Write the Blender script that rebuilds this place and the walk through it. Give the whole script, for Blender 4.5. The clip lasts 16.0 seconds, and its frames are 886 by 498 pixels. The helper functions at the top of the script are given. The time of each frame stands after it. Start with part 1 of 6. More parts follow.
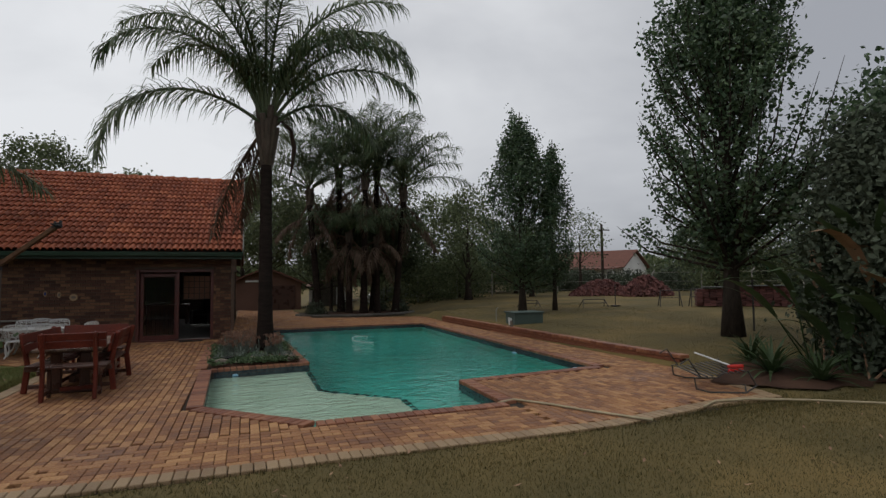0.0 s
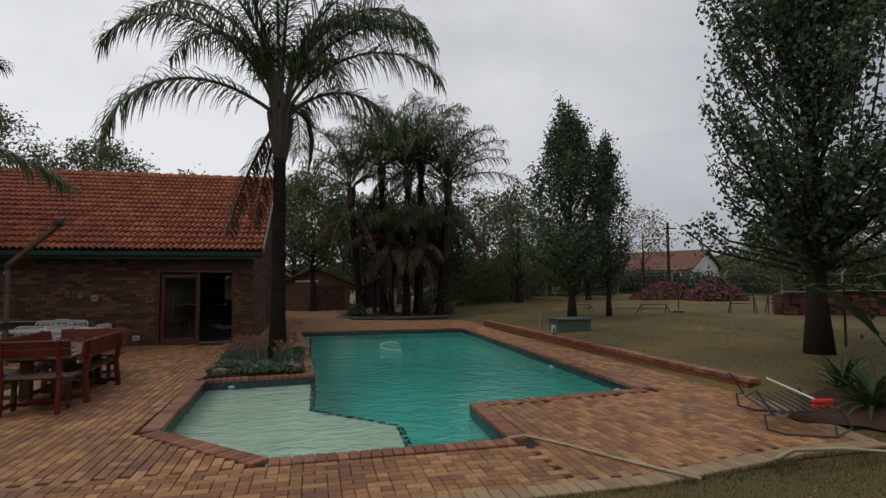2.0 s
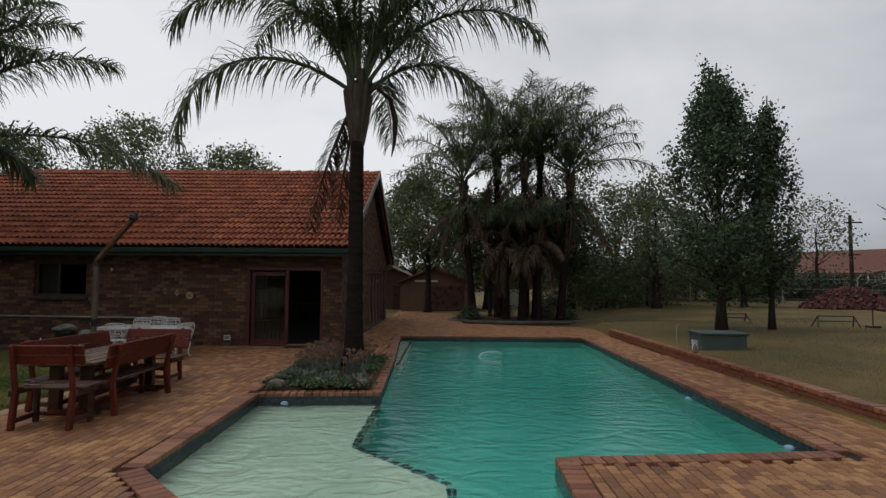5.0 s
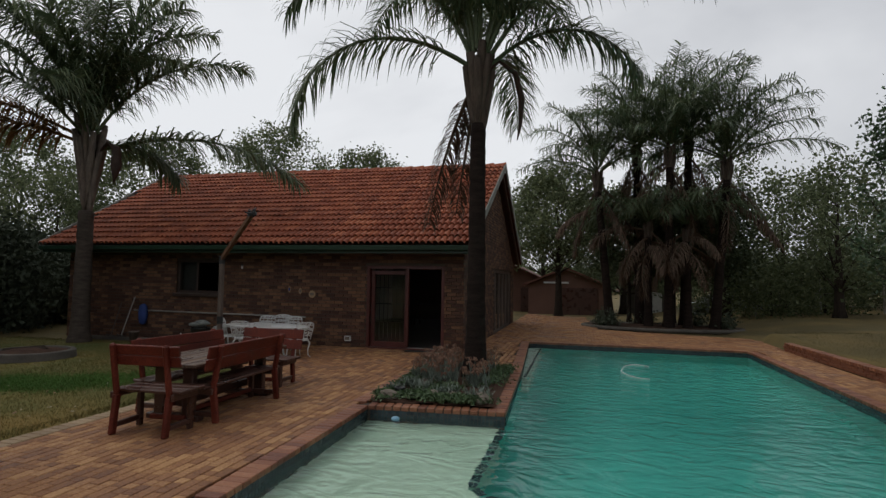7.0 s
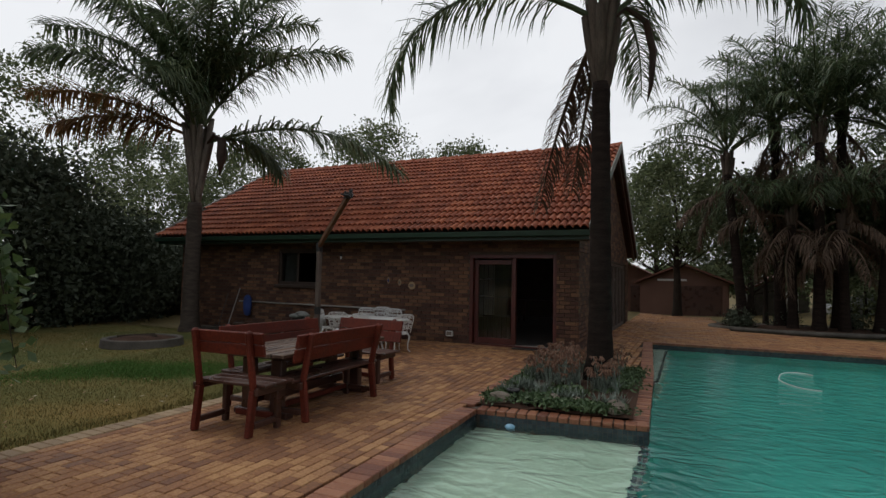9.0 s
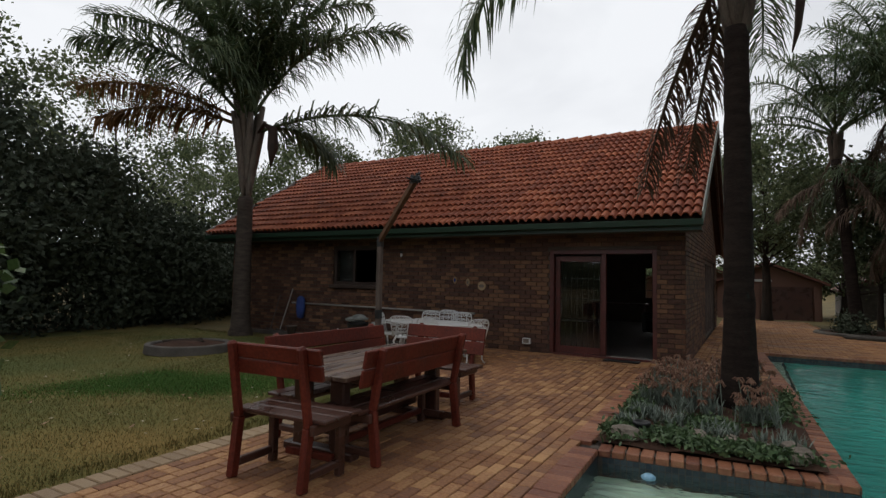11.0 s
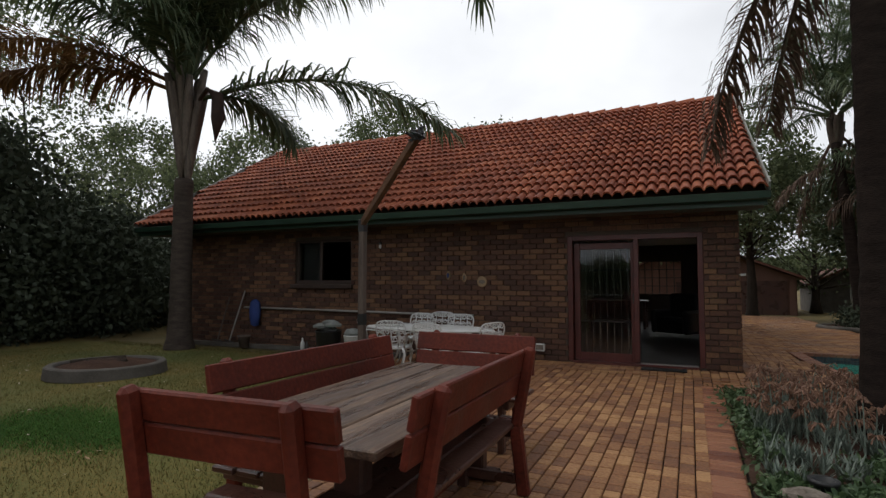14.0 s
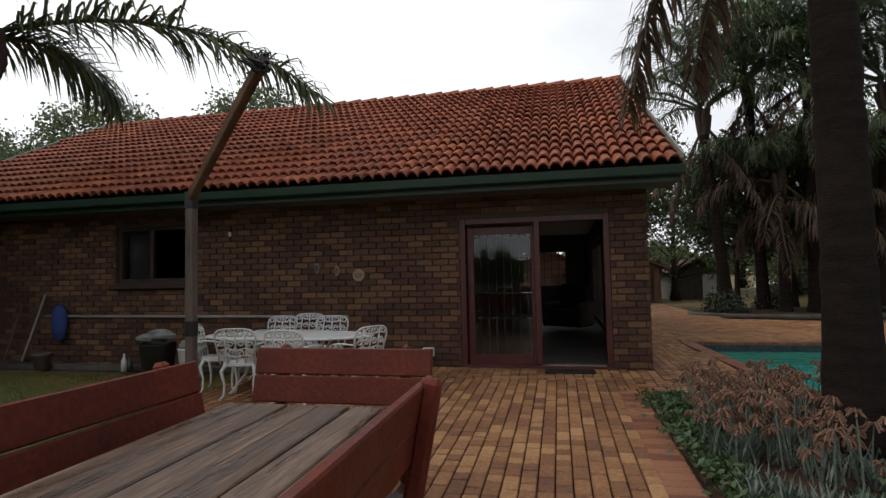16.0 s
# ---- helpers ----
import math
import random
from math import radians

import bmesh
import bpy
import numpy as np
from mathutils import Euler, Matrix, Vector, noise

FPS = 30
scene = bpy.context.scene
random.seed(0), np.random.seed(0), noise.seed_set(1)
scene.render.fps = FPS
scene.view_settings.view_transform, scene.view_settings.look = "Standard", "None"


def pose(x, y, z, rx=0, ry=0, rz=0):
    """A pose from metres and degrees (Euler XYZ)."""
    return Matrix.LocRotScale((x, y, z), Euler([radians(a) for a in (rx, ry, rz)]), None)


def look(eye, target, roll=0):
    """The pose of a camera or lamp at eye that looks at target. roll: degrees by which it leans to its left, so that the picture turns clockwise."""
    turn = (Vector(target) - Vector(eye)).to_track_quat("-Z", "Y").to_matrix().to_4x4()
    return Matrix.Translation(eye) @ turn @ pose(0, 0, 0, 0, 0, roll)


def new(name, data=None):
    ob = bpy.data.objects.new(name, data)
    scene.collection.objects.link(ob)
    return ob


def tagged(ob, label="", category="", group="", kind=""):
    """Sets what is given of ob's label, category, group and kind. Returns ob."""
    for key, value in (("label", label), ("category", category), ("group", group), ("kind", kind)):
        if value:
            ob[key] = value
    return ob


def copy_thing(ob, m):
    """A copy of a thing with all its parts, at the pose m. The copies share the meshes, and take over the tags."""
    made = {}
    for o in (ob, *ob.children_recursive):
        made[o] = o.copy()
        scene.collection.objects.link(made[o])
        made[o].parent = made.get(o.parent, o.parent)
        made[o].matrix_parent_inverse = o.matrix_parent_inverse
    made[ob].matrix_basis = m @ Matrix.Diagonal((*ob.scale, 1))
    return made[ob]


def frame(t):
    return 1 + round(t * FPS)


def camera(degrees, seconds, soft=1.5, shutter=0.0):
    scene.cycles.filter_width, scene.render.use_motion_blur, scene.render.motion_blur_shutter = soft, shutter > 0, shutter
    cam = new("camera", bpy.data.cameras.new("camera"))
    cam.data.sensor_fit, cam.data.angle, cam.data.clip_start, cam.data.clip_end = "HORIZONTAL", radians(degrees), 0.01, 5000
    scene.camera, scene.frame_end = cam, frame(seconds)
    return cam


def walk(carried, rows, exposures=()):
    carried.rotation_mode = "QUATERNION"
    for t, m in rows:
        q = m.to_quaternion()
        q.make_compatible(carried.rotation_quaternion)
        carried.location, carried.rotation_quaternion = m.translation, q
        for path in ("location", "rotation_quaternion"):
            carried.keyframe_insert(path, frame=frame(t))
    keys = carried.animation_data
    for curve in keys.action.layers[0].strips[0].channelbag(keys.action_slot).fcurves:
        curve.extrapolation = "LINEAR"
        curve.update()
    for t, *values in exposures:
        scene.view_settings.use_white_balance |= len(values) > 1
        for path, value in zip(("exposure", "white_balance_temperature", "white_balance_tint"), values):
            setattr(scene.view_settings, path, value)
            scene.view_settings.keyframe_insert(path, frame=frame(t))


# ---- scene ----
cam = camera(78.7, 16.0, 1.4)
METRES, EYE, TILT, LEAN, TURN = 12.05, 1.755, 0.0, 0.0, -20.1
ROWS = [
    (0.0, 0.0, 0.0, 0.0, 0.03, 3.12, 0.64),
    (0.5, 0.0172, 0.0305, 0.0007, 1.38, 3.13, 0.6),
    (1.0, 0.0348, 0.0607, 0.0017, 3.16, 3.15, 0.5),
    (1.5, 0.0515, 0.0911, 0.003, 4.7, 3.16, 0.4),
    (2.0, 0.0663, 0.1219, 0.0046, 6.65, 3.18, 0.29),
    (2.5, 0.0796, 0.1541, 0.005, 8.95, 3.19, 0.17),
    (3.0, 0.0884, 0.1867, 0.0053, 11.64, 3.2, 0.01),
    (5.5, 0.0887, 0.3381, 0.0052, 24.04, 3.21, -0.57),
    (6.0, 0.077, 0.3653, 0.005, 28.06, 3.17, -0.77),
    (6.5, 0.0634, 0.3914, 0.0034, 31.49, 3.21, -0.89),
    (7.0, 0.0479, 0.4145, 0.0023, 34.23, 3.23, -0.91),
    (7.5, 0.0307, 0.434, -0.0015, 36.85, 3.22, -0.94),
    (8.0, 0.016, 0.4503, -0.0073, 39.85, 3.18, -1.04),
    (8.5, -0.0024, 0.4652, -0.0141, 42.67, 3.12, -1.1),
    (9.0, -0.0274, 0.4826, -0.0162, 44.49, 3.05, -1.12),
    (11.5, -0.1763, 0.5539, -0.0212, 50.82, 3.11, -1.03),
    (12.0, -0.2056, 0.567, -0.0221, 51.9, 3.14, -0.95),
    (12.5, -0.235, 0.5773, -0.024, 52.33, 3.18, -0.85),
    (13.0, -0.2637, 0.5882, -0.0277, 52.04, 3.26, -0.72),
    (13.5, -0.2904, 0.599, -0.03, 49.94, 3.34, -0.48),
    (14.0, -0.3154, 0.6127, -0.0316, 44.72, 3.37, -0.04),
    (14.5, -0.34, 0.632, -0.0334, 39.46, 3.38, 0.38),
    (15.0, -0.363, 0.6552, -0.0347, 36.08, 3.32, 0.73),
    (15.5, -0.3808, 0.6838, -0.0364, 33.72, 3.13, 0.99),
    (16.0, -0.3963, 0.7148, -0.0362, 32.17, 2.89, 1.23),
]
walk(cam, [(t, pose(0, 0, EYE, TILT, LEAN, TURN) @ pose(METRES * x, METRES * y, METRES * z, 90 + pitch, roll, yaw)) for t, x, y, z, yaw, pitch, roll in ROWS],
     exposures=((0.0, -0.12), (3.0, -0.10), (6.0, -0.10), (9.0, 0.02), (12.0, 0.14), (14.0, 0.26), (16.0, 0.40)))

# ---- world and light ----
world = bpy.data.worlds.new("overcast_sky")
scene.world = world
world.use_nodes = True
wn, wl = world.node_tree.nodes, world.node_tree.links
wn.clear()


def wnode(kind, **values):
    n = wn.new(kind)
    for key, value in values.items():
        n.inputs[key].default_value = value
    return n


coord = wn.new("ShaderNodeTexCoord")
nishita = wn.new("ShaderNodeTexSky")
nishita.sky_type, nishita.sun_disc = "NISHITA", False
nishita.sun_elevation, nishita.sun_rotation = radians(52), radians(-60)
dim = wn.new("ShaderNodeVectorMath")
dim.operation = "SCALE"
dim.inputs["Scale"].default_value = 0.08
wl.new(nishita.outputs[0], dim.inputs[0])
stretch = wn.new("ShaderNodeMapping")
stretch.inputs["Scale"].default_value = (1, 1, 2.2)
wl.new(coord.outputs["Generated"], stretch.inputs["Vector"])
cloud = wnode("ShaderNodeTexNoise", Scale=1.6, Detail=5.0, Roughness=0.5, Distortion=0.3)
wl.new(stretch.outputs[0], cloud.inputs["Vector"])
way = wn.new("ShaderNodeVectorMath")
way.operation = "DOT_PRODUCT"
way.inputs[1].default_value = (-0.34, 0.08, 0.10)
wl.new(coord.outputs["Generated"], way.inputs[0])
total = wn.new("ShaderNodeMath")
total.operation = "ADD"
wl.new(cloud.outputs["Fac"], total.inputs[0])
wl.new(way.outputs["Value"], total.inputs[1])
ramp = wn.new("ShaderNodeValToRGB")
ramp.color_ramp.elements[0].position, ramp.color_ramp.elements[0].color = 0.25, (0.40, 0.415, 0.455, 1)
ramp.color_ramp.elements[1].position, ramp.color_ramp.elements[1].color = 0.80, (0.88, 0.895, 0.92, 1)
wl.new(total.outputs[0], ramp.inputs[0])
veil = wn.new("ShaderNodeMix")
veil.data_type = "RGBA"
veil.inputs[0].default_value = 0.93
wl.new(dim.outputs[0], veil.inputs[6])
wl.new(ramp.outputs[0], veil.inputs[7])
back = wnode("ShaderNodeBackground", Strength=1.0)
wl.new(veil.outputs[2], back.inputs["Color"])
wl.new(back.outputs[0], wn.new("ShaderNodeOutputWorld").inputs["Surface"])

sun = new("sun", bpy.data.lights.new("sun", "SUN"))
sun.data.energy, sun.data.angle, sun.data.color = 0.5, radians(30), (1.0, 0.96, 0.9)
sun.matrix_world = look((-20, 12, 34), (0, 10, 0))


# ---- materials ----
def surface(name, c1, c2, scale=6.0, rough=0.7, bump=0.3, fine=60.0, c3=None, pick="", metal=0.0, stretched=(1, 1, 1),
            rough2=None, spread=0.5, coat=0.0, through_light=0.0, gloss=0.5):
    """A two-scale procedural surface. pick: 'object' or 'island' adds a tone for each piece."""
    m = bpy.data.materials.new(name)
    m.use_nodes = True
    n, l = m.node_tree.nodes, m.node_tree.links
    bsdf = n["Principled BSDF"]
    geo = n.new("ShaderNodeNewGeometry")
    mp = n.new("ShaderNodeMapping")
    mp.inputs["Scale"].default_value = stretched
    l.new(geo.outputs["Position"], mp.inputs["Vector"])
    big = n.new("ShaderNodeTexNoise")
    big.inputs["Scale"].default_value, big.inputs["Detail"].default_value = scale, 4.0
    small = n.new("ShaderNodeTexNoise")
    small.inputs["Scale"].default_value, small.inputs["Detail"].default_value = fine, 3.0
    l.new(mp.outputs[0], big.inputs["Vector"])
    l.new(mp.outputs[0], small.inputs["Vector"])
    mix = n.new("ShaderNodeMath")
    mix.operation = "MULTIPLY_ADD"
    mix.inputs[1].default_value = 0.4
    l.new(small.outputs["Fac"], mix.inputs[0])
    if pick:
        tone = n.new("ShaderNodeObjectInfo" if pick == "object" else "ShaderNodeNewGeometry")
        add = n.new("ShaderNodeMath")
        add.operation = "MULTIPLY_ADD"
        add.inputs[1].default_value = spread
        l.new(tone.outputs["Random" if pick == "object" else "Random Per Island"], add.inputs[0])
        low = n.new("ShaderNodeMath")
        low.operation = "MULTIPLY"
        low.inputs[1].default_value = 1 - spread
        l.new(big.outputs["Fac"], low.inputs[0])
        l.new(low.outputs[0], add.inputs[2])
        base = add.outputs[0]
    else:
        base = big.outputs["Fac"]
    half = n.new("ShaderNodeMath")
    half.operation = "MULTIPLY"
    half.inputs[1].default_value = 0.6
    l.new(base, half.inputs[0])
    l.new(half.outputs[0], mix.inputs[2])
    r = n.new("ShaderNodeValToRGB")
    r.color_ramp.elements[0].position, r.color_ramp.elements[0].color = 0.28, (*c1, 1)
    r.color_ramp.elements[1].position, r.color_ramp.elements[1].color = 0.68, (*c2, 1)
    if c3:
        e = r.color_ramp.elements.new(0.5)
        e.color = (*c3, 1)
    l.new(mix.outputs[0], r.inputs[0])
    l.new(r.outputs[0], bsdf.inputs["Base Color"])
    bsdf.inputs["Roughness"].default_value, bsdf.inputs["Metallic"].default_value = rough, metal
    bsdf.inputs["Coat Weight"].default_value = coat
    bsdf.inputs["Specular IOR Level"].default_value = gloss
    if rough2 is not None:
        mr = n.new("ShaderNodeMapRange")
        mr.inputs["From Min"].default_value, mr.inputs["From Max"].default_value = 0.35, 0.65
        mr.inputs["To Min"].default_value, mr.inputs["To Max"].default_value = rough, rough2
        l.new(big.outputs["Fac"], mr.inputs["Value"])
        l.new(mr.outputs[0], bsdf.inputs["Roughness"])
    if bump:
        b = n.new("ShaderNodeBump")
        b.inputs["Strength"].default_value, b.inputs["Distance"].default_value = bump, 0.01
        l.new(small.outputs["Fac"], b.inputs["Height"])
        l.new(b.outputs[0], bsdf.inputs["Normal"])
    if through_light:
        tr = n.new("ShaderNodeBsdfTranslucent")
        l.new(r.outputs[0], tr.inputs["Color"])
        sh = n.new("ShaderNodeMixShader")
        sh.inputs[0].default_value = through_light
        l.new(bsdf.outputs[0], sh.inputs[1])
        l.new(tr.outputs[0], sh.inputs[2])
        l.new(sh.outputs[0], n["Material Output"].inputs["Surface"])
    return m


PAVE = dict(c1=(0.125, 0.056, 0.036), c2=(0.46, 0.255, 0.115), c3=(0.280, 0.130, 0.058), scale=1.1, rough=0.5, rough2=0.8, bump=0.4, fine=40, spread=0.44, gloss=0.35)
m_paver = surface("paver_brick", pick="object", **PAVE)
m_paver_far = surface("paver_brick_field", pick="island", **PAVE)
COPE = dict(c1=(0.14, 0.045, 0.025), c2=(0.33, 0.14, 0.07), c3=(0.23, 0.085, 0.042), scale=1.5, rough=0.5, bump=0.4, fine=50, spread=0.6)
m_coping = surface("coping_brick", pick="object", **COPE)
m_edging = surface("edging_brick", (0.20, 0.13, 0.07), (0.36, 0.25, 0.14), scale=1.5, rough=0.6, bump=0.4, pick="object", spread=0.5)
m_joint = surface("sand_joint", (0.016, 0.010, 0.007), (0.040, 0.026, 0.016), scale=2, rough=0.95, bump=0.5)
WALL = dict(c1=(0.048, 0.022, 0.014), c2=(0.180, 0.093, 0.047), c3=(0.090, 0.041, 0.025), scale=1.2, rough=0.85, bump=0.5, fine=40, spread=0.62)
m_brick = surface("face_brick", pick="object", **WALL)
m_brick_far = surface("face_brick_field", pick="island", **WALL)
m_mortar = surface("mortar", (0.048, 0.034, 0.026), (0.088, 0.066, 0.050), scale=3, rough=0.95, bump=0.5)
TILE = dict(c1=(0.145, 0.039, 0.019), c2=(0.42, 0.135, 0.060), c3=(0.270, 0.070, 0.031), scale=2.5, rough=0.75, bump=0.4, fine=25, spread=0.36, gloss=0.3)
m_tile = surface("clay_roof_tile", pick="object", **TILE)
m_tile_far = surface("clay_roof_tile_field", pick="island", **TILE)
m_underlay = surface("roof_underlay", (0.05, 0.02, 0.015), (0.09, 0.04, 0.03), rough=0.9)
m_green = surface("green_fascia_paint", (0.010, 0.030, 0.018), (0.022, 0.052, 0.032), scale=3, rough=0.45, bump=0.1)
m_bargeboard = surface("weathered_pale_paint", (0.16, 0.165, 0.14), (0.32, 0.315, 0.28), scale=3, rough=0.6, bump=0.2)
m_soffit = surface("soffit_board", (0.07, 0.055, 0.045), (0.11, 0.09, 0.07), scale=2, rough=0.8)
m_redwood = surface("red_stained_wood", (0.052, 0.010, 0.006), (0.19, 0.037, 0.018), c3=(0.118, 0.021, 0.011), scale=2.2, rough=0.42, rough2=0.7, bump=0.3, fine=38, gloss=0.28)
m_darkwood = surface("wet_dark_wood", (0.028, 0.012, 0.009), (0.095, 0.040, 0.027), scale=3, rough=0.22, rough2=0.5, bump=0.25, fine=40)
m_greywood = surface("weathered_grey_wood", (0.016, 0.009, 0.006), (0.26, 0.175, 0.120), c3=(0.105, 0.064, 0.043), scale=1.6, rough=0.2, rough2=0.75, bump=0.6, fine=9, stretched=(9, 0.8, 9), pick="object", spread=0.2, gloss=0.4)
m_post = surface("old_timber_post", (0.05, 0.035, 0.028), (0.16, 0.12, 0.095), scale=5, rough=0.8, bump=0.5, fine=40, stretched=(3, 3, 0.3))
m_winframe = surface("dark_brown_window_paint", (0.022, 0.013, 0.010), (0.055, 0.032, 0.024), scale=4, rough=0.5, bump=0.15)
m_beam = surface("brown_timber_beam", (0.045, 0.022, 0.012), (0.19, 0.095, 0.05), scale=4, rough=0.75, bump=0.5, fine=40, gloss=0.3)
m_frame = surface("door_frame_varnish", (0.045, 0.010, 0.008), (0.115, 0.026, 0.019), scale=4, rough=0.4, bump=0.15)
m_white = surface("white_enamel", (0.52, 0.52, 0.50), (0.74, 0.74, 0.72), scale=5, rough=0.4, bump=0.1)
m_grass = surface("dry_lawn", (0.050, 0.043, 0.012), (0.205, 0.135, 0.040), c3=(0.112, 0.083, 0.024), scale=0.45, rough=0.95, bump=0.9, fine=70)
m_greengrass = surface("green_lawn", (0.020, 0.068, 0.007), (0.25, 0.150, 0.036), c3=(0.110, 0.100, 0.018), scale=0.38, rough=0.95, bump=0.9, fine=70)
m_blade = surface("grass_blades", (0.032, 0.036, 0.008), (0.165, 0.112, 0.030), c3=(0.080, 0.068, 0.015), scale=0.5, rough=0.8, bump=0, pick="island", spread=0.5)
m_bladegreen = surface("green_grass_blades", (0.022, 0.074, 0.008), (0.225, 0.140, 0.036), c3=(0.105, 0.092, 0.019), scale=0.38, rough=0.8, bump=0, pick="island", spread=0.22)
m_soil = surface("damp_soil", gloss=0.2, c1=(0.030, 0.014, 0.009), c2=(0.085, 0.045, 0.028), scale=3, rough=0.9, bump=0.8, fine=30)
m_stone = surface("pale_stone", (0.085, 0.068, 0.052), (0.26, 0.215, 0.17), scale=5, rough=0.85, bump=0.5)
m_concrete = surface("cast_concrete", (0.045, 0.040, 0.034), (0.130, 0.114, 0.096), scale=3, rough=0.85, bump=0.4)
m_boxgreen = surface("faded_green_box_paint", (0.040, 0.066, 0.058), (0.080, 0.112, 0.098), scale=2.5, rough=0.6, bump=0.2)
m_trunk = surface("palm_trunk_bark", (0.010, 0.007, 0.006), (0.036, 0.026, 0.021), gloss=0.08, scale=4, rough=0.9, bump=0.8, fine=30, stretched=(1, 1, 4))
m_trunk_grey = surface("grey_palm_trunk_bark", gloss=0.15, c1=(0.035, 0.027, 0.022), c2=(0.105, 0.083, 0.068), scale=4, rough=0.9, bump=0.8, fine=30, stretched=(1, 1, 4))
m_pod = surface("seed_sheath_skin", (0.020, 0.010, 0.007), (0.065, 0.034, 0.022), scale=5, rough=0.7, bump=0.3, fine=30)
m_boot = surface("palm_leaf_base", (0.055, 0.042, 0.034), (0.215, 0.170, 0.135), scale=5, rough=0.75, bump=0.4, fine=30, stretched=(3, 3, 0.4))
m_boot_dark = surface("dark_palm_leaf_base", (0.036, 0.027, 0.021), (0.125, 0.096, 0.074), scale=5, rough=0.8, bump=0.4, fine=30, stretched=(3, 3, 0.4), gloss=0.2)
m_bark = surface("tree_bark", gloss=0.15, c1=(0.014, 0.011, 0.009), c2=(0.060, 0.046, 0.036), scale=6, rough=0.95, bump=0.8, fine=30, stretched=(2, 2, 0.5))
m_frond = surface("palm_frond_green", (0.034, 0.060, 0.028), (0.180, 0.210, 0.100), c3=(0.082, 0.118, 0.056), scale=1.0, rough=0.5, bump=0, pick="island", spread=0.4, through_light=0.35)
m_frond_rust = surface("palm_frond_rust", (0.080, 0.036, 0.013), (0.25, 0.130, 0.045), scale=1.0, rough=0.8, bump=0, pick="island", spread=0.5, through_light=0.3)
m_frond_dry = surface("palm_frond_dry", (0.050, 0.031, 0.020), (0.165, 0.108, 0.070), scale=1.0, rough=0.8, bump=0, pick="island", spread=0.5, through_light=0.2)
m_leaf = surface("pear_leaf", (0.024, 0.052, 0.024), (0.125, 0.180, 0.085), c3=(0.058, 0.100, 0.048), scale=0.6, rough=0.45, bump=0, pick="island", spread=0.5, through_light=0.3)
m_leaf_far = surface("olive_leaf", (0.048, 0.066, 0.030), (0.205, 0.235, 0.115), c3=(0.108, 0.136, 0.064), scale=0.3, rough=0.7, bump=0, pick="island", spread=0.5, through_light=0.45)
m_leaf_clump = surface("clump_tree_leaf", (0.034, 0.052, 0.024), (0.110, 0.135, 0.065), c3=(0.064, 0.086, 0.041), scale=0.4, rough=0.8, bump=0, pick="island", spread=0.5, through_light=0.2)
m_lush = surface("lush_grass_blade", (0.022, 0.085, 0.008), (0.090, 0.180, 0.026), scale=1.2, rough=0.85, bump=0, pick="island", spread=0.5, through_light=0.2)
m_litter = surface("fallen_leaf", (0.22, 0.17, 0.11), (0.50, 0.44, 0.34), scale=3, rough=0.8, bump=0, pick="island", spread=0.6)
m_leaf_dark = surface("dark_hedge_leaf", (0.042, 0.056, 0.036), (0.078, 0.096, 0.058), c3=(0.058, 0.074, 0.046), scale=0.4, rough=0.9, bump=0, pick="island", spread=0.4, through_light=0.1)
m_vine = surface("vine_leaf", (0.030, 0.070, 0.020), (0.115, 0.170, 0.060), scale=2, rough=0.5, bump=0, pick="island", spread=0.5, through_light=0.3)
m_aloe = surface("grey_green_succulent", (0.060, 0.085, 0.065), (0.21, 0.25, 0.20), scale=3, rough=0.5, bump=0, pick="island", spread=0.6)
m_flower = surface("faded_salmon_flower", (0.10, 0.045, 0.028), (0.26, 0.140, 0.085), scale=5, rough=0.7, bump=0, pick="island", spread=0.6)
m_cover = surface("ground_cover_leaf", (0.025, 0.055, 0.018), (0.085, 0.135, 0.050), scale=4, rough=0.6, bump=0, pick="island", spread=0.6)
m_paddle = surface("broad_leaf", (0.014, 0.032, 0.012), (0.062, 0.095, 0.038), gloss=0.25, scale=2, rough=0.5, bump=0, pick="island", spread=0.5, through_light=0.2)
m_paddle_dry = surface("withered_broad_leaf", (0.12, 0.05, 0.03), (0.36, 0.22, 0.13), scale=3, rough=0.7, bump=0, pick="island", spread=0.6)
m_poolpaint = surface("turquoise_pool_plaster", (0.075, 0.460, 0.400), (0.120, 0.590, 0.520), scale=0.5, rough=0.6, bump=0.1, fine=8)
m_shelf = surface("pale_pool_plaster", (0.50, 0.53, 0.42), (0.72, 0.72, 0.60), scale=0.9, rough=0.6, bump=0.15, fine=10)
m_mosaic = surface("dark_blue_mosaic", (0.012, 0.020, 0.028), (0.055, 0.075, 0.085), scale=6, rough=0.25, bump=0.2, fine=40, pick="island", spread=0.5)
m_metal = surface("dull_dark_metal", (0.03, 0.028, 0.026), (0.09, 0.085, 0.08), scale=8, rough=0.5, bump=0.2, metal=0.5)
m_pipe = surface("grey_pipe", (0.20, 0.19, 0.17), (0.34, 0.32, 0.29), scale=4, rough=0.5, bump=0.1)
m_bluebag = surface("blue_fabric", (0.012, 0.030, 0.12), (0.030, 0.060, 0.22), scale=6, rough=0.8, bump=0.3)
m_black = surface("black_plastic", (0.008, 0.008, 0.008), (0.022, 0.022, 0.022), scale=5, rough=0.5, bump=0.1)
m_red = surface("red_plastic", (0.42, 0.018, 0.015), (0.60, 0.035, 0.025), scale=5, rough=0.4, bump=0.1)
m_float = surface("pale_blue_plastic", (0.16, 0.34, 0.48), (0.26, 0.46, 0.60), scale=5, rough=0.4, bump=0.1)
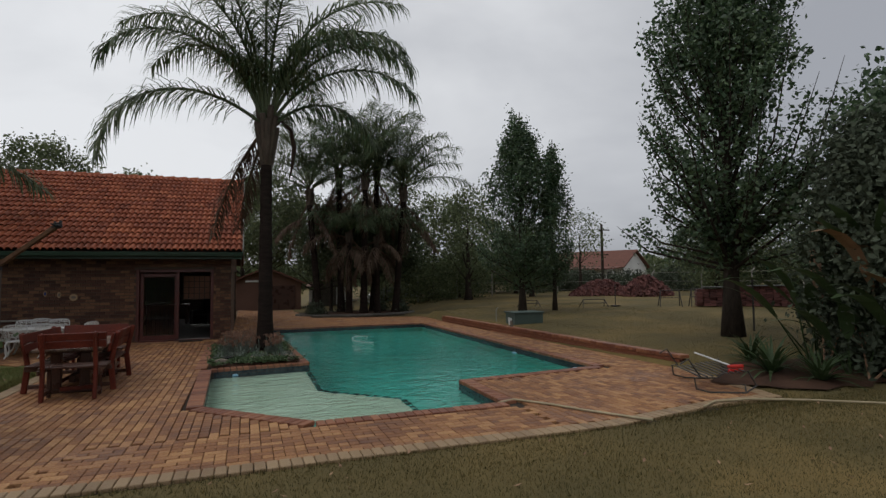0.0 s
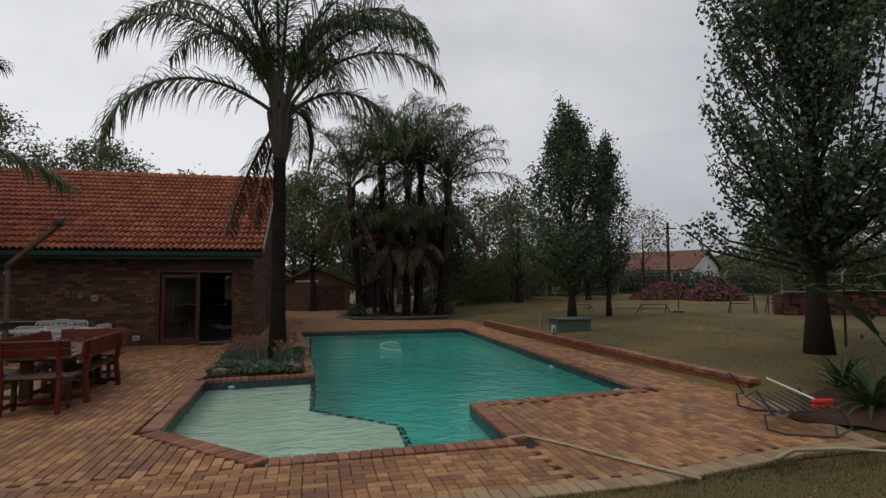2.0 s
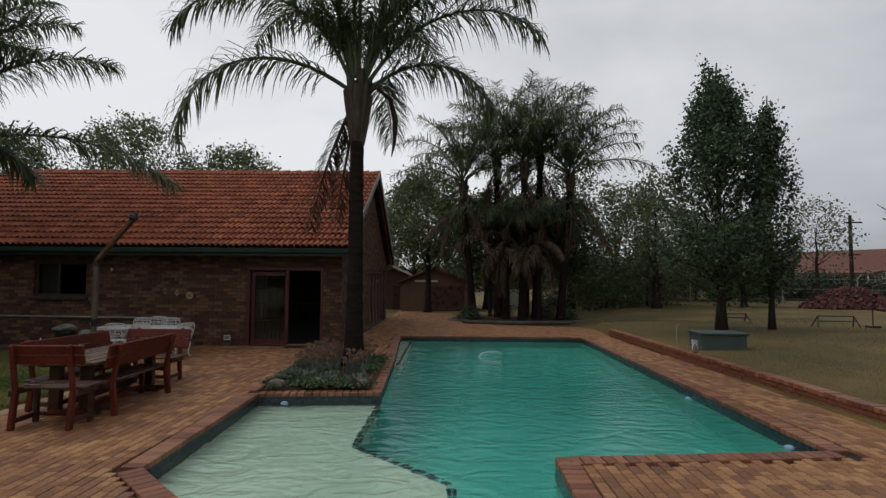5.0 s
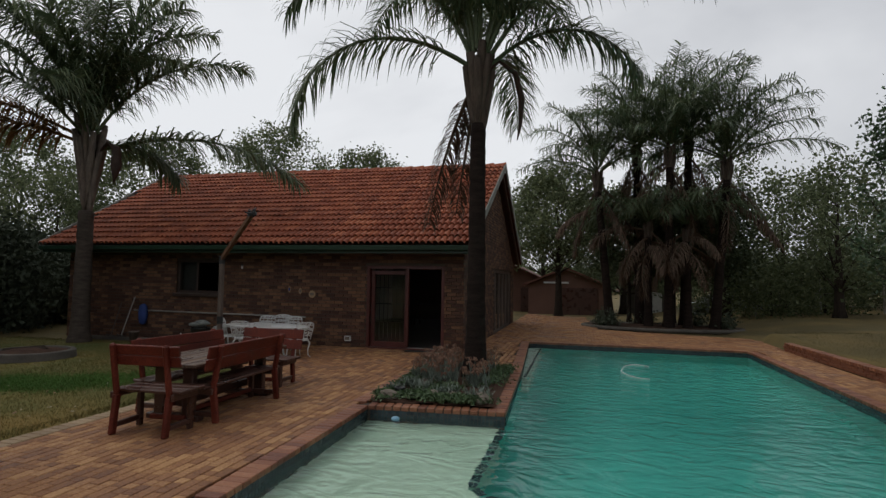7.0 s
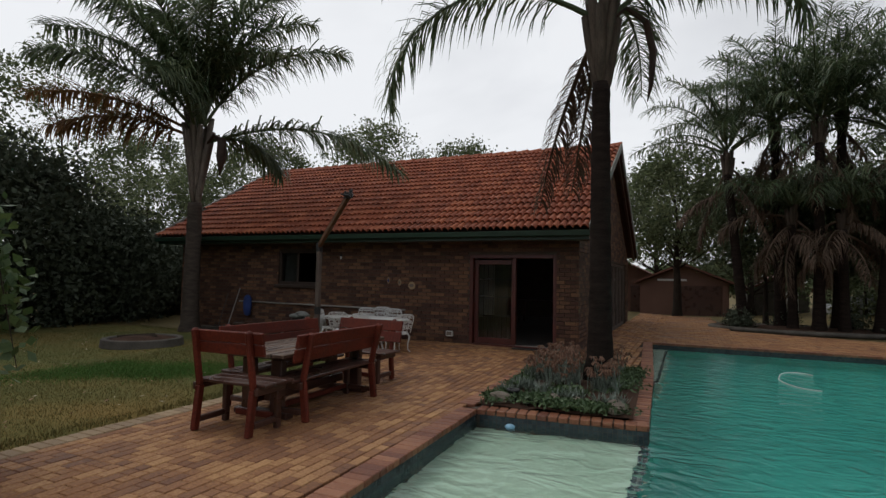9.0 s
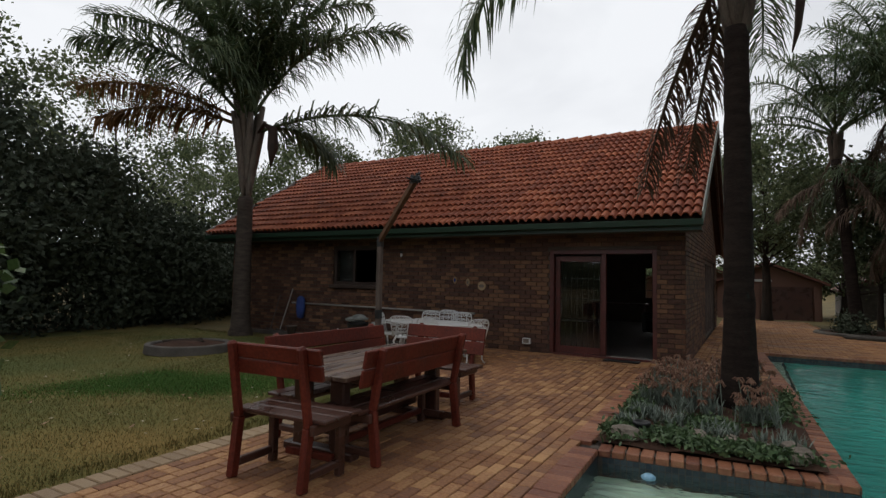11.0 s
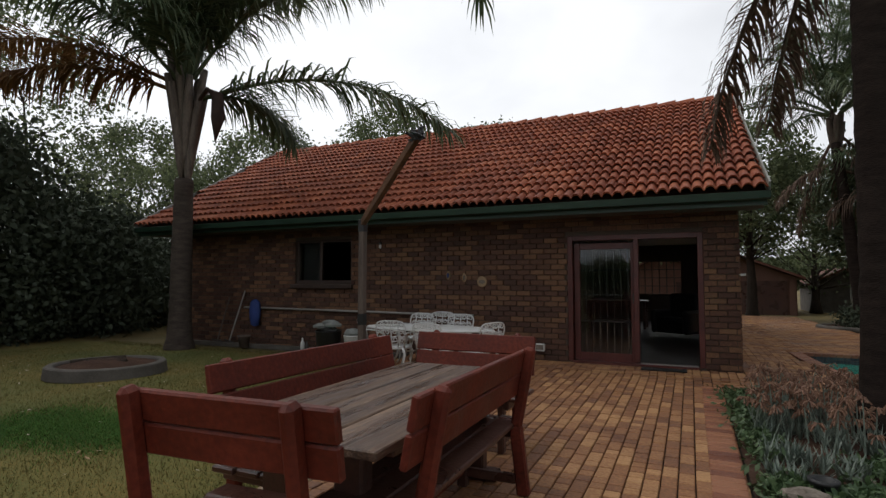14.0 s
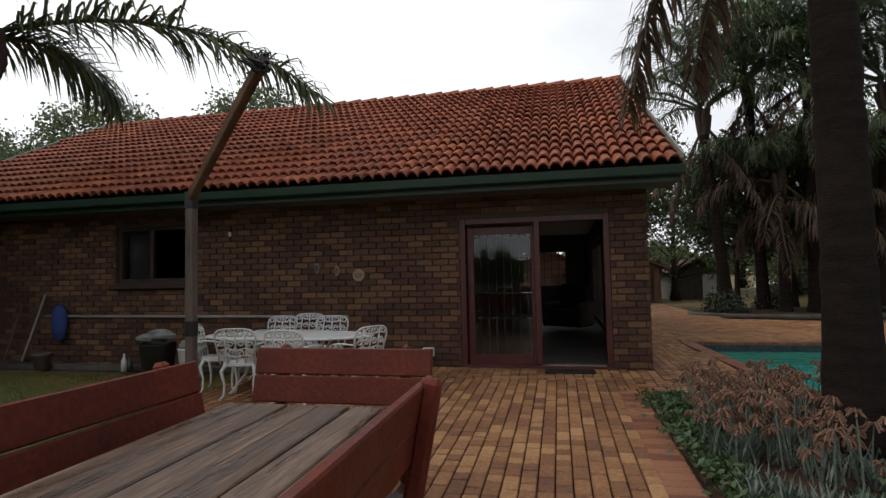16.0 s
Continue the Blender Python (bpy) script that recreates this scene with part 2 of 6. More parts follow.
m_hose = surface("tan_hose", (0.26, 0.21, 0.12), (0.42, 0.35, 0.22), scale=5, rough=0.5, bump=0.1)
m_plaster = surface("interior_plaster", (0.48, 0.46, 0.43), (0.58, 0.56, 0.53), scale=2, rough=0.9, bump=0.1)
m_floor_in = surface("dark_interior_floor", (0.07, 0.062, 0.056), (0.12, 0.11, 0.10), scale=2, rough=0.5, bump=0.05)
m_farwall = surface("pink_house_wall", (0.115, 0.058, 0.042), (0.175, 0.092, 0.066), scale=1, rough=0.9, bump=0.2)
m_farroof = surface("far_red_roof", (0.095, 0.035, 0.025), (0.17, 0.068, 0.045), scale=2, rough=0.85, bump=0.4, stretched=(1, 4, 4))
m_whitewall = surface("white_house_wall", (0.62, 0.62, 0.60), (0.78, 0.78, 0.76), scale=1, rough=0.9, bump=0.1)
m_rubble = surface("brick_rubble", (0.050, 0.017, 0.016), (0.150, 0.058, 0.050), scale=3, rough=0.95, bump=0.5, pick="island", spread=0.6)
m_car = surface("silver_car_paint", (0.34, 0.36, 0.38), (0.46, 0.48, 0.50), scale=3, rough=0.25, bump=0, coat=0.5)
m_cloth = surface("grey_cloth", (0.10, 0.11, 0.10), (0.28, 0.29, 0.27), scale=8, rough=0.9, bump=0.5)


def glassy(name, colour, rough, ior, ripple=0.0, scale=3.0):
    m = bpy.data.materials.new(name)
    m.use_nodes = True
    n, l = m.node_tree.nodes, m.node_tree.links
    b = n["Principled BSDF"]
    b.inputs["Base Color"].default_value = (*colour, 1)
    b.inputs["Transmission Weight"].default_value = 1.0
    b.inputs["Roughness"].default_value, b.inputs["IOR"].default_value = rough, ior
    if ripple:
        geo = n.new("ShaderNodeNewGeometry")
        mp = n.new("ShaderNodeMapping")
        mp.inputs["Rotation"].default_value = (0, 0, radians(28))
        mp.inputs["Scale"].default_value = (0.85, 1.2, 1)
        l.new(geo.outputs["Position"], mp.inputs["Vector"])
        last = None
        for sc, st, dist in ((scale, ripple, 0.05), (scale * 2.6, ripple * 0.5, 0.014)):
            a = n.new("ShaderNodeTexNoise")
            a.inputs["Scale"].default_value, a.inputs["Detail"].default_value, a.inputs["Distortion"].default_value = sc, 2.0, 1.4
            l.new(mp.outputs[0], a.inputs["Vector"])
            p = n.new("ShaderNodeBump")
            p.inputs["Strength"].default_value, p.inputs["Distance"].default_value = st, dist
            l.new(a.outputs["Fac"], p.inputs["Height"])
            if last:
                l.new(last.outputs[0], p.inputs["Normal"])
            last = p
        l.new(last.outputs[0], b.inputs["Normal"])
    return m


m_water = glassy("pool_water", (0.62, 0.93, 0.87), 0.02, 1.33, 0.75, 2.3)
m_glass = glassy("window_glass", (0.93, 0.96, 0.95), 0.0, 1.45)


# ---- mesh helpers ----
class Shape:
    """Collects vertices and faces of one mesh."""

    def __init__(self):
        self.v, self.f = [], []

    def add(self, verts, faces):
        k = len(self.v)
        self.v += [tuple(p) for p in verts]
        self.f += [tuple(k + i for i in q) for q in faces]
        return self

    def box(self, c, s, m=None, bevel=0.0):
        """A box with centre c and size s, turned by m, with chamfered edges."""
        hx, hy, hz = s[0] / 2, s[1] / 2, s[2] / 2
        b = min(bevel, hx * 0.9, hy * 0.9, hz * 0.9)
        if not b:
            vs = [(x, y, z) for x in (-hx, hx) for y in (-hy, hy) for z in (-hz, hz)]
            fs = [(0, 1, 3, 2), (4, 6, 7, 5), (0, 4, 5, 1), (2, 3, 7, 6), (0, 2, 6, 4), (1, 5, 7, 3)]
        else:
            vs, at = [], {}
            for sx in (-1, 1):
                for sy in (-1, 1):
                    for sz in (-1, 1):
                        for axis in range(3):
                            p = [sx * (hx - b), sy * (hy - b), sz * (hz - b)]
                            p[axis] = (sx * hx, sy * hy, sz * hz)[axis]
                            at[sx, sy, sz, axis] = len(vs)
                            vs.append(tuple(p))
            fs = []
            for s0 in (-1, 1):
                fs.append(tuple(at[s0, a, c2, 0] for a, c2 in ((-1, -1), (1, -1), (1, 1), (-1, 1))[::s0]))
                fs.append(tuple(at[a, s0, c2, 1] for a, c2 in ((-1, -1), (-1, 1), (1, 1), (1, -1))[::s0]))
                fs.append(tuple(at[a, c2, s0, 2] for a, c2 in ((-1, -1), (1, -1), (1, 1), (-1, 1))[::s0]))
                for s1 in (-1, 1):
                    k = s0 * s1
                    fs.append((at[s0, s1, -1, 0], at[s0, s1, -1, 1], at[s0, s1, 1, 1], at[s0, s1, 1, 0])[::k])
                    fs.append((at[s0, -1, s1, 2], at[s0, -1, s1, 0], at[s0, 1, s1, 0], at[s0, 1, s1, 2])[::k])
                    fs.append((at[-1, s0, s1, 1], at[-1, s0, s1, 2], at[1, s0, s1, 2], at[1, s0, s1, 1])[::k])
                    for s2 in (-1, 1):
                        fs.append((at[s0, s1, s2, 0], at[s0, s1, s2, 1], at[s0, s1, s2, 2])[::k * s2])
        m = m or Matrix()
        return self.add([m @ Vector((c[0] + p[0], c[1] + p[1], c[2] + p[2])) for p in vs], fs)

    def beam(self, a, b, w, h, bevel=0.008, up=(0, 0, 1)):
        """A rectangular beam from a to b; h is measured along up."""
        a, b = Vector(a), Vector(b)
        y = (b - a).normalized()
        x = y.cross(Vector(up))
        x = x.normalized() if x.length > 1e-4 else Vector((1, 0, 0))
        z = x.cross(y)
        m = Matrix((x, y, z)).transposed().to_4x4()
        m.translation = (a + b) / 2
        return self.box((0, 0, 0), (w, (b - a).length, h), m, bevel)

    def tube(self, path, radii, n=8, cap=True):
        path = [Vector(p) for p in path]
        if isinstance(radii, (int, float)):
            radii = [radii] * len(path)
        side = None
        rings = []
        for i, p in enumerate(path):
            d = (path[min(i + 1, len(path) - 1)] - path[max(i - 1, 0)]).normalized()
            if side is None:
                side = d.orthogonal().normalized()
            side = (side - d * side.dot(d)).normalized()
            other = d.cross(side)
            rings.append([p + radii[i] * (math.cos(2 * math.pi * j / n) * side + math.sin(2 * math.pi * j / n) * other) for j in range(n)])
        vs = [v for r in rings for v in r]
        fs = [(i * n + j, i * n + (j + 1) % n, (i + 1) * n + (j + 1) % n, (i + 1) * n + j) for i in range(len(path) - 1) for j in range(n)]
        if cap:
            fs += [tuple(range(n))[::-1], tuple((len(path) - 1) * n + j for j in range(n))]
        return self.add(vs, fs)

    def lathe(self, profile, n=24, c=(0, 0, 0), sx=1.0, sy=1.0):
        vs = [(c[0] + sx * r * math.cos(2 * math.pi * j / n), c[1] + sy * r * math.sin(2 * math.pi * j / n), c[2] + z) for r, z in profile for j in range(n)]
        fs = [(i * n + j, i * n + (j + 1) % n, (i + 1) * n + (j + 1) % n, (i + 1) * n + j) for i in range(len(profile) - 1) for j in range(n)]
        fs += [tuple(range(n))[::-1], tuple((len(profile) - 1) * n + j for j in range(n))]
        return self.add(vs, fs)

    def prism(self, outline, z0, z1):
        """An upright prism over a plan outline given anticlockwise."""
        n = len(outline)
        vs = [(x, y, z0) for x, y in outline] + [(x, y, z1) for x, y in outline]
        fs = [tuple(range(n))[::-1], tuple(range(n, 2 * n))] + [(i, (i + 1) % n, n + (i + 1) % n, n + i) for i in range(n)]
        return self.add(vs, fs)

    def mesh(self, name, smooth=False):
        me = bpy.data.meshes.new(name)
        me.from_pydata([tuple(p) for p in self.v], [], self.f)
        if smooth:
            me.polygons.foreach_set("use_smooth", [True] * len(me.polygons))
        me.update()
        return me


def part(name, shape, material, parent=None, label="", smooth=False, kind=""):
    me = shape.mesh(name, smooth) if isinstance(shape, Shape) else shape
    if not me.materials:
        me.materials.append(material)
    ob = new(name, me)
    ob.parent = parent
    return tagged(ob, label, kind=kind)


def thing(name, m, label, category, group="", kind=""):
    ob = new(name)
    ob.matrix_basis = m if isinstance(m, Matrix) else pose(*m)
    ob.empty_display_size = 0.2
    return tagged(ob, label, category, group, kind)


def single(name, shape, material, label, category, smooth=False, kind="", m=None, group=""):
    ob = part(name, shape, material, None, "", smooth)
    if m is not None:
        ob.matrix_basis = m
    return tagged(ob, label, category, group, kind)


def clamp(v, a=0.0, b=1.0):
    return max(a, min(b, v))


def inside(x, y, poly):
    hit = False
    for (x1, y1), (x2, y2) in zip(poly, poly[1:] + poly[:1]):
        if (y1 > y) != (y2 > y) and x < (x2 - x1) * (y - y1) / (y2 - y1) + x1:
            hit = not hit
    return hit


# ---- plan ----
POOL = [(-0.55, 8.35), (0.83, 6.95), (3.44, 6.98), (3.48, 8.77), (6.50, 9.08), (6.60, 20.50), (0.83, 20.55), (1.14, 15.45), (1.29, 11.86), (-0.62, 11.70)]
PLANTER = [(-0.72, 11.72), (1.28, 11.88), (1.13, 15.45), (-0.72, 15.75)]
FACADE, EAST, WEST, NORTH = 17.05, -0.40, -12.05, 26.95


def patio_z(x, y):
    """The patio rises a little towards the house."""
    return 0.08 * clamp((y - 12.5) / 4.5) * clamp((0.9 - x) / 1.2)


def lawn_z(x, y):
    east = 0.12 + 0.02 * clamp(x - 8, 0, 12) + 0.012 * clamp(y - 8, 0, 14)
    t = clamp((x - 7.75) / 0.25) if y < 24 else clamp((x - 7) / 4)
    if y < 8.4:
        t *= clamp((y - 6.2) / 2.2)
    west = -0.02 - 0.02 * clamp(y - 23, 0, 22)
    return west * (1 - t) + min(east, 0.5) * t


# ---- ground ----
def make_ground():
    xs = sorted(set([-1500, -400, -120, -60, -40, -30] + [-24 + i * 0.75 for i in range(80)] + [7.75, 8.0, 40, 50, 70, 120, 400, 1500]))
    ys = sorted(set([-1500, -400, -100, -40, -20] + [-9 + i * 0.75 for i in range(80)] + [55, 60, 80, 120, 400, 1500]))
    g, at = Shape(), {}
    for j, y in enumerate(ys):
        for i, x in enumerate(xs):
            at[i, j] = len(g.v)
            z = lawn_z(x, y)
            if -5.9 < x < 7.74 and 5.6 < y < 33:
                z = -0.09
            elif abs(x) < 60 and abs(y) < 80:
                z += 0.03 * noise.noise((x * 0.5, y * 0.5, 0))
            g.v.append((x, y, z))
    for j in range(len(ys) - 1):
        for i in range(len(xs) - 1):
            cx, cy = (xs[i] + xs[i + 1]) / 2, (ys[j] + ys[j + 1]) / 2
            if -1.0 < cx < 6.9 and 6.6 < cy < 20.7 and (cx > 0.2 or cy < 12.2):
                continue
            g.f.append((at[i, j], at[i + 1, j], at[i + 1, j + 1], at[i, j + 1]))
    return g


ground = single("ground", make_ground(), m_grass, "dry yellowish lawn reaching the horizon", "lawn", True, "structure")

# greener lawn beside the patio, a thin sward on the ground
sward = Shape()
xs = [-16 + i * 0.5 for i in range(26)]
ys = [6 + i * 0.5 for i in range(22)]
for y in ys:
    for x in xs:
        edge = min((x + 16) / 3, (-3.6 - x) / 0.2, (y - 6) / 0.5, (16.5 - y) / 0.5)
        sward.v.append((x if x < -3.7 else -3.72, y, lawn_z(x, y) + 0.03 * noise.noise((x * 0.5, y * 0.5, 0)) + 0.045 * clamp(edge) - 0.02))
for j in range(len(ys) - 1):
    for i in range(len(xs) - 1):
        sward.f.append((j * 26 + i, j * 26 + i + 1, (j + 1) * 26 + i + 1, (j + 1) * 26 + i))
single("lawn", sward, m_greengrass, "green watered lawn beside the brick patio", "lawn", True, "structure")

# ---- pool ----
WATER = -0.13


def offset(poly, d):
    """The outline moved outwards by d, corner by corner (anticlockwise outline)."""
    res = []
    n = len(poly)
    for i in range(n):
        p0, p1, p2 = Vector(poly[i - 1]), Vector(poly[i]), Vector(poly[(i + 1) % n])
        d1, d2 = (p1 - p0).normalized(), (p2 - p1).normalized()
        n1, n2 = Vector((d1.y, -d1.x)), Vector((d2.y, -d2.x))
        k = (n1 + n2) / (1 + n1.dot(n2))
        res.append(tuple(p1 + k * d))
    return res


def walls_of(poly, z0, z1):
    s = Shape()
    for (x1, y1), (x2, y2) in zip(poly, poly[1:] + poly[:1]):
        s.add([(x1, y1, z0), (x2, y2, z0), (x2, y2, z1), (x1, y1, z1)], [(3, 2, 1, 0)])
    return s


SHELF = [(-0.55, 8.35), (0.83, 6.95), (2.33, 6.97), (2.37, 8.60), (1.20, 9.75), (1.22, 11.855), (-0.62, 11.70)]
pool = thing("swimming_pool", (0, 0, 0), "turquoise garden pool with shallow pale shelf and brick coping", "pool", kind="structure")
shell = walls_of(POOL, -1.6, -0.02)
shell.add([(x, y, -1.6) for x, y in POOL], [tuple(range(len(POOL)))])
part("basin", shell, m_poolpaint, pool, "turquoise plastered basin")
part("shelf", Shape().prism(offset(SHELF, -0.004), -1.59, -0.40), m_shelf, pool, "pale plastered wading shelf")
STEP = [(1.24, 15.6), (1.20, 20.52), (0.84, 20.52), (1.135, 15.6)]
part("step", Shape().prism(STEP, -1.59, -0.36), m_shelf, pool, "pale plastered step")


def mosaic_run(a, b, z, flat, rows=2, size=0.05, skip=0):
    s = Shape()
    a, b = Vector(a), Vector(b)
    d = (b - a).normalized()
    side = Vector((d.y, -d.x))
    for i in range(int((b - a).length / size)):
        for r in range(rows):
            if skip and i % skip == skip - 1:
                continue
            p = a + d * (i + 0.5) * size
            if flat:
                q = p + side * (r + 0.5) * size
                s.box((0, 0, 0), (size - 0.006, size - 0.006, 0.006), Matrix.Translation((q.x, q.y, z)) @ Matrix.Rotation(math.atan2(d.y, d.x), 4, "Z"))
            else:
                q = p - side * 0.004
                s.box((0, 0, 0), (size - 0.006, 0.008, size - 0.006), Matrix.Translation((q.x, q.y, z - r * size)) @ Matrix.Rotation(math.atan2(d.y, d.x), 4, "Z"))
    return s


part("tile_bed", walls_of(offset(POOL, -0.002), -0.40, -0.02), m_mortar, pool)
for p, q in zip(POOL, POOL[1:] + POOL[:1]):
    part("waterline_tiles", mosaic_run(p, q, -0.075, False, 6, 0.052), m_mosaic, pool, "dark blue mosaic band", kind="stuff")
for p, q in zip(SHELF[2:5], SHELF[3:6]):
    part("shelf_edge_tiles", mosaic_run(p, q, -0.394, True, 2, 0.05, 4), m_mosaic, pool, "dark blue mosaic edge", kind="stuff")
part("step_edge_tiles", mosaic_run((1.16, 15.7), (1.15, 20.35), -0.354, True, 1, 0.06), m_mosaic, pool, "dark blue mosaic edge", kind="stuff")
surf = Shape().add([(x, y, WATER) for x, y in POOL], [tuple(range(len(POOL)))])
water = single("pool_water", surf, m_water, "rippled clear turquoise pool water", "water", False, "structure")
water.visible_shadow = False

# paving bed and planter soil
OUTER = [(-3.68, 5.42), (4.2, 5.40), (6.2, 5.75), (7.3, 5.75), (7.93, 8.3), (7.67, 21.0), (8.3, 24.0), (3.0, 25.9), (2.6, 33.0), (-0.38, 33.0), (-0.38, 17.2), (-5.6, 17.2), (-5.6, 14.2), (-3.68, 13.3)]


bed = Shape()
nx, ny = 68, 139
for j in range(ny + 1):
    for i in range(nx + 1):
        x, y = -5.6 + i * 0.2, 5.4 + j * 0.2
        bed.v.append((x, y, patio_z(x, y) - 0.034))
COPEIN = offset(POOL, 0.06)
for j in range(ny):
    for i in range(nx):
        x, y = -5.5 + i * 0.2, 5.5 + j * 0.2
        if inside(x, y, OUTER) and not inside(x, y, COPEIN):
            k = j * (nx + 1) + i
            bed.f.append((k, k + 1, k + nx + 2, k + nx + 1))
floor = single("pavement", bed, m_joint, "clay brick paving round the pool", "paving", False, "structure")
soil = Shape()
for i in range(13):
    for j in range(21):
        u, v = i / 12, j / 20
        x = (1 - v) * (-0.70 * (1 - u) + 1.12 * u) + v * (-0.70 * (1 - u) + 0.98 * u)
        y = 11.90 + v * 3.8 + 0.12 * u * (1 - v)
        soil.v.append((x, y, 0.03 + 0.05 * math.sin(math.pi * u) * math.sin(math.pi * v) + 0.03 * noise.noise((x * 4, y * 4, 0))))
for i in range(12):
    for j in range(20):
        k = i * 21 + j
        soil.f.append((k, k + 21, k + 22, k + 1))
single("planter_soil", soil, m_soil, "damp dark soil of the poolside flower bed", "flower bed", True, "structure")
rim = Shape().prism([(-0.70, 11.735), (1.27, 11.895), (1.13, 15.44), (1.04, 15.44), (1.10, 11.99), (-0.70, 11.83)], -0.5, 0.0)
single("planter_wall", rim, m_mortar, "low wall between flower bed and pool", "wall", False, "structure")

# ---- house ----
EAVE_Y, EAVE_Z, RIDGE_Y, RIDGE_Z, BACK_Y, BACK_Z = 16.42, 2.60, 21.9, 5.52, 27.3, 2.55
ROOF_E = -0.08


def west_end(y):
    return -12.38 - 0.16 * clamp((y - EAVE_Y), 0, 5.5)


DOOR = (-2.85, -0.86, 0.10, 2.10)
WIN = (-8.40, -7.02, 1.32, 2.20)
TOP = 2.55


def wall_with(name, x0, x1, y0, y1, holes, label, along="x"):
    """A wall with through openings, put together from butted blocks."""
    s = Shape()
    a0, a1 = (x0, x1) if along == "x" else (y0, y1)
    cuts = sorted({a0, a1, *[h[0] for h in holes], *[h[1] for h in holes]})
    for p, q in zip(cuts, cuts[1:]):
        zs = [(-0.3, TOP)]
        for h in holes:
            if h[0] <= p and q <= h[1]:
                zs = [(-0.3, h[2]), (h[3], TOP)]
        for z0, z1 in zs:
            if z1 - z0 > 0.001:
                c = ((p + q) / 2, (y0 + y1) / 2) if along == "x" else ((x0 + x1) / 2, (p + q) / 2)
                size = (q - p, y1 - y0) if along == "x" else (x1 - x0, q - p)
                s.box((c[0], c[1], (z0 + z1) / 2), (size[0], size[1], z1 - z0))
    return single(name, s, m_mortar, label, "wall", False, "structure")


wall_south = wall_with("wall_south", WEST, EAST, FACADE + 0.012, FACADE + 0.23, [DOOR, WIN], "brown face brick wall of the outbuilding")
GDOOR = (21.6, 26.2, 0.0, 2.12)
wall_east = wall_with("wall_east", EAST - 0.23, EAST - 0.012, FACADE + 0.24, NORTH - 0.24, [GDOOR], "brown face brick gable wall", "y")
wall_west = wall_with("wall_west", WEST, WEST + 0.22, FACADE + 0.24, NORTH - 0.24, [], "brown face brick end wall", "y")
NWIN = (-2.6, -1.3, 0.95, 2.0)
wall_north = wall_with("wall_north", WEST, EAST, NORTH - 0.23, NORTH, [NWIN], "brown face brick rear wall")
gable = Shape()
for x0, x1 in ((EAST - 0.22, EAST - 0.012), (WEST, WEST + 0.2)):
    g = [(FACADE + 0.1, TOP), (NORTH - 0.1, TOP), (RIDGE_Y, RIDGE_Z - 0.2)]
    gable.add([(x0, y, z) for y, z in g] + [(x1, y, z) for y, z in g], [(0, 2, 1), (3, 4, 5), (0, 1, 4, 3), (1, 2, 5, 4), (2, 0, 3, 5)])
single("gable_wall", gable, m_mortar, "brick gable triangles under the tiled roof", "wall", False, "structure")
single("floor", Shape().box(((WEST + EAST) / 2, (FACADE + NORTH) / 2 + 0.12, 0.04), (EAST - WEST - 0.46, NORTH - FACADE - 0.46, 0.1)), m_floor_in, "dark polished floor of the garden room", "floor", False, "structure")
single("ceiling", Shape().box(((WEST + EAST) / 2, (FACADE + NORTH) / 2, 2.52), (EAST - WEST - 0.5, NORTH - FACADE - 0.5, 0.03)), m_plaster, "plain plastered ceiling", "ceiling", False, "structure")
single("wall_inner", Shape().box((-5.6, 22, 1.3), (0.12, 9.3, 2.4)), m_plaster, "plain inner wall", "wall", False, "structure")

# bricks of the facade: the near stretch one by one, the rest joined
COURSE, LONG = 0.0865, 0.232


def brick_mesh(length, name="brick", depth=0.03, height=0.0745):
    return Shape().box((0, 0, 0), (length, depth, height), None, 0.004).mesh(name)


near_bricks, far_bricks = [], Shape()
rng = random.Random(4)
half_brick, full_brick = brick_mesh(0.104), brick_mesh(0.221)
for me in (half_brick, full_brick):
    me.materials.append(m_brick)
for row in range(30):
    z = 0.0 + (row + 0.5) * COURSE
    if z > TOP:
        break
    x = WEST + (0 if row % 2 else -LONG / 2)
    while x < EAST - 0.02:
        a, b = max(x + 0.005, WEST), min(x + LONG - 0.005, EAST)
        for h in (DOOR, WIN):
            if h[2] - 0.03 < z < h[3] + 0.03 and a < h[1] and b > h[0]:
                if a < h[0] - 0.04:
                    b = h[0]
                elif b > h[1] + 0.04:
                    a = h[1]
                else:
                    a = b
        w, cx = b - a, (a + b) / 2
        if w > 0.03:
            y = FACADE + rng.uniform(-0.004, 0.004)
            if cx > -3.75 and len(near_bricks) < 300:
                near_bricks.append((cx, y, z, w))
            else:
                far_bricks.box((cx, y, z), (w, 0.03, 0.0745), None, 0.004)
        x += LONG
part("brickwork", far_bricks, m_brick_far, wall_south, kind="stuff")

gb = Shape()
for row in range(66):
    z = (row + 0.5) * COURSE
    y = FACADE + (0 if row % 2 else -LONG / 2)
    while y < NORTH:
        a, b = max(y + 0.005, FACADE), min(y + LONG - 0.005, NORTH)
        y += LONG
        roof = 2.45 + (RIDGE_Z - 2.7) * (1 - abs((a + b) / 2 - RIDGE_Y) / (RIDGE_Y - FACADE))
        if z > min(max(roof, 0), 6) or (GDOOR[0] - 0.02 < (a + b) / 2 < GDOOR[1] + 0.02 and z < GDOOR[3]):
            continue
        if b - a > 0.03:
            gb.box((EAST, (a + b) / 2, z), (0.03, b - a, 0.0745), None, 0.004)
part("brickwork", gb, m_brick_far, wall_east, kind="stuff")


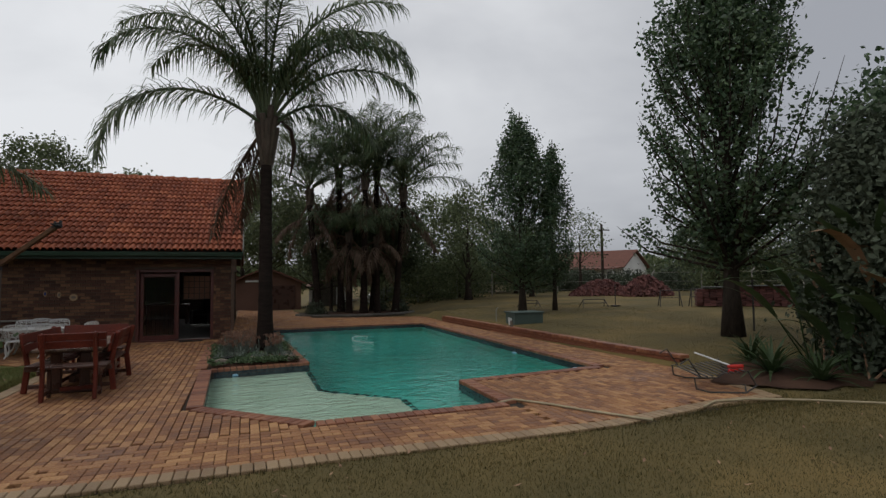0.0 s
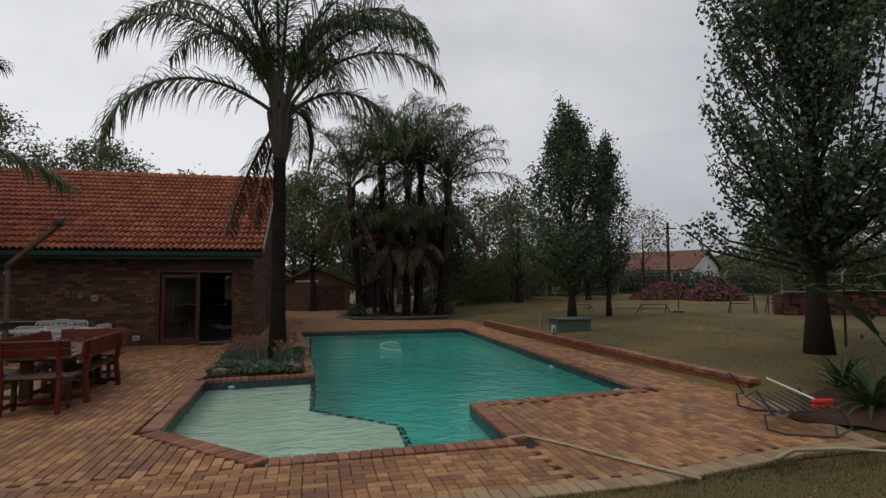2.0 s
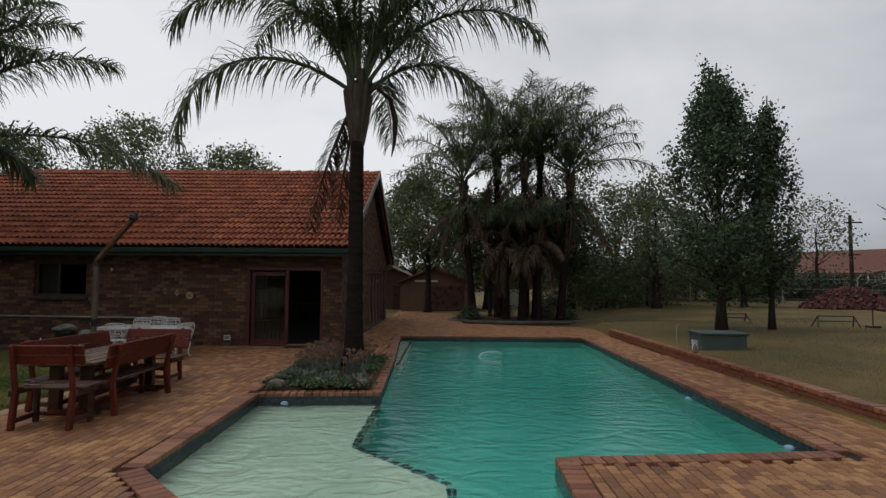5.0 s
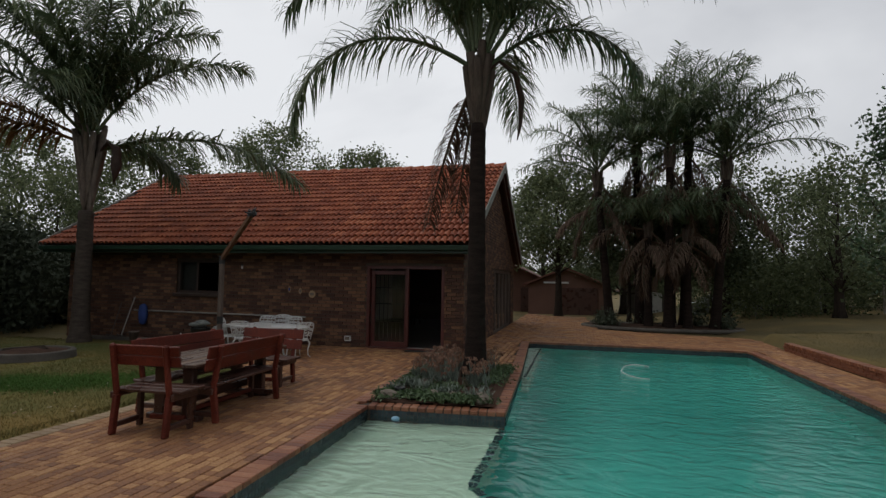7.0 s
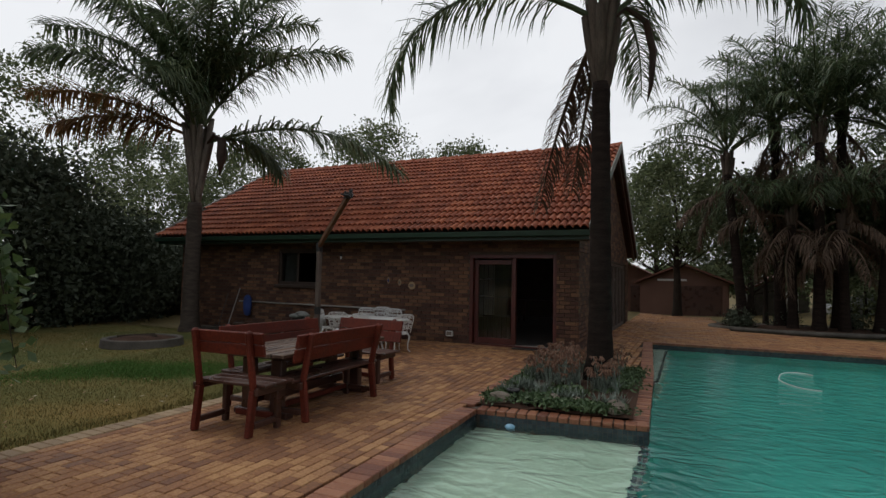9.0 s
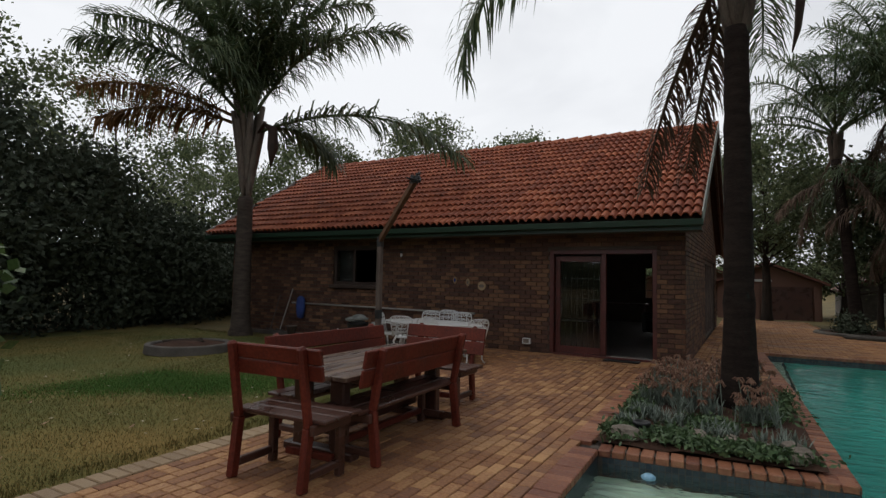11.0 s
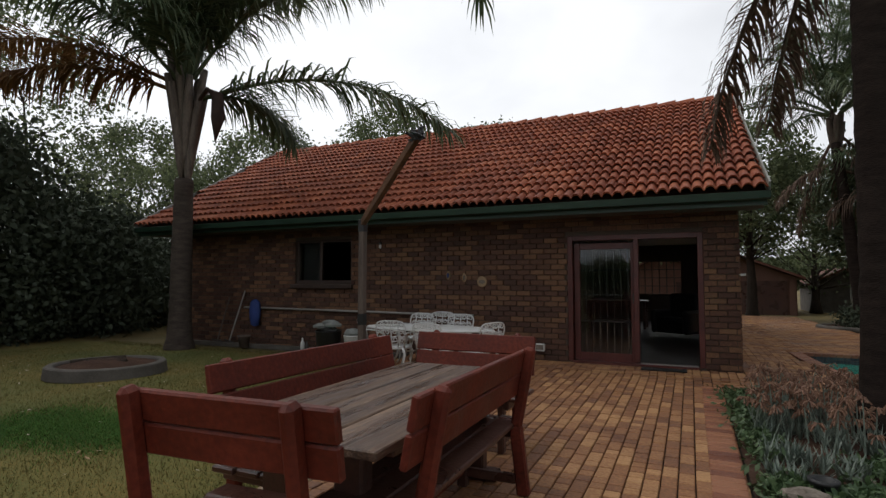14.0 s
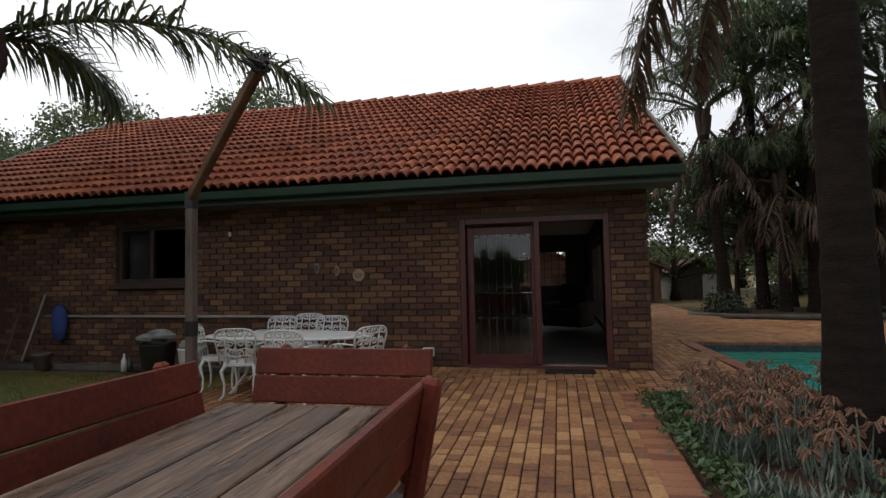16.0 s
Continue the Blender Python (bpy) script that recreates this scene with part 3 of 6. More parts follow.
# sliding door
def leaf_door(x0, x1, y, parent_name, label):
    door = thing(parent_name, ((x0 + x1) / 2, y, DOOR[2]), label, "door", kind="structure")
    w, h = x1 - x0, DOOR[3] - DOOR[2] - 0.12
    for sx in (-1, 1):
        part("stile", Shape().box((sx * (w / 2 - 0.045), 0, h / 2), (0.09, 0.045, h), None, 0.006), m_frame, door)
    part("top_rail", Shape().box((0, 0, h - 0.05), (w - 0.18, 0.04, 0.10), None, 0.006), m_frame, door)
    part("bottom_rail", Shape().box((0, 0, 0.07), (w - 0.18, 0.04, 0.14), None, 0.006), m_frame, door)
    pane = part("pane", Shape().box((0, 0, h / 2 + 0.02), (w - 0.18, 0.006, h - 0.22)), m_glass, door)
    pane.visible_shadow = False
    return door


d1 = leaf_door(-2.76, -1.80, FACADE + 0.13, "door_1", "closed glazed leaf of the red wooden sliding door")
part("handle", Shape().box((0.43, -0.03, 1.0), (0.025, 0.03, 0.16), None, 0.006), m_metal, d1, "dull metal handle")
frame_1 = thing("door_frame", (0, 0, 0), "dark red varnished frame of the open sliding door", "door frame", kind="structure")
for x in (DOOR[0] + 0.04, DOOR[1] - 0.04):
    part("jamb", Shape().box((x, FACADE + 0.07, (DOOR[2] + DOOR[3]) / 2), (0.08, 0.12, DOOR[3] - DOOR[2]), None, 0.006), m_frame, frame_1)
part("head", Shape().box(((DOOR[0] + DOOR[1]) / 2, FACADE + 0.07, DOOR[3] - 0.04), (DOOR[1] - DOOR[0] - 0.16, 0.12, 0.08), None, 0.006), m_frame, frame_1)
part("sill", Shape().box(((DOOR[0] + DOOR[1]) / 2, FACADE + 0.06, DOOR[2] - 0.01), (DOOR[1] - DOOR[0] - 0.16, 0.2, 0.04), None, 0.006), m_frame, frame_1)
part("track", Shape().box((-1.36, FACADE + 0.03, DOOR[2] + 0.016), (0.8, 0.025, 0.012)), m_pipe, frame_1, "bright aluminium track")
part("mullion", Shape().box((-1.80, FACADE + 0.055, 1.08), (0.075, 0.09, 1.9), None, 0.006), m_frame, frame_1)
gate = thing("security_gate", (-2.28, FACADE + 0.30, 0.10), "black steel sliding security gate behind the glass door", "gate")
for i in range(9):
    part("bar", Shape().tube([(-0.44 + i * 0.11, 0, 0.02), (-0.44 + i * 0.11, 0, 1.92)], 0.008, 6), m_black, gate)
for z in (0.04, 0.62, 1.05, 1.45, 1.9):
    part("rail", Shape().box((0, 0, z), (0.92, 0.02, 0.025)), m_black, gate)
part("mat", Shape().box((-1.42, 16.78, 0.09), (0.62, 0.20, 0.02), None, 0.008), m_black)
bpy.data.objects["mat"].name = "door_mat"
tagged(bpy.data.objects["door_mat"], "thin dark rubber mat before the open door", "mat")

# window
win = thing("window_1", ((WIN[0] + WIN[1]) / 2, FACADE + 0.08, WIN[2]), "dark wooden window with one open side", "window", kind="structure")
w, h = WIN[1] - WIN[0], WIN[3] - WIN[2]
for x in (-w / 2 + 0.03, -0.08, w / 2 - 0.03):
    part("post", Shape().box((x, 0, h / 2), (0.06, 0.07, h), None, 0.005), m_winframe, win)
for z in (0.03, h - 0.03):
    part("rail", Shape().box((0, 0, z), (w - 0.12, 0.06, 0.06), None, 0.005), m_winframe, win)
pane = part("pane", Shape().box((-0.38, 0, h / 2), (0.56, 0.006, h - 0.12)), m_glass, win)
pane.visible_shadow = False
part("curtain", Shape().box((-0.38, 0.12, h / 2), (0.5, 0.02, h - 0.1)), m_black, win, "dark hanging curtain")
part("window_sill", Shape().box((0, -0.115, -0.06), (w + 0.1, 0.14, 0.075), None, 0.008), m_winframe, win, "dark sloping sill")
# glazed wooden doors in the gable wall
gd = thing("window_2", (EAST - 0.1, (GDOOR[0] + GDOOR[1]) / 2, 0.02), "tall varnished timber windows in the gable wall", "window", kind="structure")
gl = GDOOR[1] - GDOOR[0]
for i in range(6):
    part("post", Shape().box((0, -gl / 2 + 0.04 + i * (gl - 0.08) / 5, 1.05), (0.1, 0.08, 2.1), None, 0.006), m_post, gd)
for z in (0.05, 2.05):
    part("rail", Shape().box((0.002, 0, z), (0.09, gl - 0.08, 0.09), None, 0.006), m_post, gd)
gp = part("pane", Shape().box((0, 0, 1.05), (0.006, gl - 0.1, 1.9)), m_glass, gd)
gp.visible_shadow = False
nw = thing("window_3", ((NWIN[0] + NWIN[1]) / 2, NORTH - 0.1, NWIN[2]), "barred rear window of the garden room", "window", kind="structure")
for i in range(7):
    part("bar", Shape().box((-0.65 + i * 1.3 / 6, 0, 0.525), (0.025, 0.02, 1.05)), m_black, nw)
for i in range(5):
    part("bar", Shape().box((0, 0.022, 0.0 + i * 0.262), (1.3, 0.02, 0.022)), m_black, nw)

# roof: deck, fascia, gutters, bargeboards, then tiles
roof = thing("roof", (0, 0, 0), "orange clay tile roof with low pitch over the brick outbuilding", "roof", kind="structure")
deck = Shape()
for y0, z0, y1, z1 in ((EAVE_Y, EAVE_Z, RIDGE_Y, RIDGE_Z), (BACK_Y, BACK_Z, RIDGE_Y, RIDGE_Z)):
    q = [(west_end(y0) + 0.02, y0, z0 - 0.05), (ROOF_E - 0.02, y0, z0 - 0.05), (ROOF_E - 0.02, y1, z1 - 0.05), (west_end(5.5 + EAVE_Y) + 0.02, y1, z1 - 0.05)]
    deck.add(q + [(x, y, z - 0.05) for x, y, z in q], [(0, 1, 2, 3), (7, 6, 5, 4), (0, 4, 5, 1), (1, 5, 6, 2), (2, 6, 7, 3), (3, 7, 4, 0)])
part("roof_deck", deck, m_underlay, roof)
part("soffit", Shape().box(((ROOF_E - 12.38) / 2, (EAVE_Y + FACADE) / 2 + 0.04, 2.40), (12.26, FACADE - EAVE_Y - 0.02, 0.02)), m_soffit, roof)
part("fascia", Shape().box(((ROOF_E - 12.38) / 2, EAVE_Y + 0.045, 2.475), (12.28, 0.03, 0.20), None, 0.004), m_green, roof, "dark green painted fascia")
gut = Shape()
gp = [(0.0, 0.055), (-0.02, 0.0), (-0.05, -0.05), (-0.09, -0.06), (-0.125, -0.045), (-0.14, 0.05), (-0.13, 0.055), (-0.115, -0.03), (-0.085, -0.045), (-0.055, -0.038), (-0.03, 0.01), (-0.015, 0.05)]
n = len(gp)
gut.add([(x, EAVE_Y + 0.03 + a, 2.50 + b) for x in (-12.36, ROOF_E + 0.02) for a, b in gp], [(i, (i + 1) % n, n + (i + 1) % n, n + i) for i in range(n)] + [tuple(range(n)), tuple(range(2 * n - 1, n - 1, -1))])
part("gutter", gut, m_green, roof, "dark green half round gutter")
for y0, z0 in ((EAVE_Y - 0.05, EAVE_Z), (BACK_Y, BACK_Z)):
    part("bargeboard", Shape().beam((ROOF_E + 0.012, y0, z0 - 0.02), (ROOF_E + 0.012, RIDGE_Y, RIDGE_Z - 0.02), 0.024, 0.2, 0.004), m_bargeboard, roof, "weathered pale bargeboard")
    part("bargeboard", Shape().beam((west_end(y0) - 0.012, y0, z0 - 0.02), (west_end(22) - 0.012, RIDGE_Y, RIDGE_Z - 0.02), 0.024, 0.18, 0.004), m_bargeboard, roof, "weathered pale bargeboard")
part("under_beam", Shape().beam((ROOF_E - 0.12, BACK_Y - 0.1, BACK_Z - 0.15), (ROOF_E - 0.12, RIDGE_Y, RIDGE_Z - 0.15), 0.06, 0.16), m_darkwood, roof)

SLOPE = math.hypot(RIDGE_Y - EAVE_Y, RIDGE_Z - EAVE_Z)
PITCH = math.atan2(RIDGE_Z - EAVE_Z, RIDGE_Y - EAVE_Y)
TW, ROWS_N = 0.30, 17
GAUGE = (SLOPE + 0.02) / ROWS_N


def tile_shape(m=None, cut=1.0):
    """A double roll tile lying in its own plane: x across, y up the slope."""
    prof = [(0.0, 0.0), (0.012, 0.026), (0.035, 0.050), (0.066, 0.058), (0.097, 0.050), (0.119, 0.026), (0.130, 0.0), (0.15, -0.006), (0.162, 0.026), (0.185, 0.050), (0.216, 0.058), (0.247, 0.050), (0.269, 0.026), (0.280, 0.0), (0.302, -0.006)]
    s = Shape()
    vs, k = [], len(prof)
    for y, dz in ((0.0, 0.045), (GAUGE + 0.03, -0.006)):
        vs += [(x, y, z + dz) for x, z in prof]
    vs += [(x, 0.0, z + 0.045) for x, z in prof] + [(x, 0.006, z + 0.018) for x, z in prof]
    fs = [(i, i + 1, k + i + 1, k + i) for i in range(k - 1)] + [(3 * k + i, 3 * k + i + 1, 2 * k + i + 1, 2 * k + i) for i in range(k - 1)]
    return s.add([(m or Matrix()) @ Vector(v) for v in vs], fs)


tile_me = tile_shape().mesh("roof_tile", True)
tile_me.materials.append(m_tile)
tile_far, near_tiles = Shape(), []
rng = random.Random(9)
for side in (0, 1):
    for r in range(ROWS_N):
        y = EAVE_Y - 0.06 + r * GAUGE * math.cos(PITCH)
        z = EAVE_Z - 0.02 + r * GAUGE * math.sin(PITCH)
        x = ROOF_E - TW - 0.005
        while x > west_end(y) - 0.02:
            m = Matrix.Translation((x, y, z + rng.uniform(-0.003, 0.003))) @ Matrix.Rotation(PITCH + rng.uniform(-0.008, 0.008), 4, "X") @ Matrix.Rotation(rng.uniform(-0.008, 0.008), 4, "Z")
            if side:
                m = Matrix.Translation((0, 2 * RIDGE_Y, 0)) @ Matrix.Diagonal((1, -1, 1, 1)) @ m
                tile_far.add(*(lambda q: (q.v, [f[::-1] for f in q.f]))(tile_shape(m)))
            elif r < 12 and x > ROOF_E - 0.30 * 25.5:
                near_tiles.append(m)
            else:
                t = tile_shape(m)
                tile_far.add(t.v, t.f)
            x -= TW
part("tiles", tile_far, m_tile_far, roof, kind="stuff", smooth=True)
x = ROOF_E
while x > west_end(22) + 0.1:
    cap = Shape()
    vs = [(xx, RIDGE_Y + rr * math.cos(a), RIDGE_Z - 0.055 + rr * math.sin(a)) for xx, rr in ((x + 0.02, 0.165), (x - 0.4, 0.120)) for a in [math.pi * i / 8 for i in range(9)]]
    cap.add(vs, [(i, i + 1, 10 + i, 9 + i) for i in range(8)] + [tuple(range(9))[::-1], tuple(range(9, 18))])
    part("ridge_tile", cap, m_tile_far, roof, smooth=False)
    x -= 0.40

# ---- picnic set ----
def bench(at, length, turn, height=0.96, label="", lean=0.10, board=0.150, seat=0.455, legs=None):
    """A backrest bench, its back along local x at y = 0, sitting towards +y. board: height of each back board."""
    b = thing("garden_bench", pose(at[0], at[1], at[2], 0, 0, turn), label, "bench", "benches round the picnic table")
    half = length / 2
    for x in legs or (-half + 0.17, half - 0.17):
        sx = -1 if x < 0 else 1
        leg = Shape()
        leg.beam((x, -0.02, 0.0), (x, 0.03, 0.44), 0.055, 0.085, 0.012, (0, 1, 0))
        leg.beam((x, 0.028, 0.43), (x, 0.03 - lean, height + 0.015), 0.055, 0.075, 0.018, (0, 1, 0))
        part("back_leg", leg, m_redwood, b)
        part("front_leg", Shape().box((x, 0.40, (seat - 0.045) / 2), (0.055, 0.075, seat - 0.045), None, 0.01), m_darkwood, b)
        part("foot_rail", Shape().box((x, 0.20, 0.10), (0.05, 0.34, 0.06), None, 0.01), m_darkwood, b)
        part("seat_bearer", Shape().box((x + sx * 0.05, 0.22, seat - 0.072), (0.04, 0.44, 0.075), None, 0.008), m_darkwood, b)
    part("stretcher", Shape().box((0, 0.40, 0.115), (length - 0.4, 0.045, 0.06), None, 0.01), m_redwood, b)
    br = random.Random(int(length * 100))
    for i, (w, y) in enumerate(((0.145, 0.112), (0.145, 0.265), (0.13, 0.412))):
        s = Shape().box((br.uniform(-0.01, 0.01), y, seat - 0.017 + br.uniform(-0.002, 0.002)), (length - 0.02 * (i % 2), w, 0.034), None, 0.008)
        part("seat_plank", s, m_darkwood, b, "wet dark seat plank")
    for k in (0, 1):
        z = height - board * (k + 0.5) - 0.004 * k
        y = 0.075 - lean * (z - 0.43) / (height - 0.43)
        m = Matrix.Translation((0, y, z)) @ Matrix.Rotation(math.atan2(lean, height - 0.43), 4, "X") @ Matrix.Rotation(br.uniform(-0.004, 0.004), 4, "Y")
        part("back_board", Shape().box((0, 0, 0), (length, 0.034, board), m, 0.007), m_redwood, b, "red stained back board")
    return b


bench((-2.42, 9.58, 0), 0.87, 3, 1.0, "short red stained wooden bench at the table end, wet seat", board=0.112, seat=0.50, legs=(-0.375, 0.295))
bench((-2.83, 12.83, 0.004), 1.13, 180, 0.89, "short red stained wooden bench by the white chairs", board=0.160)
bench((-2.045, 10.98, 0), 1.74, 91, 0.930, "long red stained wooden bench with dark wet seat", board=0.145)
bench((-3.26, 11.17, 0), 1.79, -91, 0.94, "long red stained wooden bench beside the lawn")

table = thing("picnic_table", pose(-2.63, 11.08, 0, 0, 0, 1), "weathered grey plank picnic table with dark trestles", "table")
rng = random.Random(3)
for i in range(6):
    part("table_plank", Shape().box((-0.40 + i * 0.16, rng.uniform(-0.012, 0.012), 0.703 + rng.uniform(-0.003, 0.003)), (0.152, 2.12, 0.04), None, 0.006), m_greywood, table)
for sy in (-1, 1):
    part("cleat", Shape().box((0, sy * 0.78, 0.655), (0.86, 0.09, 0.055), None, 0.008), m_darkwood, table)
    part("leg", Shape().box((-0.20, sy * 0.78, 0.345), (0.15, 0.10, 0.57), None, 0.012), m_darkwood, table)
    part("leg", Shape().box((0.20, sy * 0.78, 0.345), (0.15, 0.10, 0.57), None, 0.012), m_darkwood, table)
    part("foot", Shape().box((0, sy * 0.78, 0.035), (0.75, 0.12, 0.07), None, 0.012), m_darkwood, table)
part("beam", Shape().box((0, 0, 0.20), (0.09, 1.44, 0.11), None, 0.01), m_darkwood, table)


# ---- white cast garden set ----
def scroll(s, c, r, a0, turns, normal_y, rad=0.008, n=14):
    pts = []
    for i in range(n + 1):
        a = a0 + turns * 2 * math.pi * i / n
        rr = r * (1 - 0.6 * i / n)
        pts.append((c[0] + rr * math.cos(a), normal_y(c[1] + rr * math.sin(a)), c[1] + rr * math.sin(a)))
    s.tube(pts, rad, 5)


def garden_chair():
    ch = thing("garden_chair", (0, 0, 0), "white enamelled cast metal chair with scrollwork back", "chair", "white garden chairs")

    def lean(z):
        return -0.20 - 0.22 * (z - 0.42)

    back = Shape()
    out = []
    for i in range(17):
        a = math.pi * i / 16
        x, z = 0.222 * math.copysign(abs(math.cos(a)) ** 0.55, math.cos(a)), 0.70 + 0.125 * abs(math.sin(a)) ** 0.6
        out.append((x, lean(z), z))
    out = [(0.185, lean(0.42), 0.42)] + out + [(-0.185, lean(0.42), 0.42)]
    back.tube(out, 0.011, 6)
    for x in (-0.11, 0.0, 0.11):
        back.tube([(x * 0.85, lean(0.43), 0.43), (x * 1.05, lean(0.62), 0.62), (x, lean(0.82 - abs(x) * 0.1), 0.82 - abs(x) * 0.1)], 0.009, 5)
    for z in (0.50, 0.58, 0.66, 0.74):
        back.tube([(-0.195, lean(z), z), (-0.1, lean(z + 0.02), z + 0.02), (0, lean(z), z), (0.1, lean(z + 0.02), z + 0.02), (0.195, lean(z), z)], 0.008, 5)
    for x in (-0.145, -0.05, 0.05, 0.145):
        for z in (0.54, 0.66, 0.77):
            scroll(back, (x * (1.1 if z > 0.7 else 1), z), 0.042, 0.5 if x < 0 else 2.6, 1.2 if x < 0 else -1.2, lean)
    part("backrest", back, m_white, ch, smooth=True)
    seat = Shape()
    rim_pts = [(0.215 * math.cos(2 * math.pi * i / 20), 0.215 * math.sin(2 * math.pi * i / 20), 0.42) for i in range(21)]
    seat.tube(rim_pts, 0.013, 6)
    for k in range(-3, 4):
        o = k * 0.055
        q = math.sqrt(0.215 ** 2 - o * o)
        seat.tube([(o, -q, 0.42), (o, q, 0.42)], 0.009, 5)
        seat.tube([(-q, o, 0.421), (q, o, 0.421)], 0.009, 5)
    seat.lathe([(0.225, 0.39), (0.228, 0.412), (0.216, 0.412), (0.214, 0.39)], 20)
    part("seat", seat, m_white, ch, smooth=True)
    for sx in (-1, 1):
        arm = Shape()
        arm.tube([(sx * 0.195, lean(0.63), 0.63), (sx * 0.25, -0.1, 0.645), (sx * 0.255, 0.05, 0.63), (sx * 0.225, 0.12, 0.56), (sx * 0.205, 0.08, 0.43)], 0.011, 6)
        part("arm", arm, m_white, ch, smooth=True)
        for sy in (-1, 1):
            leg = Shape()
            leg.tube([(sx * 0.15, sy * 0.15, 0.41), (sx * 0.185, sy * 0.185, 0.33), (sx * 0.16, sy * 0.16, 0.18), (sx * 0.165, sy * 0.165, 0.06), (sx * 0.20, sy * 0.20, 0.008)], [0.022, 0.02, 0.014, 0.012, 0.015], 7)
            part("leg", leg, m_white, ch, smooth=True)
    return ch


TX, TY, TZ = -4.60, 15.50, 0.0
first = garden_chair()
spots = [(-5.40, 15.40, -70), (-4.92, 15.12, 10), (-4.22, 14.98, -4), (-5.16, 16.10, 176), (-4.92, 16.46, 182), (-4.42, 16.10, 184), (-3.68, 15.22, 62)]
first.matrix_basis = pose(spots[0][0], spots[0][1], patio_z(*spots[0][:2]), 0, 0, spots[0][2]) @ Matrix.Diagonal((0.98, 0.98, 0.93, 1))
for x, y, a in spots[1:]:
    copy_thing(first, pose(x, y, patio_z(x, y), 0, 0, a))
wt = thing("garden_table", (TX, TY, TZ), "white enamelled oval cast metal garden table", "table")
part("tabletop", Shape().lathe([(0.0, 0.655), (0.93, 0.655), (0.985, 0.66), (1.0, 0.672), (0.99, 0.684), (0.95, 0.69), (0.0, 0.69)], 40, sx=1.03, sy=0.46), m_white, wt, smooth=False)
for sx in (-1, 1):
    for sy in (-1, 1):
        part("leg", Shape().tube([(sx * 0.5, sy * 0.12, 0.655), (sx * 0.42, sy * 0.10, 0.5), (sx * 0.46, sy * 0.14, 0.25), (sx * 0.60, sy * 0.26, 0.02)], [0.026, 0.02, 0.018, 0.022], 8), m_white, wt, smooth=True)
part("stretcher", Shape().tube([(-0.44, 0.0, 0.3), (0, 0, 0.36), (0.44, 0, 0.3)], 0.014, 6), m_white, wt, smooth=True)

# ---- post with a leaning beam ----
pergola = thing("timber_post", (-5.06, 14.42, 0.0), "weathered timber post with a broken leaning roof beam", "post")
part("post", Shape().box((0, 0, 1.09), (0.088, 0.088, 2.2), None, 0.01), m_post, pergola)
part("beam", Shape().beam((-0.06, 0.04, 2.12), (1.38, -1.02, 2.98), 0.07, 0.105, 0.012), m_beam, pergola)
tuft = Shape()
tr = random.Random(6)
for i in range(26):
    a, e = tr.uniform(0, 6.283), tr.uniform(0.1, 1.5)
    c = Vector((1.36 + tr.uniform(-0.07, 0.05), -1.0 + tr.uniform(-0.05, 0.05), 2.97 + tr.uniform(-0.06, 0.05)))
    tuft.tube([c, c + Vector((math.cos(a) * math.cos(e), math.sin(a) * math.cos(e), math.sin(e))) * tr.uniform(0.05, 0.13)], [0.032, 0.006], 5)
part("frayed_end", tuft, m_black, pergola, "dark splintered beam end", kind="stuff")
part("strap", Shape().box((0, 0, 2.12), (0.098, 0.098, 0.17), None, 0.008), m_black, pergola, "black steel strap")
part("tar_band", Shape().box((0, 0, 0.86), (0.094, 0.094, 0.16), None, 0.008), m_black, pergola, "dark tarred band")

# ---- along the facade ----
single("wall_pipe", Shape().tube([(-9.7, 16.99, 0.81), (-7.0, 16.99, 0.79), (-4.46, 16.99, 0.775)], 0.022, 8), m_pipe, "thin grey pipe running along the brick wall", "pipe", True)
bag = Shape().lathe([(0.02, 0.0), (0.10, 0.03), (0.13, 0.18), (0.145, 0.36), (0.12, 0.50), (0.06, 0.56), (0.02, 0.57)], 12, sx=1.0, sy=0.55)
single("blue_bag", bag, m_bluebag, "blue fabric bag hanging on the brick wall", "bag", True, m=pose(-9.36, 16.95, 0.42))
for x, tilt, label, name in ((-10.2, 7, "worn garden fork leaning on the brick wall", "garden_fork"), (-9.86, 9, "long handled rake leaning on the brick wall", "garden_rake")):
    tool = thing(name, pose(x, 16.72, 0.03, -13, tilt, 0), label, "garden tool")
    part("handle", Shape().tube([(0, 0, 0.1), (0, 0, 1.02 if tilt == 7 else 1.18)], 0.016, 7), m_pipe if tilt == 9 else m_post, tool)
    part("head", Shape().box((0, 0, 0.09), (0.30, 0.03, 0.025), None, 0.005), m_metal, tool, "rusty metal head")
    for i in range(5):
        part("tine", Shape().tube([(-0.13 + i * 0.065, 0, 0.09), (-0.13 + i * 0.065, -0.02, 0.0)], 0.005, 5), m_metal, tool)
single("low_kerb", Shape().box((-8.6, 16.78, 0.04), (6.0, 0.12, 0.09), None, 0.01), m_concrete, "low concrete kerb along the wall", "kerb", False, "structure")
bucket = thing("white_bucket", (-6.38, 16.15, 0.05), "white plastic bucket filled with cloths", "bucket")
part("body", Shape().lathe([(0.12, 0.0), (0.125, 0.01), (0.15, 0.36), (0.16, 0.37), (0.155, 0.385), (0.14, 0.385), (0.115, 0.02)], 20), m_white, bucket, smooth=True)
part("handle", Shape().tube([(-0.155, 0, 0.34), (-0.12, -0.10, 0.22), (0, -0.17, 0.17), (0.12, -0.10, 0.22), (0.155, 0, 0.34)], 0.005, 5), m_metal, bucket)
part("cloth", Shape().lathe([(0.13, 0.34), (0.15, 0.42), (0.10, 0.49), (0.03, 0.50)], 9), m_cloth, bucket)
bin_ = thing("black_bin", (-6.92, 16.2, 0.05), "black rubbish tub heaped with grey cloths", "bin")
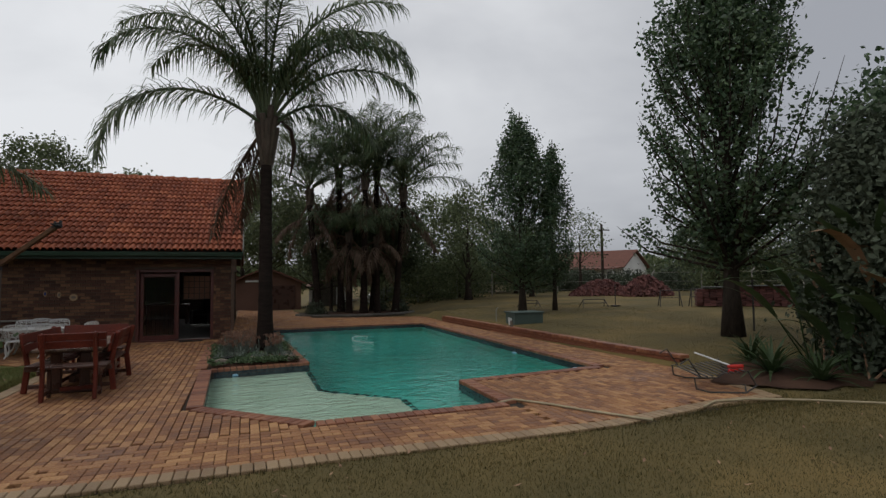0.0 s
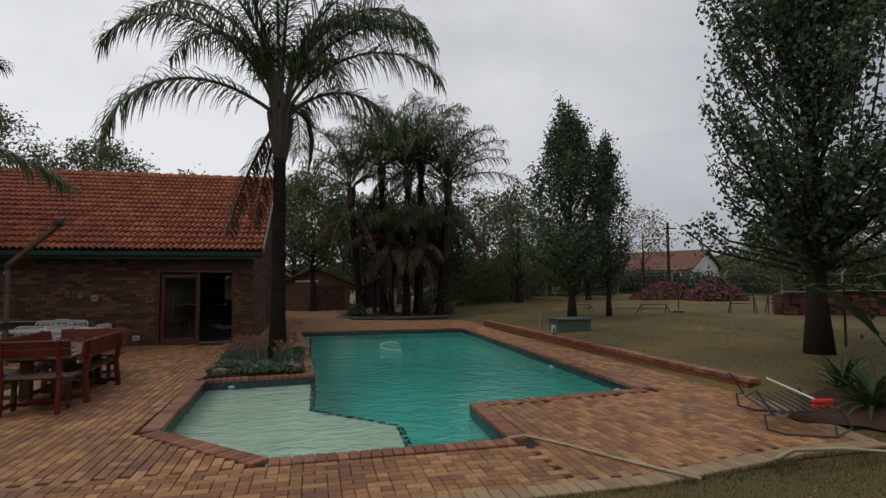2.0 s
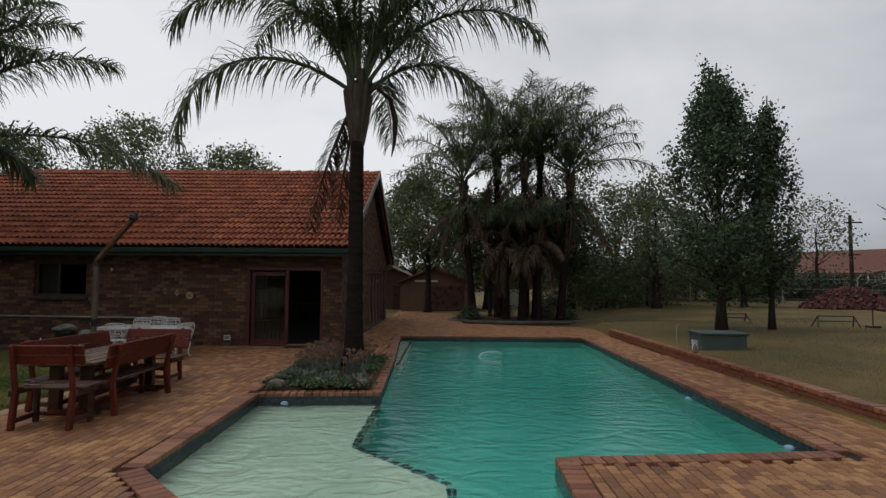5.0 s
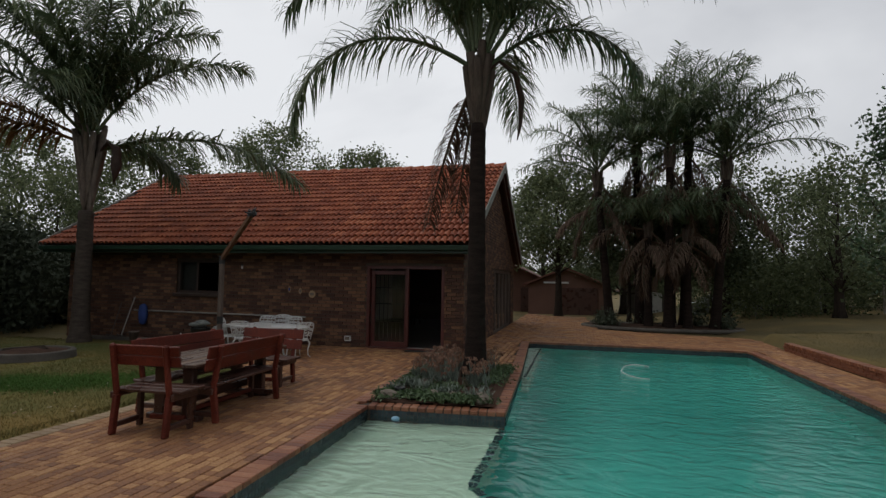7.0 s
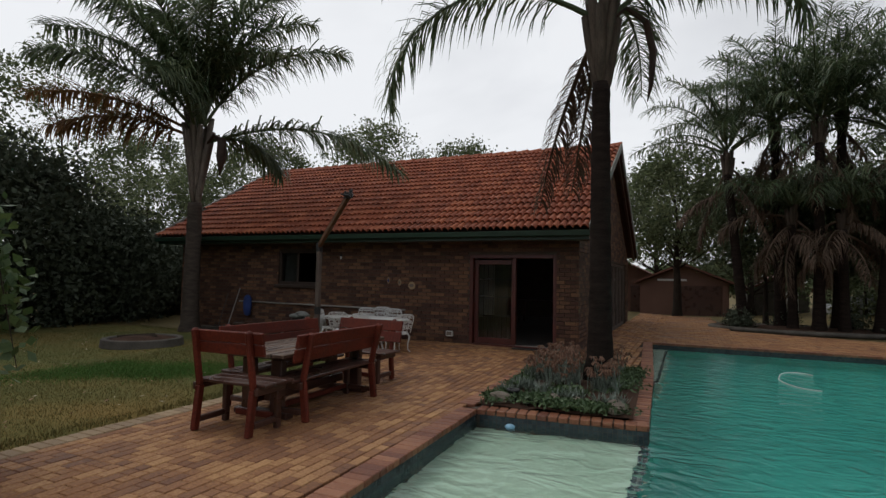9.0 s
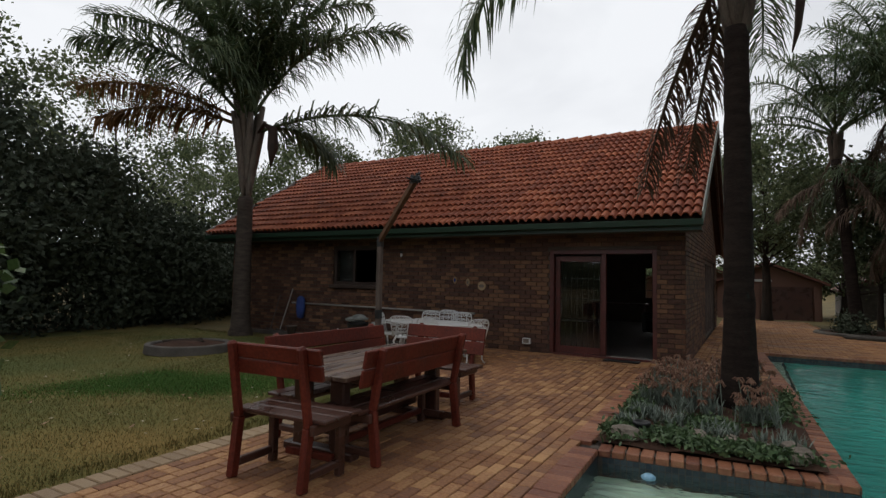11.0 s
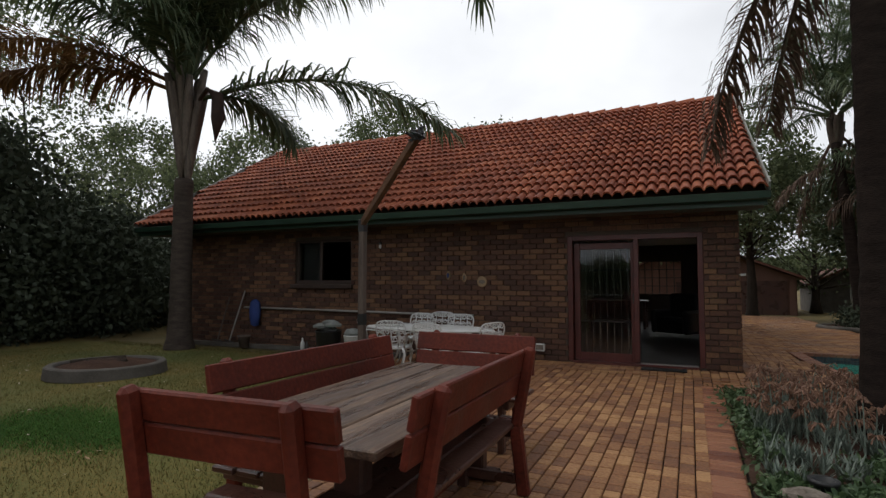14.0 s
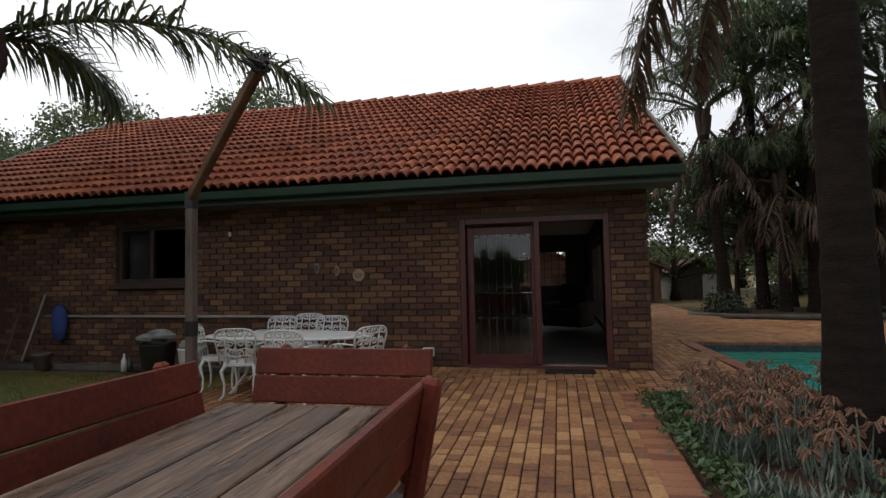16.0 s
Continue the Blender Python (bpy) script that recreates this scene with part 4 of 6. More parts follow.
part("body", Shape().lathe([(0.17, 0.0), (0.19, 0.02), (0.23, 0.42), (0.245, 0.44), (0.22, 0.44), (0.18, 0.03)], 18), m_black, bin_, smooth=True)
rng = random.Random(8)
for i in range(5):
    part("cloth", Shape().lathe([(0.02, 0.0), (0.14, 0.01), (0.15, 0.05), (0.06, 0.09)], 8, (rng.uniform(-0.14, 0.14), rng.uniform(-0.1, 0.1), 0.42 + 0.03 * i), 1.2, 0.8), m_cloth, bin_, "crumpled grey cloth")
pot = single("clay_pot", Shape().lathe([(0.09, 0), (0.12, 0.2), (0.135, 0.21), (0.135, 0.24), (0.115, 0.24), (0.08, 0.04)], 16), m_post, "small dark flower pot by the wall", "pot", True, m=pose(-9.3, 16.6, 0.03))
for x, h in ((-7.78, 0.26), (-7.68, 0.20)):
    single("bottle", Shape().lathe([(0.04, 0), (0.042, h * 0.6), (0.015, h * 0.8), (0.015, h), (0.0, h)], 12), m_white if h > 0.22 else m_metal, "pale bottle standing by the brick wall", "bottle", True, m=pose(x, 16.55, 0.03))
plaque = thing("wall_plaque", pose(-4.31, 17.02, 1.36, 90, 0, 0), "round pale stoneware plaque on the brick wall", "plaque")
part("disc", Shape().lathe([(0.0, 0.0), (0.085, 0.0), (0.095, 0.008), (0.085, 0.016), (0.0, 0.014)], 20), m_edging, plaque)
part("relief", Shape().lathe([(0.04, 0.012), (0.05, 0.022), (0.03, 0.026), (0.0, 0.024)], 12, sx=1.2, sy=0.7), m_stone, plaque)
for x, z, mt, lab in ((-4.95, 1.47, m_bluebag, "small blue and white wall ornament"), (-4.64, 1.43, m_stone, "small grey wall ornament")):
    o = thing("wall_ornament", pose(x, 17.02, z, 90, 0, 0), lab, "ornament", "wall ornaments")
    part("body", Shape().lathe([(0.0, 0.0), (0.05, 0.0), (0.055, 0.01), (0.03, 0.02), (0.0, 0.022)], 12, sx=0.8, sy=1.5), m_edging, o)
    part("patch", Shape().lathe([(0.0, 0.02), (0.03, 0.022), (0.02, 0.03), (0.0, 0.03)], 10, sx=0.8, sy=1.5), mt, o)
sock = thing("power_socket", (-3.30, 17.0, 0.26), "white outdoor socket box low on the brick wall", "socket")
part("box", Shape().box((0, 0, 0.03), (0.16, 0.07, 0.12), None, 0.01), m_white, sock)
part("cover", Shape().box((0, -0.04, 0.035), (0.12, 0.012, 0.08), None, 0.004), m_stone, sock)
lampw = thing("wall_light", (-6.35, 17.0, 2.08), "small pale wall light under the eaves", "light")
part("bracket", Shape().box((0, 0.0, 0.0), (0.05, 0.05, 0.05), None, 0.008), m_black, lampw)
part("bulb", Shape().lathe([(0.012, -0.10), (0.025, -0.08), (0.025, -0.04), (0.015, -0.02)], 10), m_white, lampw, smooth=True)

# ---- fire pit ----
pit = thing("fire_pit", (-8.95, 13.55, -0.02), "round concrete fire pit filled with dark ash", "fire pit")
part("ring", Shape().lathe([(0.66, 0.0), (0.78, 0.0), (0.80, 0.02), (0.78, 0.17), (0.76, 0.185), (0.68, 0.185), (0.66, 0.16), (0.66, 0.0)], 32), m_concrete, pit)
part("ash", Shape().lathe([(0.0, 0.23), (0.3, 0.22), (0.655, 0.15), (0.655, 0.02), (0, 0.02)], 24), m_soil, pit, "dark ash bed")
for i in range(4):
    part("log", Shape().tube([(-0.4 + 0.2 * i, -0.3 + 0.1 * i, 0.19), (-0.1 + 0.15 * i, 0.35 - 0.1 * i, 0.21)], [0.04, 0.03], 7), m_bark, pit)

# ---- poolside things ----
single("hose", Shape().tube([(3.36, 6.98, 0.0), (3.62, 7.02, 0.018), (3.95, 6.55, 0.018), (4.18, 6.10, 0.018), (4.36, 5.80, 0.02), (4.62, 5.35, 0.025)], 0.016, 8), m_hose, "tan garden hose lying across the brick paving", "hose", True)
single("hose", Shape().tube([(5.7, 5.62, 0.03), (6.1, 5.82, 0.02), (6.6, 5.72, 0.03), (7.2, 5.3, 0.05), (8.2, 4.6, 0.05), (9.6, 4.1, 0.06)], 0.016, 8), m_hose, "tan garden hose lying along the lawn edge", "hose", True)
ring_ = Shape().tube([(3.55 + 0.42 * math.cos(a) * (1 if a > 3 else 0.9), 16.9 + 0.95 * math.sin(a), WATER + 0.012) for a in [0.9 + i * 0.33 for i in range(13)]], 0.012, 7)
single("pool_hose", ring_, m_white, "white pool cleaner hose floating in a curve", "hose", True)
net = thing("pool_cleaner", (2.62, 7.55, -0.6), "dark pool cleaner lying under water", "pool cleaner")
part("head", Shape().lathe([(0.0, 0), (0.12, 0.02), (0.14, 0.08), (0.05, 0.13), (0, 0.13)], 14, sx=1.2, sy=0.8), m_black, net, smooth=True)
part("tube", Shape().tube([(0.1, 0, 0.06), (0.4, 0.05, 0.10), (0.85, 0.12, 0.12)], 0.03, 8), m_black, net)
part("stand", Shape().box((0, 0, -0.5), (0.10, 0.10, 1.0), None, 0.01), m_black, net)
for x, y in ((6.45, 12.2), (-0.05, 11.72), (6.49, 9.6)):
    fl = single("chlorine_float", Shape().lathe([(0.02, -0.03), (0.05, -0.02), (0.06, 0.015), (0.035, 0.035), (0.0, 0.035)], 14), m_float, "small pale blue floating chlorine dispenser", "float", True, m=pose(x - 0.12, y - (0.12 if x < 1 else 0), WATER))

# low brick edging wall along the upper lawn
lw = thing("low_wall", (0, 0, 0), "low red brick retaining edge beside the lawn", "wall", kind="structure")
lw_me = Shape().box((0, 0, 0), (0.222, 0.108, 0.07), None, 0.006).mesh("brick")
lw_me.materials.append(m_coping)
part("core", Shape().prism([(7.93, 8.3), (8.05, 8.35), (7.78, 21.1), (7.66, 21.1)], -0.1, 0.11), m_mortar, lw)
rng = random.Random(12)
bl = Shape()
for k, z in ((0, 0.035), (1, 0.112)):
    i = 0
    while 8.35 + i * 0.228 < 21.0:
        y = 8.35 + i * 0.228 + (0.11 if k else 0)
        x = 7.955 - 0.0215 * (y - 8.3) + rng.uniform(-0.006, 0.006)
        bl.box((0, 0, 0), (0.112, 0.222, 0.07), Matrix.Translation((x, y, z)) @ Matrix.Rotation(rng.uniform(-0.03, 0.03), 4, "Z"), 0.006)
        i += 1
part("courses", bl, m_coping, lw, kind="stuff")
i = 0
while 8.35 + i * 0.113 < 21.0:
    y = 8.35 + i * 0.113
    x = 7.99 - 0.0215 * (y - 8.3)
    part("brick", lw_me, m_coping, lw).matrix_basis = Matrix.Translation((x, y, 0.19 + rng.uniform(-0.006, 0.006))) @ Matrix.Rotation(rng.uniform(-0.05, 0.05), 4, "Z")
    i += 1

# pump box
pb = thing("pump_box", pose(8.75, 16.1, 0.12, 0, 0, -3), "faded green pool pump housing with lid", "pump box")
part("body", Shape().box((0, 0, 0.23), (1.02, 0.74, 0.46), None, 0.015), m_boxgreen, pb)
part("lid", Shape().box((0, 0, 0.485), (1.10, 0.82, 0.05), None, 0.012), m_boxgreen, pb, "slightly overhanging lid")
single("white_board", Shape().box((0, 0, 0.16), (0.22, 0.025, 0.36), None, 0.005), m_white, "white board leaning on the pump box", "board", m=pose(8.16, 15.9, 0.11, -12, 8, 20))
tp = thing("tap_pipe", (8.25, 17.2, 0.12), "thin grey standpipe with bent tap", "tap")
part("pipe", Shape().tube([(0, 0, 0), (0, 0, 0.55), (0.05, -0.05, 0.6)], 0.018, 8), m_pipe, tp)
single("garden_gnome", Shape().lathe([(0.05, 0.0), (0.06, 0.05), (0.045, 0.1), (0.05, 0.13), (0.03, 0.17), (0.0, 0.22)], 10), m_stone, "small painted garden ornament on the edging", "ornament", True, m=pose(7.86, 15.3, 0.22))

# metal garden bench lying on its back with a broom across it
mb = thing("metal_bench", pose(7.0, 6.75, 0.0, 0, 0, 62), "rusty steel slatted garden seat lying tipped over", "bench")
for i in range(9):
    part("slat", Shape().beam((-0.62, -0.28 + i * 0.075, 0.33 - 0.012 * i), (0.62, -0.28 + i * 0.075, 0.30 - 0.012 * i), 0.035, 0.018, 0.004), m_metal, mb)
for x in (-0.6, 0.6):
    part("hoop", Shape().tube([(x, -0.33, 0.34), (x, -0.45, 0.12), (x, -0.30, 0.012), (x, 0.2, 0.012), (x, 0.40, 0.06), (x, 0.42, 0.22), (x, 0.33, 0.23)], 0.014, 7), m_metal, mb)
    part("leg", Shape().tube([(x, 0.33, 0.23), (x, 0.5, 0.5), (x, 0.62, 0.42)], 0.012, 7), m_metal, mb)
part("wire", Shape().tube([(-0.6, -0.3, 0.012), (0.0, -0.52, 0.012), (0.6, -0.3, 0.012)], 0.01, 6), m_metal, mb)
br = thing("broom", pose(7.02, 6.42, 0.345, 0, 0, -8), "red headed broom with a white pole", "broom")
part("pole", Shape().tube([(0.25, 1.10, 0.06), (0.0, -0.1, 0.02)], 0.014, 8), m_white, br)
part("head", Shape().box((0.0, -0.16, 0.03), (0.26, 0.06, 0.05), None, 0.012), m_red, br, "red broom head")
part("bristles", Shape().box((0.0, -0.16, -0.03), (0.25, 0.05, 0.05), None, 0.01), m_red, br)
dirt = Shape()
pts = [(9.1 + 1.75 * math.cos(2 * math.pi * i / 28) * (1 + 0.12 * math.sin(5 * i)), 6.75 + 1.0 * math.sin(2 * math.pi * i / 28) * (1 + 0.1 * math.cos(3 * i))) for i in range(28)]
dirt.add([(x, y, max(lawn_z(x, y), -0.02) + 0.035) for x, y in pts] + [(9.1, 6.75, 0.12)], [(i, (i + 1) % 28, 28) for i in range(28)])
single("bare_soil", dirt, m_soil, "bare damp soil under the shrubs", "soil", True, "structure")

# ---- inside the garden room ----
desk = thing("side_table", (-2.9, 24.0, 0.09), "dark wooden table inside the garden room", "table")
part("top", Shape().box((0, 0, 0.74), (1.6, 0.8, 0.04), None, 0.008), m_darkwood, desk)
for sx in (-1, 1):
    for sy in (-1, 1):
        part("leg", Shape().box((sx * 0.72, sy * 0.33, 0.36), (0.07, 0.07, 0.72), None, 0.006), m_darkwood, desk)
ch = thing("armchair", pose(-1.35, 21.8, 0.09, 0, 0, 150), "dark upholstered armchair inside the room", "chair")
part("seat", Shape().box((0, 0, 0.28), (0.7, 0.7, 0.34), None, 0.06), m_black, ch)
part("backrest", Shape().box((0, -0.32, 0.62), (0.7, 0.16, 0.75), None, 0.06), m_black, ch)
for sx in (-1, 1):
    part("arm", Shape().box((sx * 0.39, 0, 0.36), (0.13, 0.72, 0.52), None, 0.05), m_black, ch)

# ---- palms ----
def frond_shape(length, e0, bend, rng, pairs=52, leaf=0.62, width=0.034, droop=1.0, twist=0.0, plume=0.5):
    """A feather leaf in the local xz plane, growing from the origin towards +x."""
    s = Shape()
    n = 14
    pts, dirs, p = [], [], Vector((0, 0, 0))
    for i in range(n + 1):
        u = i / n
        a = radians(e0 - bend * u ** 1.35)
        d = Vector((math.cos(a), math.sin(twist * u) * 0.25, math.sin(a))).normalized()
        pts.append(p.copy())
        dirs.append(d)
        p = p + d * length / n
    s.tube(pts, [0.045 * (1 - 0.9 * i / n) + 0.004 for i in range(n + 1)], 5)
    for k in range(pairs):
        u = 0.13 + 0.86 * (k + rng.random() * 0.6) / pairs
        f = u * n
        i = min(int(f), n - 1)
        base = pts[i].lerp(pts[i + 1], f - i)
        d = dirs[i]
        up = Vector((0, 1, 0)).cross(d) * -1
        ln = leaf * (0.45 + 0.75 * math.sin(math.pi * min(1, 0.12 + u * 0.80))) * rng.uniform(0.8, 1.15)
        for side in (-1, 1):
            out = (Vector((0, side, 0)) * rng.uniform(0.5, 1.0) + d * rng.uniform(0.4, 0.9) + up * rng.uniform(-plume, plume)).normalized()
            fall = droop * rng.uniform(0.35, 1.35)
            mid = base + out * ln * 0.3
            low = (out + Vector((0, 0, -0.55)) * fall).normalized()
            end = mid + low * ln * 0.36
            tip = end + (out * 0.45 + Vector((0, 0, -1)) * fall).normalized() * ln * 0.42
            w = out.cross(Vector((0, 0, 1)))
            w = (w.normalized() if w.length > 0.05 else Vector((0, 1, 0))) * width * 0.5
            s.add([base - w * 0.7, base + w * 0.7, mid + w, mid - w, end + w * 0.8, end - w * 0.8, tip], [(0, 1, 2, 3), (3, 2, 4, 5), (5, 4, 6)])
    return s


def palm(x, y, z, neck, r0, r1, fronds, label, seed, crown=1.1, group="", pairs=84, leaf=0.78, lean=(0, 0), boots=11, bark=None, wide=0.034, droop=1.1, plume=0.5, base=None):
    rng = random.Random(seed)
    p = thing("palm_tree", (x, y, z), label, "palm tree", group)
    h = neck - z
    path, rad = [], []
    n = 26
    for i in range(n + 1):
        u = i / n
        path.append((lean[0] * u, lean[1] * u, h * u + (0 if i else -0.1)))
        rad.append((r0 + (r1 - r0) * u + 0.10 * math.exp(-u * 14)) * (1 + 0.025 * math.sin(i * 2.1)) + (0.010 if i % 2 else 0))
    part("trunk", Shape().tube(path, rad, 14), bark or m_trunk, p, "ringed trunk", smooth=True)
    cx, cy = lean
    for i in range(boots):
        a = i * 2.399
        up = 0.45 * crown * (i / boots)
        q = []
        for j in range(6):
            u = j / 5
            rr = r1 * 0.42 + 0.155 * u ** 1.3 * crown - 0.02 * (i / boots)
            q.append((cx + rr * math.cos(a), cy + rr * math.sin(a), h - 0.28 - 0.10 * math.sin(i * 1.9) + up + u * crown))
        part("leaf_base", Shape().tube(q, [0.012 if j == 0 else 0.045 + 0.050 * math.sin(math.pi * (0.1 + 0.75 * j / 5)) for j in range(6)], 7), base or m_boot_dark, p, smooth=True)
    for az, e0, ln, bend, dry, up in fronds:
        sh = frond_shape(ln, e0, bend, rng, pairs, leaf * (0.62 if e0 < 0 else 1), wide, droop=1.8 if dry == 1 else droop, twist=rng.uniform(-1, 1), plume=plume)
        f = part("frond", sh, (m_frond_rust if dry == 2 else m_frond_dry) if dry else m_frond, p, "dry brown frond" if dry else "")
        a = radians(az)
        f.matrix_basis = pose(cx + 0.13 * math.cos(a), cy + 0.13 * math.sin(a), h + up, 0, 0, az)
    return p


P1 = [(192, 32, 4.6, 132, 0, 1.05), (199, 66, 4.6, 138, 0, 1.2), (-24, 62, 4.6, 124, 0, 1.2), (12, 45, 3.4, 125, 0, 1.0),
      (-12, 55, 4.4, 116, 0, 1.1), (128, -38, 3.2, 50, 1, 0.9), (112, -46, 2.7, 42, 1, 0.8), (240, 78, 4.4, 120, 0, 1.3), (285, 80, 4.4, 125, 0, 1.3), (325, 70, 4.6, 128, 0, 1.2), (205, 82, 4.8, 115, 0, 1.35), (0, 78, 4.8, 125, 0, 1.3),
      (60, 70, 4.4, 120, 0, 1.2), (100, 76, 4.4, 118, 0, 1.25), (150, 74, 4.6, 125, 0, 1.2), (168, 76, 4.9, 110, 0, 1.3), (25, 80, 5.0, 100, 0, 1.3), (260, 84, 4.6, 80, 0, 1.35), (80, 40, 3.8, 115, 0, 1.0), (340, 80, 4.9, 105, 0, 1.3)]
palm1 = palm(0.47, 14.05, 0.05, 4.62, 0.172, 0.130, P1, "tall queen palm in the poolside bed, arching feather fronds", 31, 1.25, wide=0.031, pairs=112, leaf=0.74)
pod = Shape().tube([(0.14, -0.1, 5.45), (0.35, 0.1, 5.75), (0.62, 0.4, 5.62), (0.72, 0.6, 5.2), (0.68, 0.75, 4.72), (0.62, 0.8, 4.45)], [0.02, 0.03, 0.055, 0.065, 0.04, 0.008], 7)
part("seed_sheath", pod, m_pod, palm1, "hanging woody seed sheath", smooth=True)
P2 = [(33, 60, 4.7, 80, 0, 2.1), (20, 17, 5.7, 62, 0, 1.6), (60, 20, 2.5, 95, 0, 1.7), (204, 26, 5.4, 34, 2, 1.95), (196, 56, 5.4, 62, 0, 2.2), (215, 20, 3.6, 50, 2, 1.8),
      (180, 78, 5.0, 62, 0, 2.3), (150, 70, 4.6, 80, 0, 2.1), (120, 76, 4.8, 75, 0, 2.2), (80, 74, 4.8, 80, 0, 2.2), (50, 78, 5.0, 75, 0, 2.3), (0, 74, 4.6, 85, 0, 2.2), (140, 86, 4.8, 50, 0, 2.3), (310, 85, 4.8, 55, 0, 2.3),
      (330, 72, 4.4, 85, 0, 2.2), (290, 74, 4.6, 85, 0, 2.2), (250, 72, 4.6, 80, 0, 2.2), (222, 72, 5.2, 66, 0, 2.3), (300, 40, 3.4, 75, 0, 1.9), (236, 48, 4.2, 70, 0, 2.0), (15, 82, 5.0, 55, 0, 2.3)]
palm2 = palm(-10.45, 16.02, -0.05, 3.45, 0.215, 0.175, P2, "queen palm on the lawn by the brick wall, one brown frond", 32, 2.0, bark=m_trunk_grey, leaf=0.82, wide=0.046, pairs=130, droop=0.85, plume=0.6, boots=13, base=m_boot)
part("seed_sheath", Shape().tube([(0.2, -0.05, 4.9), (0.6, 0.0, 5.3), (0.82, 0.05, 5.15), (0.84, 0.05, 4.7), (0.80, 0.04, 4.2)], [0.02, 0.05, 0.12, 0.14, 0.01], 7), m_pod, palm2, "hanging woody seed sheath", smooth=True)

rng = random.Random(77)
clump = [(3.5, 27.6, 5.5, (-0.5, 0.0)), (4.7, 28.3, 6.8, (-0.1, 0.2)), (5.6, 27.0, 6.3, (0.1, 0)), (6.4, 28.4, 7.1, (0.25, 0.1)), (7.3, 27.3, 5.8, (0.5, 0))]
for k, (x, y, neck, ln) in enumerate(clump):
    fr = []
    for i in range(20):
        az = i * 137.5 + rng.uniform(-15, 15)
        e = 84 - 3.2 * i + rng.uniform(-6, 6)
        fr.append((az, e, rng.uniform(3.1, 4.0), rng.uniform(55, 92), 0, 0.9 + 0.03 * (15 - i)))
    for i in range(6):
        fr.append((i * 137.5 + rng.uniform(0, 80), rng.uniform(-62, -20), rng.uniform(1.8, 3.0), rng.uniform(30, 55), 1, 0.25 - 0.22 * i))
    palm(x, y, -0.12, neck, 0.17, 0.13, fr, "queen palm in a dense clump with dry hanging skirt", 50 + k, 0.9, "palm clump", 60, 0.66, ln, 7, wide=0.036, droop=0.65, plume=0.7)
# lower young palms between the trunks
for k, (x, y, neck) in enumerate(((4.9, 27.2, 3.6), (6.3, 27.0, 3.4))):
    fr = [(i * 137.5, 62 - 3.5 * i, rng.uniform(2.3, 3.0), rng.uniform(85, 110), 0, 0.7) for i in range(10)]
    fr += [(i * 137.5 + rng.uniform(30, 110), rng.uniform(-45, 20), rng.uniform(1.6, 2.7), rng.uniform(60, 100), 1, 0.4 - 0.12 * i) for i in range(10)]
    palm(x, y, -0.12, neck, 0.15, 0.12, fr, "lower palm with drooping green and dry fronds", 70 + k, 0.7, "palm clump", 56, 0.70, (0, 0), 6, wide=0.030, droop=0.9, plume=0.6)


# ---- leafy trees ----
def quick_mesh(name, verts, corners):
    """A mesh of separate faces, each with that many corners."""
    me = bpy.data.meshes.new(name)
    n = len(verts)
    me.vertices.add(n)
    me.vertices.foreach_set("co", np.asarray(verts, dtype=np.float32).ravel())
    me.loops.add(n)
    me.loops.foreach_set("vertex_index", np.arange(n, dtype=np.int32))
    me.polygons.add(n // corners)
    me.polygons.foreach_set("loop_start", np.arange(0, n, corners, dtype=np.int32))
    me.update(calc_edges=True)
    return me


def leaves(points, size, rng_np, material, name, parent, label="", long=1.5):
    """Many small bent leaves round the given points."""
    pts = np.asarray(points)
    n = len(pts)
    a = rng_np.normal(size=(n, 3))
    a /= np.linalg.norm(a, axis=1)[:, None]
    b = np.cross(a, rng_np.normal(size=(n, 3)))
    b /= np.linalg.norm(b, axis=1)[:, None] + 1e-9
    s = size * rng_np.uniform(0.6, 1.3, (n, 1))
    quad = np.stack([pts - a * s * long / 2, pts + b * s * 0.45, pts + a * s * long / 2, pts - b * s * 0.45], 1).reshape(-1, 3)
    me = quick_mesh(name, quad, 4)
    me.materials.append(material)
    ob = new(name, me)
    ob.parent = parent
    return tagged(ob, label)


